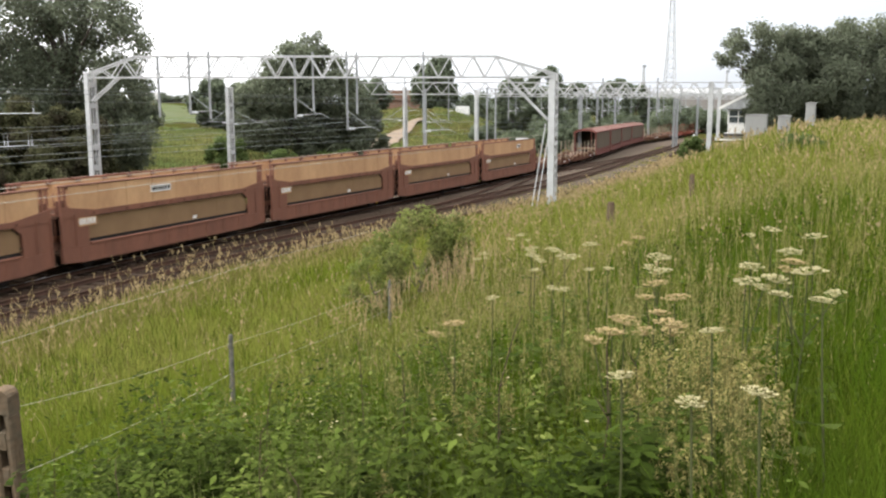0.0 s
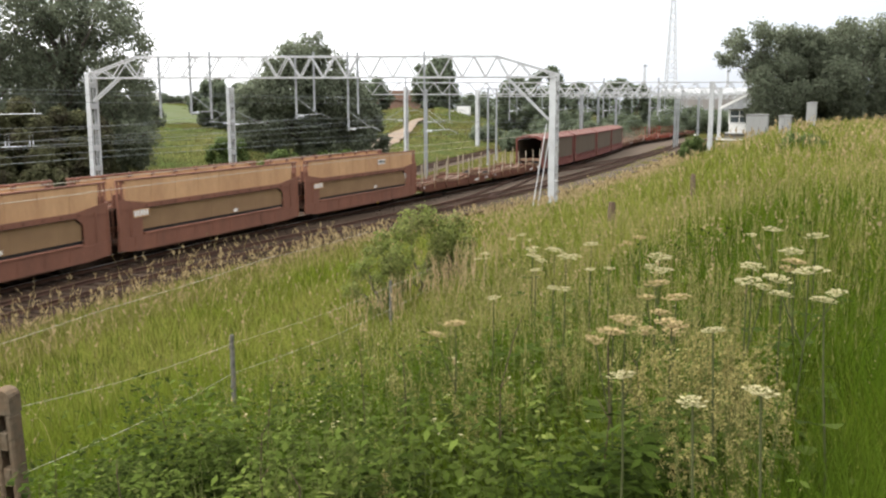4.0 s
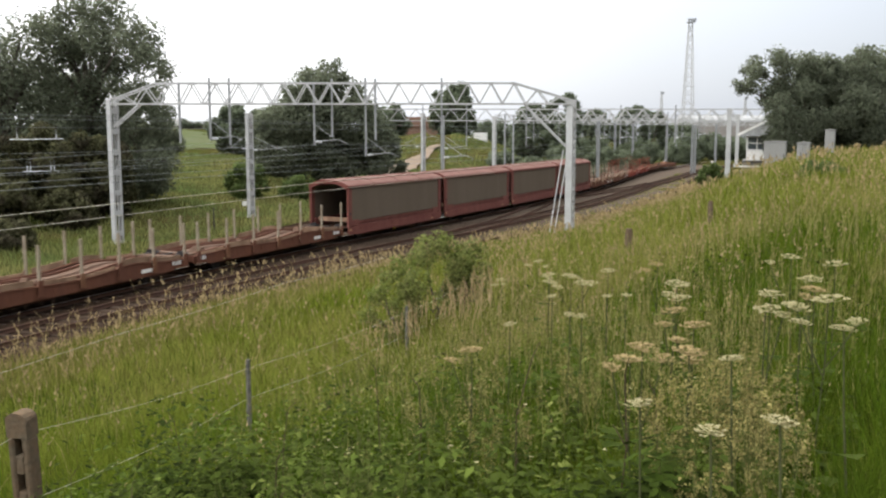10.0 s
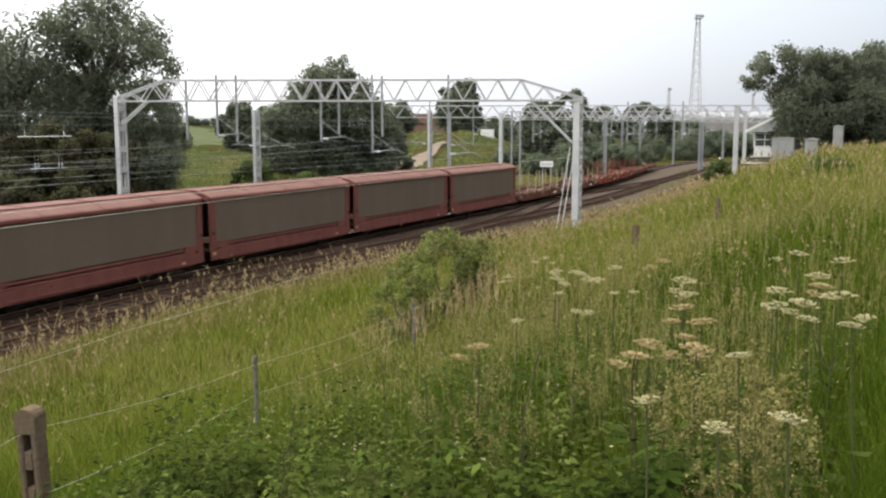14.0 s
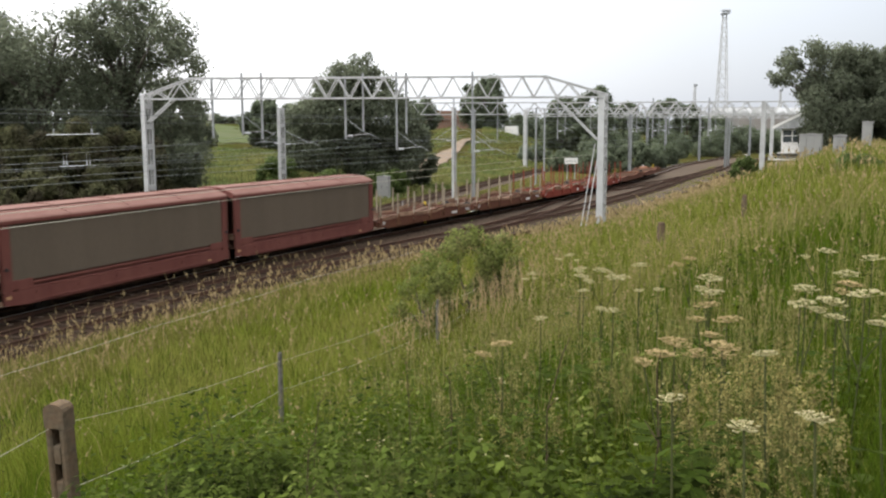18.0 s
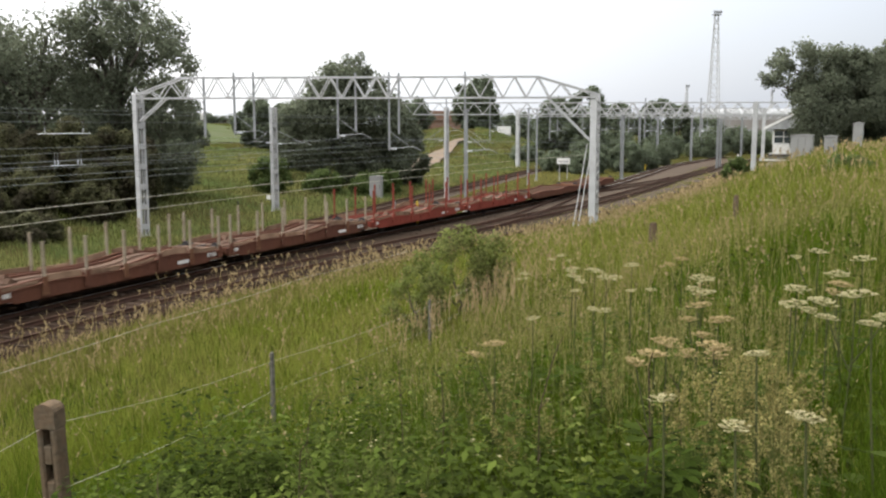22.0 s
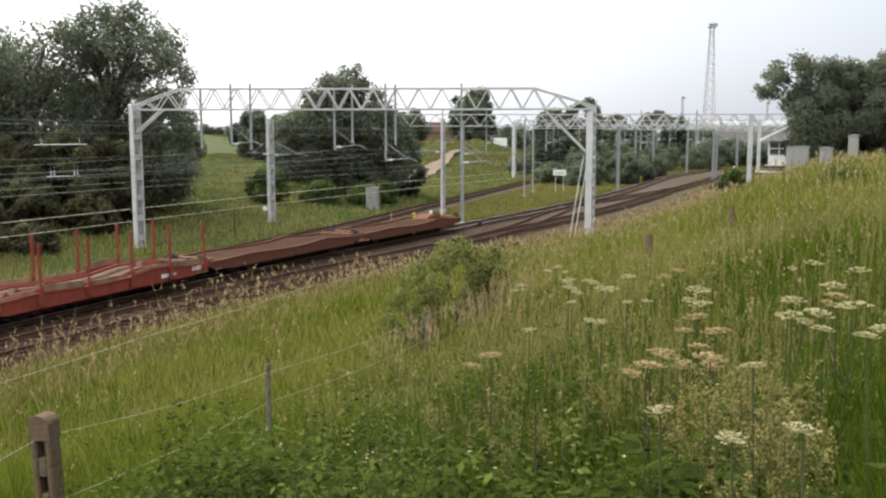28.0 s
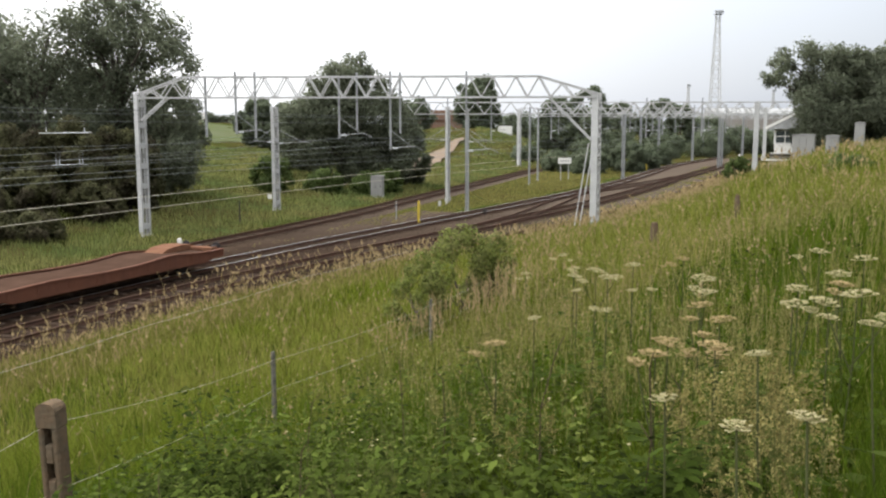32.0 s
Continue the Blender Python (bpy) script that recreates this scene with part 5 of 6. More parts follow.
def covered(L):
    """A covered car carrier with grey curtain sides and an arched roof."""
    w = thing("covered_wagon", "covered car carrier wagon with grey curtain sides and faded red roof", "railway wagon", group="covered car carriers")
    W, h = 1.42, L / 2 - 0.34
    for s in (-1, 1):
        part("sole_bar", Geo().prism([(-h, 0.50), (-h + 1.0, 0.42), (h - 1.0, 0.42), (h, 0.50), (h, 0.95), (-h, 0.95)], *sorted((s * (W - 0.10), s * (W + 0.02)))), M_WINE, w)
        part("side_ledge", Geo().box(-h + 0.3, h - 0.3, *sorted((s * (W - 0.26), s * (W - 0.15))), 0.952, 1.40), M_WINE, w, "recessed lower side below the curtain")
        part("sill_beam", Geo().box(-h + 0.9, h - 0.9, *sorted((s * (W - 0.13), s * (W - 0.05))), 1.10, 1.20), M_WINE, w)
        for e in (-1, 1):
            part("end_box", Geo().box(*sorted((e * (h - 0.32), e * (h - 1.3))), *sorted((s * (W - 0.14), s * (W - 0.02))), 1.022, 1.33), M_WINE, w)
            part("tension_winch", Geo().tube((e * (h - 0.15), s * W, 1.75), (e * (h - 0.15), s * (W + 0.06), 1.75), 0.07, n=10), M_DARK, w)
        part("sole_rib", Geo().box(-h + 1.2, h - 1.2, *sorted((s * (W + 0.021), s * (W + 0.045))), 0.50, 0.56), M_WINE, w)
        for i in range(6):
            xr = -h + 1.4 + (2 * h - 2.8) * i / 5
            part("lashing_ring", Geo().tube((xr, s * (W + 0.021), 0.8), (xr, s * (W + 0.05), 0.8), 0.06, n=8), M_WINE, w)
        part("ledge_rail", Geo().box(-h + 0.6, h - 0.6, *sorted((s * (W - 0.06), s * (W + 0.0))), 0.955, 1.02), M_WINE, w)
        k = 7
        for i in range(k):
            x0, x1 = -h + 0.32 + (2 * h - 0.64) * i / k, -h + 0.32 + (2 * h - 0.64) * (i + 1) / k
            n = 8
            g = Geo()
            vs = []
            for zz in (1.27, 2.3, 3.28):
                for j in range(n + 1):
                    vs.append((x0 + (x1 - x0) * j / n, s * (W - 0.055 + 0.012 * math.sin(math.pi * j / n) - 0.004 * (zz > 2)), zz))
            for zz in (3.28, 1.27):
                for j in range(n + 1):
                    vs.append((x0 + (x1 - x0) * j / n, s * (W - 0.085), zz))
            m = n + 1
            fs = [(r * m + j, r * m + j + 1, (r + 1) * m + j + 1, (r + 1) * m + j) for r in range(4) for j in range(n)]
            fs += [(4 * m + j, 4 * m + j + 1, j + 1, j) for j in range(n)]
            part("curtain_panel", g.add(vs, fs), M_CURTAIN, w, "slack grey curtain")
        for e in (-1, 1):
            part("corner_post", Geo().box(*sorted((e * h, e * (h - 0.40))), *sorted((s * (W - 0.14), s * W)), 0.952, 3.3), M_WINE, w)
        part("cant_rail", Geo().box(-h, h, *sorted((s * (W - 0.12), s * (W + 0.03))), 3.302, 3.44, 0.02), M_WINE, w)
    half = [(W + 0.02, 3.445), (W - 0.04, 3.50), (W - 0.30, 3.61), (0.74, 3.735), (0.70, 3.765), (0.35, 3.785)]
    arc = [(-y, z) for y, z in half] + [(0.0, 3.79)] + half[::-1]
    inner = [(y, z - 0.04) for y, z in reversed(arc)]
    for i in range(4):
        x0, x1 = -h + 2 * h * i / 4, -h + 2 * h * (i + 1) / 4 - 0.015
        part("roof_section", Geo().prism(arc + inner, x0, x1, "x"), M_ROOF, w, "faded dusty red roof sheet", smooth=False)
        if i:
            part("roof_seam", Geo().prism([(y, z + 0.022) for y, z in arc] + [(y, z + 0.002) for y, z in reversed(arc)], x0 - 0.05, x0 + 0.035, "x"), M_ROOF, w)
    for s in (-0.72, 0.72):
        part("roof_strip", Geo().box(-h + 0.2, h - 0.2, s - 0.03, s + 0.03, 3.75, 3.785), M_ROOF, w)
    for e in (-1, 1):
        part("end_hoop", Geo().prism([(y * 0.99, z) for y, z in arc] + [(y * 0.9, z - 0.22) for y, z in reversed(arc)], *sorted((e * (h + 0.002), e * (h + 0.06))), "x"), M_WINE, w)
    part("deck", Geo().box(-h, h, -W + 0.11, W - 0.11, 0.85, 0.94), M_DECK, w)
    part("load_beam", Geo().box(-h + 0.5, -h + 0.8, -1.1, 1.1, 1.2, 1.45), M_BOARD, w, "pale timber cross beam")
    for x, z in ((-h + 0.06, 0.9), (h - 1.6, 0.72)):
        part("data_label", Geo().box(x, x + 0.22, -W - 0.030, -W - 0.022, z - 0.2, z - 0.08, 0.002), M_TAN, w)
    running_gear(w, L, (-h + 2.2, h - 2.2))
    return w


def flat(L, material, label, group, stakes, flip=1, plain=False, stake_mat=None):
    """A single-deck car flat: hump-backed side plates, timber-strewn deck, rows of stakes."""
    w = thing("flat_wagon", label, "railway wagon", group=group)
    W, h = 1.40, L / 2 - 0.25

    def top(x):
        k = x * flip / h
        hump = 0.30 * math.exp(-((k - 0.45) / 0.22) ** 2) + 0.16 * math.exp(-((k + 0.55) / 0.25) ** 2)
        return 0.90 + hump * (0.5 if plain else 0.7)

    xs = [-h + 2 * h * i / 36 for i in range(37)]
    for s in (-1, 1):
        part("side_plate", Geo().strip([(x, 0.42 + (0.12 if abs(x) > h - 1 else 0)) for x in xs], [(x, top(x) - 0.06) for x in xs], *sorted((s * (W - 0.06), s * W))), material, w)
        part("top_flange", Geo().strip([(x, top(x) - 0.055) for x in xs], [(x, top(x)) for x in xs], *sorted((s * (W - 0.16), s * (W + 0.03)))), material, w)
        n = 0 if plain else stakes
        for i in range(n):
            x = -h + 0.25 + (2 * h - 0.5) * i / (n - 1)
            st = part("stake", Geo().box(x - 0.065, x + 0.065, *sorted((s * (W - 0.0), s * (W + 0.07))), 0.62, 2.5 if stake_mat else 2.8, 0.012), stake_mat or material, w)
            part("stake_pocket", Geo().prism([(x - 0.16, 0.55), (x + 0.16, 0.55), (x + 0.10, top(x) + 0.22), (x - 0.10, top(x) + 0.22)], *sorted((s * (W + 0.071), s * (W + 0.11)))), M_RUST if i % 2 and stake_mat else material, st)
        for i in range(n - 1):        # bleached drop boards between the stakes
            x0 = -h + 0.25 + (2 * h - 0.5) * i / (n - 1) + 0.22
            x1 = x0 + (2 * h - 0.5) / (n - 1) - 0.44
            up = 0.19 + 0.07 * math.sin(i * 2.1 + s)
            row = [x0 + (x1 - x0) * j / 4 for j in range(5)]
            part("drop_board", Geo().strip([(x, top(x) + 0.012) for x in row], [(x, top(x) + up) for x in row], *sorted((s * (W - 0.05), s * (W - 0.01)))), M_BOARD, w, "bleached timber side board")
    part("deck", Geo().strip([(x, top(x) - 0.16) for x in xs], [(x, top(x) - 0.09) for x in xs], -W + 0.17, W - 0.17), M_DECK, w, "worn pale deck")
    for s in (-0.72, 0.72) if not plain else ():
        part("wheel_guide", Geo().strip([(x, top(x) - 0.088) for x in xs], [(x, top(x) + 0.03) for x in xs], s - 0.05, s + 0.05), material, w)
        part("deck_plank", Geo().strip([(x, top(x) - 0.085) for x in xs[3:-3]], [(x, top(x) - 0.06) for x in xs[3:-3]], s * 0.55 - 0.22, s * 0.55 + 0.22), M_PLY, w, "bleached timber walkway")
    rn = random.Random(int(L * 100) + stakes)
    for i in range(4 if not plain else 0):
        x, y = rn.uniform(-h + 0.4, h - 0.6), rn.uniform(-0.9, 0.9)
        part("wheel_chock", Geo().prism([(x, top(x) - 0.05), (x + 0.5, top(x + 0.5) - 0.05), (x + 0.15, top(x) + 0.16)], y - 0.15, y + 0.15), M_PLY, w)
    for e in (-1, 1):
        part("headstock", Geo().box(*sorted((e * h, e * (h + 0.06))), -W, W, 0.6, top(e * h) + 0.02), material, w)
        part("end_plate", Geo().box(*sorted((e * (h - 0.5), e * (h - 0.05))), -1.1, 1.1, top(e * h) - 0.08, top(e * h) + 0.08), M_PLY if not plain else M_RUST, w)
    for s in (-1, 1):
        for i in range(9):
            x = -h + 0.9 + (2 * h - 1.8) * i / 8
            part("side_rib", Geo().box(x - 0.03, x + 0.03, *sorted((s * (W + 0.001), s * (W + 0.018))), 0.56, top(x) - 0.07, 0.004), material, w)
        part("rust_streak", Geo().strip([(x, top(x) + 0.002) for x in xs[2:-2]], [(x, top(x) + 0.008) for x in xs[2:-2]], *sorted((s * (W - 0.10), s * (W - 0.06)))), M_BROWN2 if plain else M_RUST, w, "rust-stained strip along the flange")
    if not plain:
        bars(w, -h + 0.3, 0.68, -W - 0.012, 0.55, 0.20, 4)
        bars(w, h - 1.1, 0.66, -W - 0.012, 0.65, 0.22, 4)
        part("data_panel", Geo().box(h - 3.2, h - 2.2, -W - 0.012, -W - 0.004, 0.60, 0.76, 0.002), M_WHITE, w, "white data panel")
    running_gear(w, L, (-h + 2.3, h - 2.3))
    return w


SPEED = 6.70
TRAIN = []          # (wagon, place of its middle along the train)


def couple(ends, make):
    first = None
    for a, b in zip(ends[:-1], ends[1:]):
        if first is None:
            first = ob = make(b - a)
        else:
            ob = copy_thing(first, Matrix.Identity(4))
        TRAIN.append((ob, (a + b) / 2))


couple([-12.9, 2.1, 17.1, 32.1, 47.15, 62.2], double_deck)


def nameplate(w, x, width):
    """A white plate with dark lettering bars on the upper side of a car carrier."""
    plate = part("nameplate", Geo().box(x - width / 2, x + width / 2, -1.42 + 0.012, -1.42 + 0.030, 2.88, 3.18, 0.002), M_WHITE, w, "white plate with unreadable lettering")
    for i in range(6):
        a = x - width / 2 + 0.08 + i * (width - 0.1) / 6
        part("marking_bar", Geo().box(a, a + (width - 0.1) / 8.5, -1.42 + 0.006, -1.42 + 0.011, 2.94, 3.12, 0.001), M_DARK, plate)


nameplate(TRAIN[1][0], -1.1, 1.35)
nameplate(TRAIN[4][0], 2.1, 0.95)
STAKED = "brown flat wagon with upright stakes and a worn deck"
couple([62.2, 76.2, 90.3], lambda L: flat(L, M_BROWN2, STAKED, "staked flat wagons", 7, stake_mat=M_STAKE))
couple([90.3, 103.7, 117.1, 130.45, 143.8], covered)
couple([143.8, 157.3, 170.7], lambda L: flat(L, M_BROWN2, STAKED, "staked flat wagons", 7, stake_mat=M_STAKE))
couple([170.7, 183.7, 196.7], lambda L: flat(L, M_RED, "bright red flat wagon with tall red stakes", "red flat wagons", 6))
couple([196.7, 210.5, 224.3], lambda L: flat(L, M_BROWN2, "plain brown flat wagon with low sides at the train's end", "plain flat wagons", 0, plain=True))
tail = TRAIN[-1][0]
part("folded_flap", Geo().prism([(4.1, 0.84), (6.5, 0.84), (6.4, 1.06), (5.6, 1.12), (4.7, 1.06)], 0.15, 1.2), M_RUST, tail, "rusted end flap, folded down")
part("tail_lamp", Geo().box(6.45, 6.62, 0.95, 1.12, 1.0, 1.28, 0.02).tube((6.63, 1.03, 1.16), (6.66, 1.03, 1.16), 0.055, n=10), M_WHITE, tail, "small pale tail lamp")


def motions():
    """The train rolls by at an even speed; the wheels turn with it."""
    times = [i * 2.0 for i in range(17)]
    spin = [i * 0.08 for i in range(401)]
    for ob, u in TRAIN:
        rows = []
        for t in times:
            x, y, a = on_line(u - SPEED * t)
            rows.append((t, pose(x, y, 0.0, 0, 0, math.degrees(a))))
        walk(ob, rows)
        for c in ob.children:
            if "spins" in c:
                p = c.matrix_basis.translation.copy()
                walk(c, [(t, pose(p.x, p.y, p.z, 0, -math.degrees(SPEED * t / WHEEL_R) % 360, 0)) for t in spin])


# ---- fence and near plants ----
def fence_post(x, y, h, w, material, label, rough=0.0, name="fence_post", group="", lean=0.0):
    z = float(land(x, y))
    rn = random.Random(int(x * 100 + y * 37))
    p = thing(name, label, "fence post", pose(x, y, z, lean, lean * 0.6, rn.uniform(0, 40)), group)
    g = Geo()
    rings, n = (14, 10) if rough > 0.6 else (7, 8)
    vs = []
    for i in range(rings):
        k = i / (rings - 1)
        for j in range(n):
            a = 2 * math.pi * (j + 0.5) / n
            wear = 1 + rough * 0.3 * math.sin(3 * a + 9 * k) * (1 if n > 8 else 0)
            r = w / 2 * wear * (1.15 if n == 4 else 1.08) * (1 + rough * rn.uniform(-0.25, 0.2)) * (0.85 if i == rings - 1 else 1)
            vs.append((r * math.cos(a), r * math.sin(a), -0.3 + (h + 0.3) * k))
    fs = [(i * n + j, i * n + (j + 1) % n, (i + 1) * n + (j + 1) % n, (i + 1) * n + j) for i in range(rings - 1) for j in range(n)]
    fs.append(tuple((rings - 1) * n + j for j in range(n)))
    part("shaft", g.add(vs, fs), material, p)
    for k in (0.88, 0.5):
        part("staple", Geo().box(-w / 2 - 0.008, -w / 2 + 0.006, -0.015, 0.015, h * k, h * (k + 0.02), 0.002), M_OLDSTEEL, p)
    return p


def mortised_post(x, y, h, label):
    """A squared concrete post with a rounded head and open mortises down its face."""
    p = thing("fence_post", label, "fence post", pose(x, y, float(land(x, y)), 1.5, -1.0, -14))
    w, d = 0.078, 0.058
    head = [(w * math.cos(math.pi * k / 8), h - 0.05 + 0.05 * math.sin(math.pi * k / 8)) for k in range(9)]
    part("head", Geo().prism([(w, h - 0.17)] + head + [(-w, h - 0.17)], -d, d), M_POST, p)
    for s in (-1, 1):
        part("side", Geo().box(*sorted((s * w, s * 0.032)), -d, d, -0.3, h - 0.172, 0.012), M_POST, p)
    z = h - 0.172
    for k in range(5):
        part("bridge", Geo().box(-0.031, 0.031, -d + 0.006, d - 0.006, z - 0.25, z - 0.12, 0.008), M_POST, p)
        z -= 0.25
    for k in range(6):
        part("back_wall", Geo().box(-0.031, 0.031, 0.015, 0.045, h - 0.29 - k * 0.25, h - 0.174 - k * 0.25, 0.003), M_POST, p)
    return p


mortised_post(-2.68, 5.85, 1.6, "weathered brown concrete post with mortise slots among nettles")
fence_post(-2.06, 9.85, 1.2, 0.05, M_OLDSTEEL, "slim grey steel fence post in tall grass", 0.1)
fence_post(-0.44, 14.6, 1.1, 0.05, M_OLDSTEEL, "slim grey steel fence post in tall grass", 0.1)
fence_post(0.66, 17.6, 0.85, 0.16, M_POST, "weathered timber fence post beside the hawthorn", 0.5)
fence_post(3.9, 18.0, 0.8, 0.15, M_POST, "short dark timber post on the grassy bank", 0.4)
fence_post(5.85, 19.07, 0.75, 0.11, M_POST, "dark timber post far along the bank", 0.4)


def fence_wire(pts, h, label, r=0.0012):
    """One strand, sagging a little from post to post; h: its height, or one for each post."""
    t = np.linspace(0, len(pts) - 1, 8 * (len(pts) - 1) + 1)
    px, py = (np.interp(t, range(len(pts)), [p[k] for p in pts]) for k in (0, 1))
    pz = np.interp(t, range(len(pts)), [float(land(*p)) + (h[i] if isinstance(h, tuple) else h) for i, p in enumerate(pts)]) - 0.05 * np.sin(np.pi * (t % 1.0))
    ob = new("fence_wire", sheet("fence_wire", *sweep(np.stack([px, py, pz], -1), [(-r, -r), (r, -r), (r, r), (-r, r)]), M_CABLE, smooth=False))
    return tagged(ob, label, "wire", "fence wires")


STRUNG = [(-3.3, 3.4), (-2.75, 5.85), (-2.06, 9.85), (-0.44, 14.6), (0.66, 17.6), (1.8, 25)]
fence_wire(STRUNG, (1.5, 1.46, 1.10, 1.0, 0.8, 0.8), "slack plain fence wire strung between posts")
fence_wire(STRUNG, (1.0, 0.98, 0.76, 0.62, 0.5, 0.5), "slack plain fence wire strung between posts")
foot = [(float(track_x(q)) + 10.5 / 0.92, q) for q in (8.0, 16.0, 24.0, 32.0, 40.0)]
fence_wire(foot, 1.0, "slack fence wire along the foot of the bank", 0.0045)

rn = np.random.RandomState(11)


def scatter(n, r0, r1, power, a0=-31.0, a1=31.0, dmin=6.6):
    """Points on the bank in front of the camera's stand, thinning out with distance."""
    u = rn.rand(n)
    p = 2 - power
    r = (r0 ** p + u * (r1 ** p - r0 ** p)) ** (1 / p)
    a = np.radians(rn.uniform(a0, a1, n))
    x, y = r * np.sin(a), r * np.cos(a)
    edge = np.where((y > 44) & (dmin == 5.6), siding_off(y) + 1.4, dmin)      # the siding stays clear
    ok = side_of(x, y) > edge
    return x[ok], y[ok], r[ok]


def patchy(x, y, s, seed):
    """A smooth 0 to 1 field over the ground."""
    q = np.sin(x * s + seed) * np.sin(y * s * 0.9 + 2 * seed) + 0.6 * np.sin(x * s * 2.3 - y * s * 1.7 + seed * 3) + 0.4 * np.sin(x * s * 4.1 + y * s * 3.3)
    return 1 / (1 + np.exp(-2.2 * q))


def blades(name, x, y, r, hgt, width, lean, material, label, category, head=0.0, headw=0.0):
    """Bent blades of two segments each, with a pointed tip; or stalks with a plume at the head."""
    n = len(x)
    z = land(x, y) - 0.03
    a = rn.uniform(0, 2 * np.pi, n)
    fx, fy = np.cos(a), np.sin(a)
    b = rn.uniform(0, 2 * np.pi, n)
    sx, sy = np.cos(b) * width / 2, np.sin(b) * width / 2
    l = lean * hgt * rn.uniform(0.2, 1.0, n)
    base = np.stack([x, y, z], -1)
    side = np.stack([sx, sy, np.zeros(n)], -1)
    m = base + np.stack([fx * l * 0.3, fy * l * 0.3, hgt * 0.55], -1)
    tip = base + np.stack([fx * l, fy * l, hgt * np.sqrt(np.maximum(0.2, 1 - (0.6 * l / hgt) ** 2))], -1)
    v = np.stack([base - side, base + side, m + side * 0.8, m - side * 0.8, tip], 1)
    quads = np.arange(n)[:, None] * 5
    tri = np.concatenate([quads + np.array([[0, 1, 2]]), quads + np.array([[0, 2, 3]]), quads + np.array([[3, 2, 4]])], 0)
    ob = new(name, sheet(name, v.reshape(-1, 3), tri, material, smooth=False))
    tagged(ob, label, category, kind="stuff")
    if head:
        k = 5
        hv, hf = [], []
        for j in range(k):
            c = m + (tip - m) * (1 - head * (j / k))[..., None] if isinstance(head, np.ndarray) else m + (tip - m) * (1 - head * j / k)
            d = rn.normal(size=(n, 3)) * np.array([1, 1, 0.6])
            d /= np.linalg.norm(d, axis=1)[:, None]
            e = rn.normal(size=(n, 3))
            w = headw * rn.uniform(0.5, 1.3, n)[:, None] * (0.6 + 0.8 * j / k)
            hv.append(np.stack([c, c + d * w + np.array([0, 0, 1.0]) * w * 0.8, c + e * w * 0.35 + np.array([0, 0, 1.4]) * w], 1))
        hv = np.concatenate(hv, 0)
        ob2 = new(name + "_plumes", sheet(name + "_plumes", hv.reshape(-1, 3), np.arange(len(hv) * 3).reshape(-1, 3), M_PLUME, smooth=False))
        tagged(ob2, "pale feathery seed heads above the meadow grass", "grass", kind="stuff")
    return ob


x, y, r = scatter(270000, 1.9, 60, 1.62, -36, 36, dmin=5.6)
hh = (0.24 + 0.34 * rn.rand(len(x))) * (0.75 + 0.5 * patchy(x, y, 0.35, 1.0)) * np.clip(r / 5, 0.75, 1)
d = side_of(x, y)
hh = hh * np.clip(0.45 + (d - 6) / 14, 0.45, 1.0)
drift = patchy(x, y, 0.55, 11.0) > 0.62      # darker drifts of coarse grass
lush = rn.rand(len(x)) < np.clip(1.5 - (r - 3.5) / 6.0 + 0.35 * (x > 1.5) + 0.30 * ((x > 0.3) & (r < 13)) + 0.55 * drift * (r < 28), 0.12, 0.97) * (0.45 + 0.55 * patchy(x, y, 0.9, 7.0))
hh = hh * np.where(lush & (r < 9), 1.35, 1.0) * np.where(lush & drift, 1.2, 1.0)
thin = (r < 9) & (patchy(x, y, 3.7, 9.0) < 0.45) & (rn.rand(len(x)) < 0.85)      # bare dark gaps
lush, bare = lush & ~thin, thin
for name, k, m, label in (("meadow_grass", ~lush & ~bare, M_GRASS, "long yellow-green meadow grass covering the bank"), ("lush_grass", lush, M_LUSH, "lush dark green grass on the upper bank")):
    blades(name, x[k], y[k], r[k], hh[k], np.maximum(0.006, r[k] * 0.0011), 0.55, m, label, "grass")
x, y, r = scatter(170000, 18, 120, 1.3, 0, 31, dmin=5.6)
blades("bank_top_grass", x, y, r, (0.20 + 0.28 * rn.rand(len(x))) * (0.7 + 0.6 * patchy(x, y, 0.5, 3.3)), np.maximum(0.008, r * 0.0008), 0.75, M_GRASS, "long green grass along the top of the bank", "grass")
n = 34000
y = 16 * (115 / 16) ** rn.rand(n)
d = np.where(rn.rand(n) < 0.78, 5.2 + 4.5 * rn.rand(n) ** 0.8, rn.uniform(2.0, 5.4, n))
x = track_x(y) + d / 0.92
k = (d > 5.2) | (rn.rand(n) < 1.2 * patchy(x, y, 0.8, 3.0) - 0.25)
x, y, d = x[k], y[k], d[k]
n = len(x)
low = np.interp(d, [4.8, 5.6], [0.4, 1.0])
x = x + np.interp(y, [35, 45, 61, 75, 110], [0, 0.8, 3.4, 4.6, 4.2]) / 0.92
blades("foot_grass", x, y, np.hypot(x, y), (0.2 + 0.35 * rn.rand(n)) * low * np.interp(y, [30, 60], [1, 0.5]), np.hypot(x, y) * 0.0010, 0.6, M_TUSSOCK, "brownish tussock grass along the foot of the bank", "grass")
n = 60000
y = rn.uniform(42, 140, n)
d = siding_off(y) + rn.uniform(-4.2, 2.0, n)
x = track_x(y) + d / 0.92
k = rn.rand(n) < 1.2 * patchy(x, y, 0.7, 6.0) + 0.1
x, y = x[k], y[k]
blades("siding_weeds", x, y, np.hypot(x, y), 0.06 + 0.2 * rn.rand(len(x)), np.hypot(x, y) * 0.0012, 0.6, M_TUSSOCK, "low brownish weeds growing over the siding", "grass")
n = 16000        # tufts between the running lines
y = rn.uniform(58, 160, n)
d = 1.5 + rn.rand(n) * np.maximum(0.2, near_off(y) - 3.0)
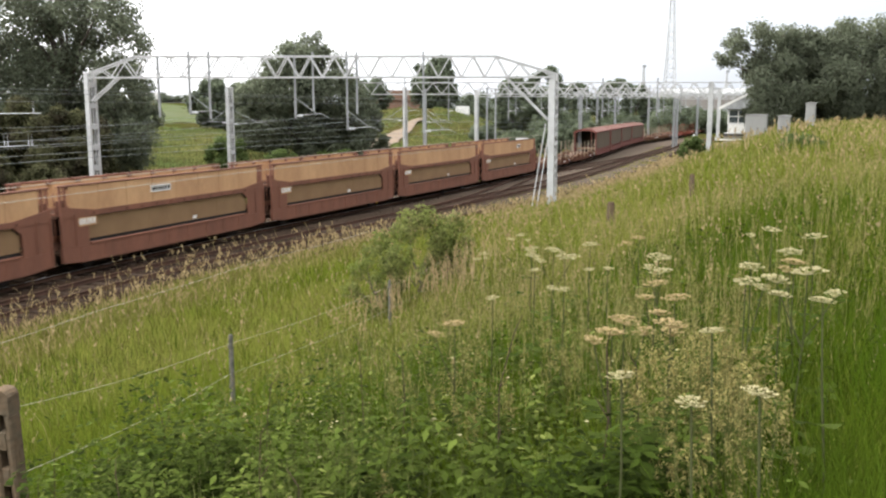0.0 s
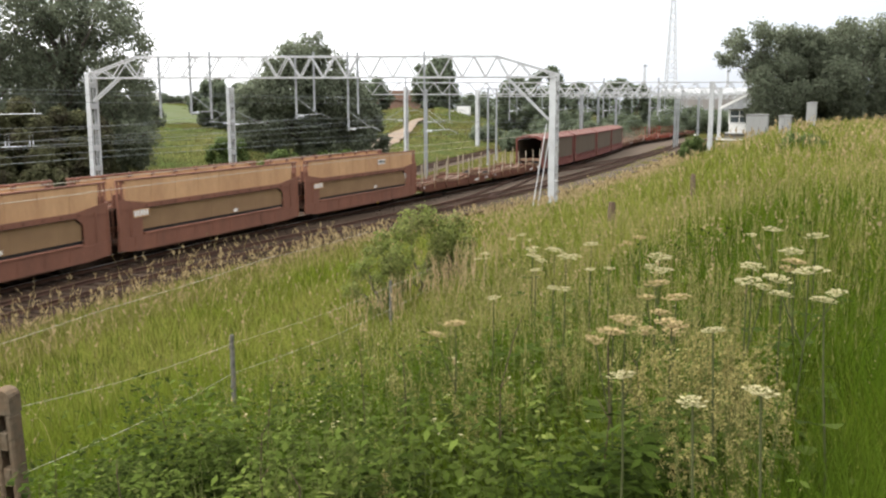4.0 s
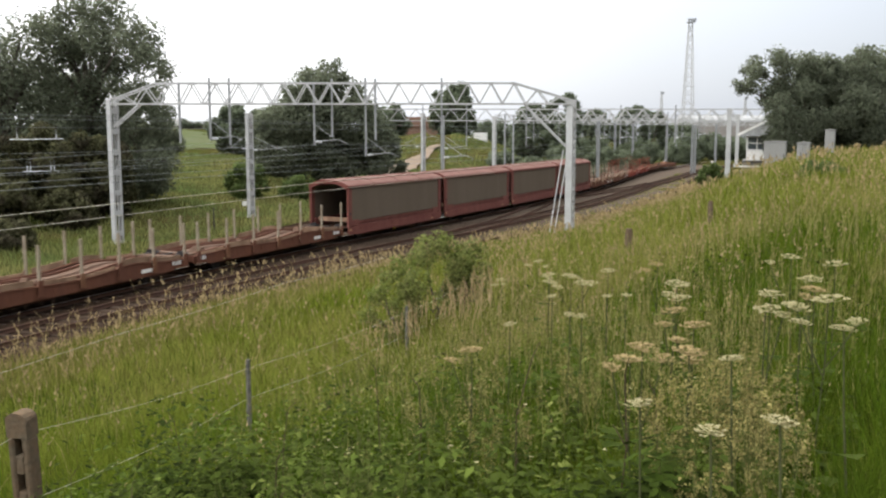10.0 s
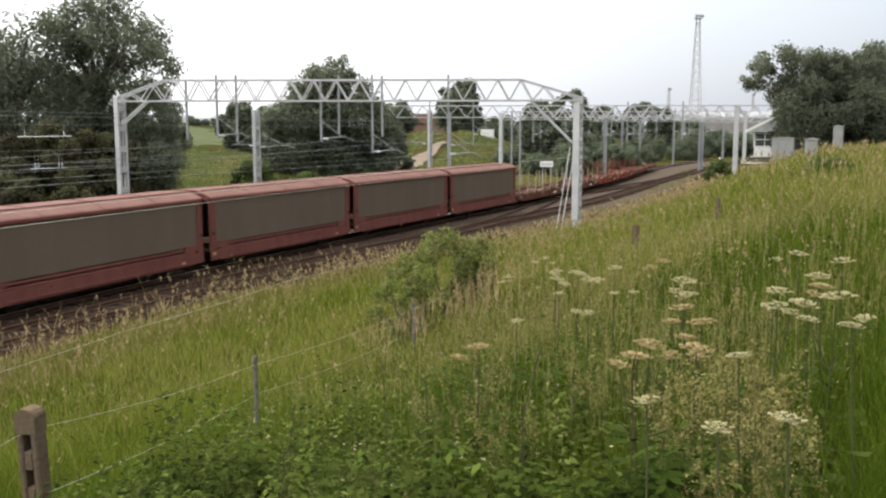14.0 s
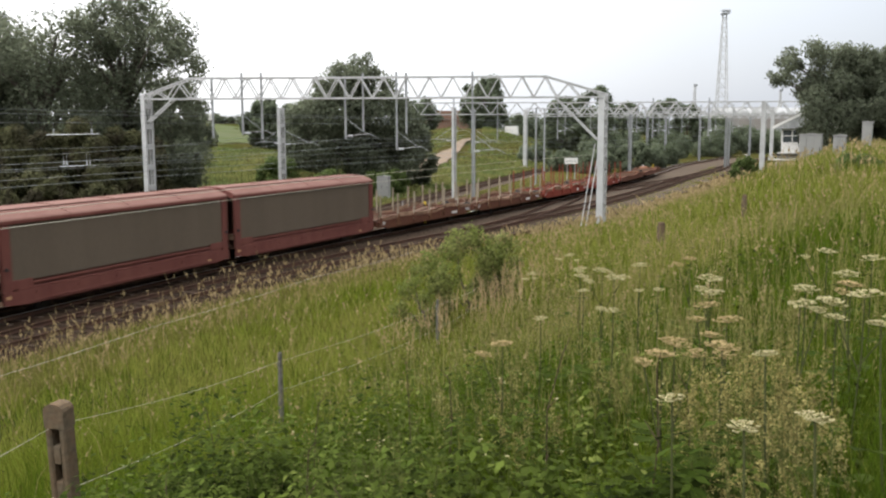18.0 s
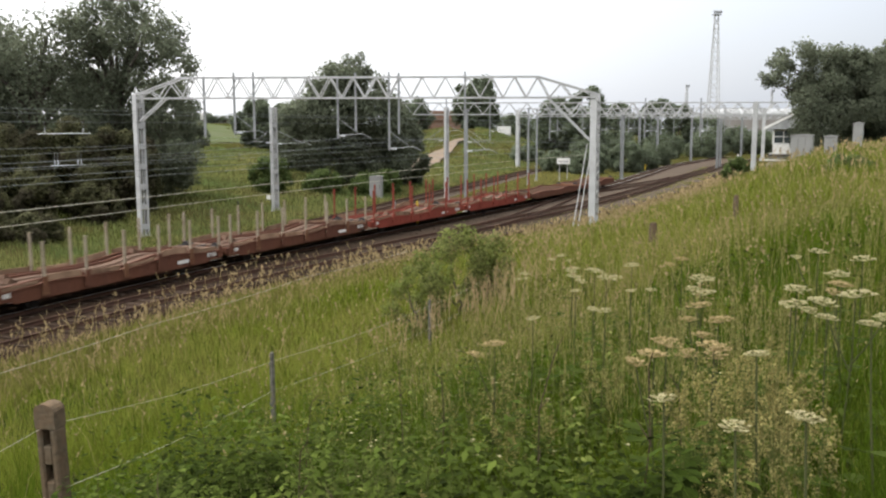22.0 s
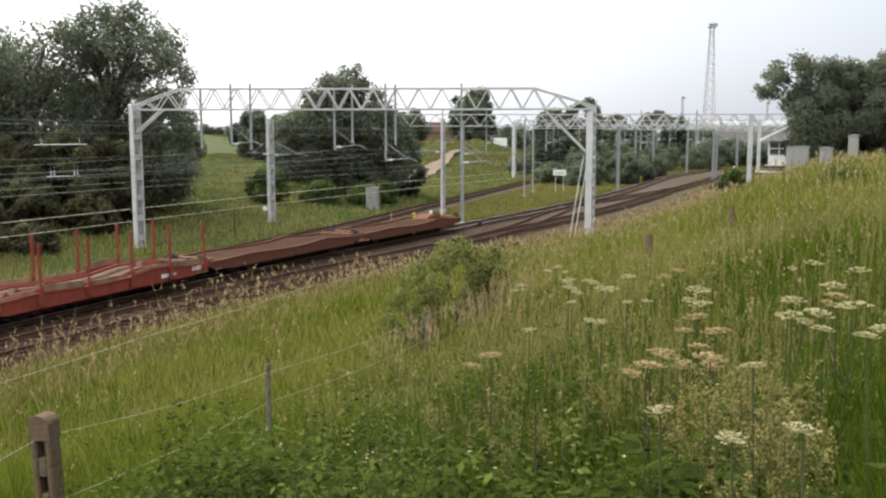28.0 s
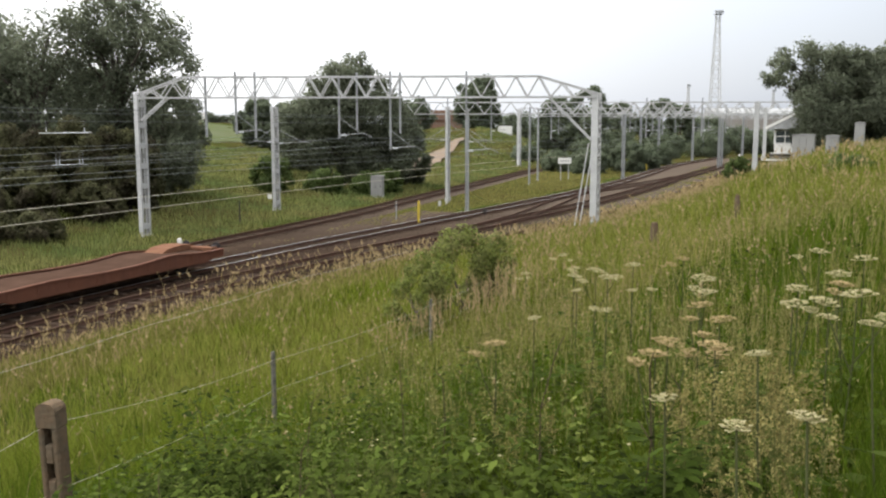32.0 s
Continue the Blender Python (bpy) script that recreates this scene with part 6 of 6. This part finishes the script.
x = track_x(y) + d / 0.92
k = rn.rand(n) < 0.9 * patchy(x, y, 0.45, 2.7) - 0.25
x, y = x[k], y[k]
blades("track_weeds", x, y, np.hypot(x, y), 0.05 + 0.12 * rn.rand(len(x)), np.hypot(x, y) * 0.0010, 0.6, M_TUSSOCK, "low weeds growing in the stone between the tracks", "grass")
# dry seeding grass: thick along the foot of the bank, in drifts over its upper part
n = 4300
y = 16 * (115 / 16) ** rn.rand(n)
d = np.where(rn.rand(n) < 0.65, 6.7 + 1.1 * rn.normal(size=n), rn.uniform(1.6, 6, n))
d = np.where(rn.rand(n) < 0.25, 8.5 + 1.6 * np.abs(rn.normal(size=n)), d)
x = track_x(y) + (d + np.where(d > 5.4, np.interp(y, [35, 45, 61, 75, 110], [0, 0.8, 3.4, 4.6, 4.2]), 0)) / 0.92
k = ((d > 5.4) & (rn.rand(n) < 0.25 + 0.75 * patchy(x, y, 1.1, 5.0))) | ((d > 2.0) & (y < 50) & (rn.rand(n) < 0.6 * patchy(x, y, 0.9, 2.0)))
x, y = x[k], y[k]
x2, y2, r2 = scatter(26000, 7, 70, 1.15, dmin=9)
k = rn.rand(len(x2)) < 0.26 * patchy(x2, y2, 0.3, 4.0) * np.clip((x2 + 2) / 4, 0.55, 1)
x, y = np.concatenate([x, x2[k]]), np.concatenate([y, y2[k]])
r = np.hypot(x, y)
blades("seed_grass", x, y, r, (0.5 + 0.8 * rn.rand(len(x)) ** 1.5) * np.interp(r, [35, 65], [1, 0.6]), np.maximum(0.005, r * 0.0006), 0.6, M_STRAW, "dry straw-coloured seeding grass along the foot of the bank", "grass", head=0.7, headw=np.maximum(0.022, r * 0.0019)[:, None])
x, y, r = scatter(3000, 4.4, 16, 1.4)
keep = rn.rand(len(x)) < (0.10 + 0.8 * patchy(x, y, 0.5, 2.0)) * np.clip((x + 2.5) / 3, 0.15, 1)
x, y, r = x[keep], y[keep], r[keep]
blades("tall_seed_grass", x, y, r, 0.65 + 0.3 * rn.rand(len(x)), np.maximum(0.003, r * 0.0004), 0.4, M_STALK, "tall pale flowering grass among the green", "grass", head=0.6, headw=np.maximum(0.007, r * 0.0013)[:, None])
x, y, r = scatter(26000, 0.6, 14, 1.0, 0, 360, dmin=5.6)
k = np.abs(np.degrees(np.arctan2(x, y))) > 34
x, y, r = x[k], y[k], r[k]
blades("bank_grass", x, y, r, 0.22 + 0.3 * rn.rand(len(x)), 0.012 + 0 * r, 0.55, M_GRASS, "trodden green grass on top of the bank", "grass")
# the far verge and bank, and the strip between the lines
x, y, r = scatter(210000, 36, 215, 0.95, -33, 16, dmin=-1e9)
e = (far_x(y) - x) * 0.95
k = (e > 2.1 + 0.8 * patchy(x, y, 0.5, 3.0)) & ((e < 42) | (x > -20)) & ~((y > 118) & (np.abs(x - np.interp(y, [121, 131, 144, 157, 167, 172], [-7.8, -7.0, -5.4, -2.6, -0.6, 1.2])) < 2.4))
x, y, r = x[k], y[k], r[k]
blades("far_bank_grass", x, y, r, 0.2 + 0.3 * rn.rand(len(x)), r * 0.0010, 0.5, M_FARGRASS, "long green grass on the far bank", "grass")
x, y, r = scatter(170000, 42, 175, 0.9, -22, 24, dmin=-1e9)
k = ((far_x(y) - x) * 0.95 < -2.2) & (side_of(x, y) < -2.5 - 1.0 * patchy(x, y, 0.4, 5.0)) & ((y > 60 + 8 * patchy(x, y, 0.6, 2.0)) | (rn.rand(len(x)) < 0.25 * patchy(x, y, 0.9, 4.0)))
x, y, r = x[k], y[k], r[k]
blades("verge_grass", x, y, r, 0.12 + 0.2 * rn.rand(len(x)), r * 0.0008, 0.5, M_VERGE, "short yellow-green grass between the railway lines", "grass")


def fog_grass(name, x, y, hgt, length, width, material, label):
    """Flowering grass: a thin stalk with a loose spindle of small bracts at its top."""
    n = len(x)
    a = rn.uniform(0, 2 * np.pi, n)
    lean = rn.uniform(0.02, 0.22, n) * hgt
    base = np.stack([x, y, land(x, y)], -1)
    top = base + np.stack([np.cos(a) * lean, np.sin(a) * lean, hgt], -1)
    side = np.stack([-np.sin(a), np.cos(a), 0 * a], -1) * (width * 0.12)[:, None]
    shank = base + (top - base) * 0.6
    tris = [np.stack([shank - side, shank + side, top], 1)]
    axis = (top - base) / np.linalg.norm(top - base, axis=1)[:, None] * length[:, None]
    for j in range(9):
        k = j / 8.0
        w = width * (1.0 - 0.75 * k) * rn.uniform(0.6, 1.3, n)
        c = top - axis * (1 - k) * 0.9
        q = rn.uniform(0, 2 * np.pi, n)
        o = np.stack([np.cos(q), np.sin(q), rn.uniform(0.1, 0.8, n)], -1) * w[:, None]
        t = np.stack([-np.sin(q), np.cos(q), 0 * q], -1) * (w * 0.35)[:, None]
        tris.append(np.stack([c, c + o * 0.6 + t, c + o * 1.1 + axis * 0.16], 1))
        tris.append(np.stack([c, c + o * 0.6 - t, c + o * 1.1 + axis * 0.16], 1))
    v = np.concatenate(tris, 0)
    ob = new(name, sheet(name, v.reshape(-1, 3), np.arange(len(v) * 3).reshape(-1, 3), material, smooth=False))
    return tagged(ob, label, "grass", kind="stuff")


x, y, r = scatter(5200, 4.6, 15, 1.3, -6, 30)
k = rn.rand(len(x)) < (0.12 + 0.88 * patchy(x, y, 1.1, 2.4) ** 1.5) * np.clip((x + 0.5) / 1.2, 0.12, 1) * np.clip(1.25 - np.degrees(np.arctan2(x, y)) / 40, 0.2, 1)
x, y, r = x[k], y[k], r[k]
fog_grass("fog_grass", x, y, 0.55 + 0.38 * rn.rand(len(x)), 0.10 + 0.07 * rn.rand(len(x)), np.maximum(0.012, r * 0.0016), M_FOG, "soft beige flowering grass heads over the meadow")
x, y, r = scatter(13000, 13, 95, 1.3, -12, 31, dmin=9)
k = rn.rand(len(x)) < (0.2 + 0.8 * patchy(x, y, 0.45, 4.2)) * np.clip((x + 1) / 4, 0.25, 1)
x, y, r = x[k], y[k], r[k]
fog_grass("far_fog_grass", x, y, 0.42 + 0.28 * rn.rand(len(x)), 0.12 + r * 0.002, np.maximum(0.016, r * 0.0012), M_FOG, "hazy beige seed heads along the upper bank")
x, y = np.concatenate([rn.normal(0.75, 0.55, 190), rn.normal(-0.4, 0.5, 80)]), np.concatenate([rn.normal(15.8, 1.5, 190), rn.normal(14.8, 1.0, 80)])
fog_grass("tall_fog_grass", x, y, 0.75 + 0.4 * rn.rand(len(x)), 0.16 + 0.08 * rn.rand(len(x)), 0.028 + 0.01 * rn.rand(len(x)), M_PLUME, "tall pale seed heads round the hawthorn bush")
x, y, r = scatter(2600, 3.0, 9, 1.3, -31, 4)
k = rn.rand(len(x)) < 0.55 * patchy(x, y, 1.3, 6.4)
x, y, r = x[k], y[k], r[k]
fog_grass("green_flowering_grass", x, y, 0.5 + 0.4 * rn.rand(len(x)), 0.09 + 0.05 * rn.rand(len(x)), np.maximum(0.010, r * 0.0014), M_STALK, "greenish flowering grass standing over the nettles")


def herb_layer(name, n, r0, r1, a0, a1, hgt, size, material, label, gate=None, tall=0.0):
    """Broad leaves set in tiers on hidden stems."""
    x, y, r = scatter(n, r0, r1, 1.5, a0, a1)
    if gate is not None:
        k = rn.rand(len(x)) < gate(x, y)
        x, y, r = x[k], y[k], r[k]
    vs = []
    tiers = 7
    hs = hgt * rn.uniform(0.6, 1.15, len(x)) * (0.55 + 0.8 * patchy(x, y, 2.1, 5.0)) * (1 + tall * np.clip((-x - 0.6) / 1.2, 0, 1))
    z = land(x, y)
    for t in range(tiers):
        for half in (0, 1):
            a = rn.uniform(0, 2 * np.pi, len(x))
            k = (t + 1.0) / tiers
            c = np.stack([x, y, z + hs * k], -1)
            s = size * rn.uniform(0.5, 1.6, len(x)) * (1.15 - 0.5 * k)
            dr = np.stack([np.cos(a), np.sin(a), rn.uniform(-0.5, 0.25, len(x))], -1)
            sd = np.stack([-np.sin(a), np.cos(a), rn.uniform(-0.3, 0.3, len(x))], -1)
            p0 = c + dr * (s * 0.15)[:, None]
            vs.append(np.stack([p0, p0 + dr * (s * 0.5)[:, None] + sd * (s * 0.32)[:, None], p0 + dr * (s * 1.15)[:, None] + np.array([0, 0, -0.15]) * s[:, None], p0 + dr * (s * 0.5)[:, None] - sd * (s * 0.32)[:, None]], 1))
    v = np.concatenate(vs, 0)
    ob = new(name, sheet(name, v.reshape(-1, 3), np.arange(len(v) * 4).reshape(-1, 4), material, smooth=False))
    return tagged(ob, label, "weeds", kind="stuff")


herb_layer("nettle_patch", 19000, 1.9, 8.0, -36, 20, 0.60, 0.060, M_HERB, "dense dark green nettles and brambles in front of the fence", lambda x, y: np.clip(1.6 * patchy(x, y, 1.7, 3.0) - 0.12 + 0.4 * (x < -0.9), 0.05, 1) * (patchy(x, y, 3.9, 9.0) > 0.42) * np.clip((7.1 - np.hypot(x, y) + 0.2 * (x < -0.3)) / 2.5 + 0.35 * patchy(x, y, 0.7, 8.0), 0, 1), tall=0.5)
herb_layer("post_nettles", 5200, 3.2, 7.6, -38, -12, 0.62, 0.058, M_HERB, "nettles and brambles crowding round the concrete post", lambda x, y: np.clip(1.5 - np.hypot(x + 2.2, y - 5.1) / 1.5, 0, 1) * (0.4 + 0.6 * patchy(x, y, 2.3, 4.0)))
herb_layer("bramble_sprays", 1600, 3.7, 7.4, -34, 16, 0.66, 0.046, M_BRAMBLE, "pale green bramble sprays standing out of the nettles", lambda x, y: 1.5 * patchy(x, y, 2.6, 1.0) - 0.35)
herb_layer("meadow_weeds", 3600, 2.2, 16.0, -10, 28, 0.45, 0.06, M_HERB, "leafy green weeds among the meadow grass", lambda x, y: patchy(x, y, 0.45, 6.0) * 0.8)


# umbels: each plant a thing, with stalk, rays and flower heads
def umbel_plant(h, heads, spread, material, size, seed=1, dead=False):
    rnd = random.Random(seed)
    p = thing("hogweed", "dried brown umbel plant going to seed" if dead else "tall hogweed with flat cream flower heads", "wild flower", group="faded umbel plants" if dead else "flowering umbel plants")
    top = Vector((rnd.uniform(-0.03, 0.03), rnd.uniform(-0.03, 0.03), h * 0.72))
    part("stem", Geo().tube((0, 0, -0.05), top * 0.55 + Vector((0.015, 0.01, 0)), 0.005, 0.0045, 6, False).tube(top * 0.55 + Vector((0.015, 0.01, 0)), top, 0.0045, 0.0035, 6, False), M_STEM, p)
    for i in range(3):
        a, z = i * 2.3 + rnd.random(), h * (0.25 + 0.16 * i)
        d, q = Vector((math.cos(a), math.sin(a), 0.3)), Vector((-math.sin(a), math.cos(a), 0))
        g = Geo()
        for k in (-1, 0, 1):
            c = Vector((0, 0, z)) + d * 0.10 + q * 0.05 * k
            e = (d + q * 0.7 * k) * 0.10
            w = Vector((-e.y, e.x, 0)) * 0.4
            g.add([c, c + e * 0.5 + w, c + e - Vector((0, 0, 0.02)), c + e * 0.5 - w], [(0, 1, 2, 3)])
        g.tube((0, 0, z), Vector((0, 0, z)) + d * 0.11, 0.003, 0.002, 4, False)
        part("leaf", g, M_HERB, p)
    for i in range(heads):
        a = i * 2.4 + rnd.uniform(-0.4, 0.4)
        r = spread * (0.0 if i == 0 else rnd.uniform(0.7, 1.2))
        c = top + Vector((r * math.cos(a), r * math.sin(a), h * (0.28 if i == 0 else rnd.uniform(0.14, 0.27))))
        fork = top - Vector((0, 0, h * 0.12 * rnd.random()))
        foot = c - Vector((0, 0, size * 0.42))
        stem = Geo().tube(fork, fork.lerp(foot, 0.6) + Vector((0, 0, -0.015)), 0.004, 0.0035, 5, False).tube(fork.lerp(foot, 0.6) + Vector((0, 0, -0.015)), foot, 0.0035, 0.003, 5, False)
        fr = size * (1.0 if i == 0 else rnd.uniform(0.55, 0.9))
        tip = Vector((rnd.uniform(-0.18, 0.18), rnd.uniform(-0.18, 0.18), 1)).normalized()
        g = Geo()
        for k in range(17):
            b, q = k * 2.4 + rnd.uniform(-0.3, 0.3), fr * math.sqrt((k + 0.4) / 17) * rnd.uniform(0.85, 1.12)
            f = c + Vector((q * math.cos(b), q * math.sin(b), -tip.x * q * math.cos(b) - tip.y * q * math.sin(b) - 0.25 * q * q / fr + rnd.uniform(-0.05, 0.05) * fr))
            g.tube(foot, f - Vector((0, 0, 0.004)), 0.0012, n=3, cap=False)
            for j in range(8):
                u, v = rnd.uniform(0, 6.28), fr * 0.17 * math.sqrt(rnd.random())
                o = f + Vector((v * math.cos(u), v * math.sin(u), rnd.uniform(-0.03, 0.05) * fr))
                z = fr * rnd.uniform(0.055, 0.095)
                tw = rnd.uniform(0, 1.6)
                rim = [o + Vector((z * math.cos(tw + 1.571 * n), z * math.sin(tw + 1.571 * n), rnd.uniform(-0.2, 0.2) * z)) for n in range(4)]
                g.add([o + Vector((0, 0, z * 0.55)), o - Vector((0, 0, z * 0.5))] + rim, [(0, 2 + n, 2 + (n + 1) % 4) for n in range(4)] + [(1, 2 + (n + 1) % 4, 2 + n) for n in range(4)])
        part("flower_head", g, material, part("branch", stem, M_STEM, p))
    return p


# the first of each kind is the pattern, the rest are copies of it: place, kind, size
KINDS = [(1.07, 3, 0.16, M_UMBEL, 0.085), (1.05, 1, 0.1, M_UMBEL, 0.07), (1.06, 2, 0.13, M_UMBEL, 0.068), (1.05, 2, 0.12, M_FADED, 0.07), (1.05, 1, 0.05, M_UMBEL, 0.042)]
BLOOM = [(2.55, 6.34, 2), (2.56, 5.66, 1), (2.23, 5.18, 1), (1.89, 4.90, 1), (1.82, 4.18, 0), (1.57, 4.23, 2), (1.47, 3.60, 4), (1.66, 6.04, 0), (1.52, 7.87, 1), (1.25, 7.97, 0), (1.24, 7.22, 1), (1.42, 11.08, 0), (1.12, 8.62, 1),
         (1.66, 14.42, 0), (1.05, 14.04, 0), (1.29, 6.03, 4), (1.19, 6.11, 4), (0.89, 6.60, 4), (0.49, 5.54, 4), (0.90, 5.38, 4), (0.84, 5.55, 4), (0.92, 3.79, 3), (1.02, 3.44, 3), (0.82, 3.65, 3), (1.01, 2.84, 4), (1.23, 4.30, 3),
         (0.64, 2.55, 4), (0.68, 2.02, 4), (0.80, 1.93, 4), (1.40, 2.94, 4), (2.05, 4.75, 3), (1.9, 7.6, 3), (0.2, 5.0, 3), (1.32, 5.0, 3)]
made = {}
for i, (x, y, k) in enumerate(BLOOM):
    m = pose(x, y, float(land(x, y)) - 0.02, -7 if y < 3 else 0, 0, 0) @ pose(0, 0, 0, 0, 0, i * 47 % 360)
    if k not in made:
        made[k] = umbel_plant(*KINDS[k], seed=k + 1, dead=k == 3)
        made[k].matrix_basis = m
    else:
        copy_thing(made[k], m)


def dry_stem(h, seed):
    """A thin dark dead stalk with a few short twigs."""
    rnd = random.Random(seed)
    p = thing("dry_stalk", "thin dark dead plant stalk standing in the nettles", "weed", group="dead stalks")
    pts = [Vector((0.008 * k * rnd.uniform(-1, 1), 0.008 * k * rnd.uniform(-1, 1), h * k / 4)) for k in range(5)]
    part("stem", Geo().path(pts, 0.003, 5), M_DEAD, p)
    for k in (2, 3, 4):
        a = rnd.uniform(0, 6.28)
        e = pts[k] + Vector((math.cos(a) * 0.06, math.sin(a) * 0.06, 0.07))
        part("twig", Geo().tube(pts[k], e, 0.003, 0.0015, 4, False), M_DEAD, p)
    return p


stalks = {}
for i, (x, y) in enumerate(((-1.55, 4.6), (-2.25, 5.4), (-1.2, 4.1), (-0.75, 4.3), (-1.8, 6.2), (-0.5, 3.6), (-0.1, 4.9), (0.35, 4.1), (-2.9, 6.6), (-1.0, 5.6), (0.62, 3.1), (1.0, 3.9), (-0.35, 5.9))):
    m = pose(x, y, float(land(x, y)) - 0.03, i * 37 % 9 - 4, i * 53 % 9 - 4, i * 71 % 360)
    if i % 3 not in stalks:
        stalks[i % 3] = dry_stem((0.95, 1.1, 0.8)[i % 3], i)
        stalks[i % 3].matrix_basis = m
    else:
        copy_thing(stalks[i % 3], m)


def panicle_clump(x, y, h, r, stalks, seed, label):
    """A clump of creamy flowering stalks, each with a loose panicle of soft tufts."""
    rnd = random.Random(seed)
    c = thing("flowering_grass_clump", label, "wild grass", pose(x, y, float(land(x, y)) - 0.02), "flowering clumps")
    for i in range(stalks):
        a, q = rnd.uniform(0, 6.28), r * math.sqrt(rnd.random())
        top = Vector((q * math.cos(a), q * math.sin(a), h * rnd.uniform(0.72, 1.05)))
        st = part("stalk", Geo().tube((top.x * 0.4, top.y * 0.4, 0), top, 0.003, 0.0015, 4, False), M_STALK, c)
        g = Geo()
        for b in range(7):
            t = b / 6
            mid = top + Vector((rnd.gauss(0, 0.026 * (1.2 - t)), rnd.gauss(0, 0.026 * (1.2 - t)), -0.13 + 0.14 * t))
            w = rnd.uniform(0.011, 0.021) * (1.25 - 0.5 * t)
            for k in range(11):
                p = mid + Vector((rnd.gauss(0, w * 0.6), rnd.gauss(0, w * 0.6), rnd.gauss(0, w * 0.8)))
                z = rnd.uniform(0.0045, 0.0095)
                d = [Vector((rnd.gauss(0, 1), rnd.gauss(0, 1), rnd.gauss(0, 1))).normalized() * z for _ in range(3)]
                g.add([p + d[0], p + d[1], p + d[2], p - (d[0] + d[1]) * 0.5], [(0, 1, 2), (0, 3, 1)])
        tagged(part("panicle", g, M_PANICLE, st), kind="stuff")
    return c


CREAM = "clump of creamy flowering grass among green weeds"
for i, (x, y, h, r, n) in enumerate(((1.06, 3.25, 0.98, 0.22, 30), (1.24, 3.3, 0.95, 0.22, 28), (0.95, 3.55, 0.92, 0.16, 16), (1.12, 2.9, 0.86, 0.16, 20), (0.92, 2.75, 0.75, 0.14, 12), (0.35, 4.6, 0.7, 0.2, 12), (0.9, 5.4, 0.8, 0.25, 14), (1.5, 7.2, 0.8, 0.3, 14), (-0.15, 3.9, 0.6, 0.15, 8), (0.3, 5.4, 0.8, 0.16, 12), (0.45, 7.2, 0.8, 0.3, 12), (2.1, 6.6, 0.8, 0.3, 10), (0.0, 5.6, 0.7, 0.2, 9))):
    panicle_clump(x, y, h, r, n, 200 + i, CREAM)

# tiny white bramble blossoms over the nettles
x, y, r = scatter(260, 2.2, 7.5, 1.2, -31, 18)
k = rn.rand(len(x)) < patchy(x, y, 0.9, 1.3)
x, y, r = x[k], y[k], r[k]
c = np.stack([x, y, land(x, y) + 0.42 + 0.16 * rn.rand(len(x))], -1)
vs = []
for j in range(5):
    a = 2 * np.pi * j / 5
    d0, d1 = np.array([np.cos(a - 0.5), np.sin(a - 0.5), 0.25]) * 0.011, np.array([np.cos(a + 0.5), np.sin(a + 0.5), 0.25]) * 0.011
    vs.append(np.stack([c, c + d0, c + (d0 + d1) * 0.75, c + d1], 1))
v = np.concatenate(vs, 0)
tagged(new("bramble_blossom", sheet("bramble_blossom", v.reshape(-1, 3), np.arange(len(v) * 4).reshape(-1, 4), M_UMBEL, smooth=False)), "tiny white blossoms dotted over brambles", "wild flower", kind="stuff")

motions()
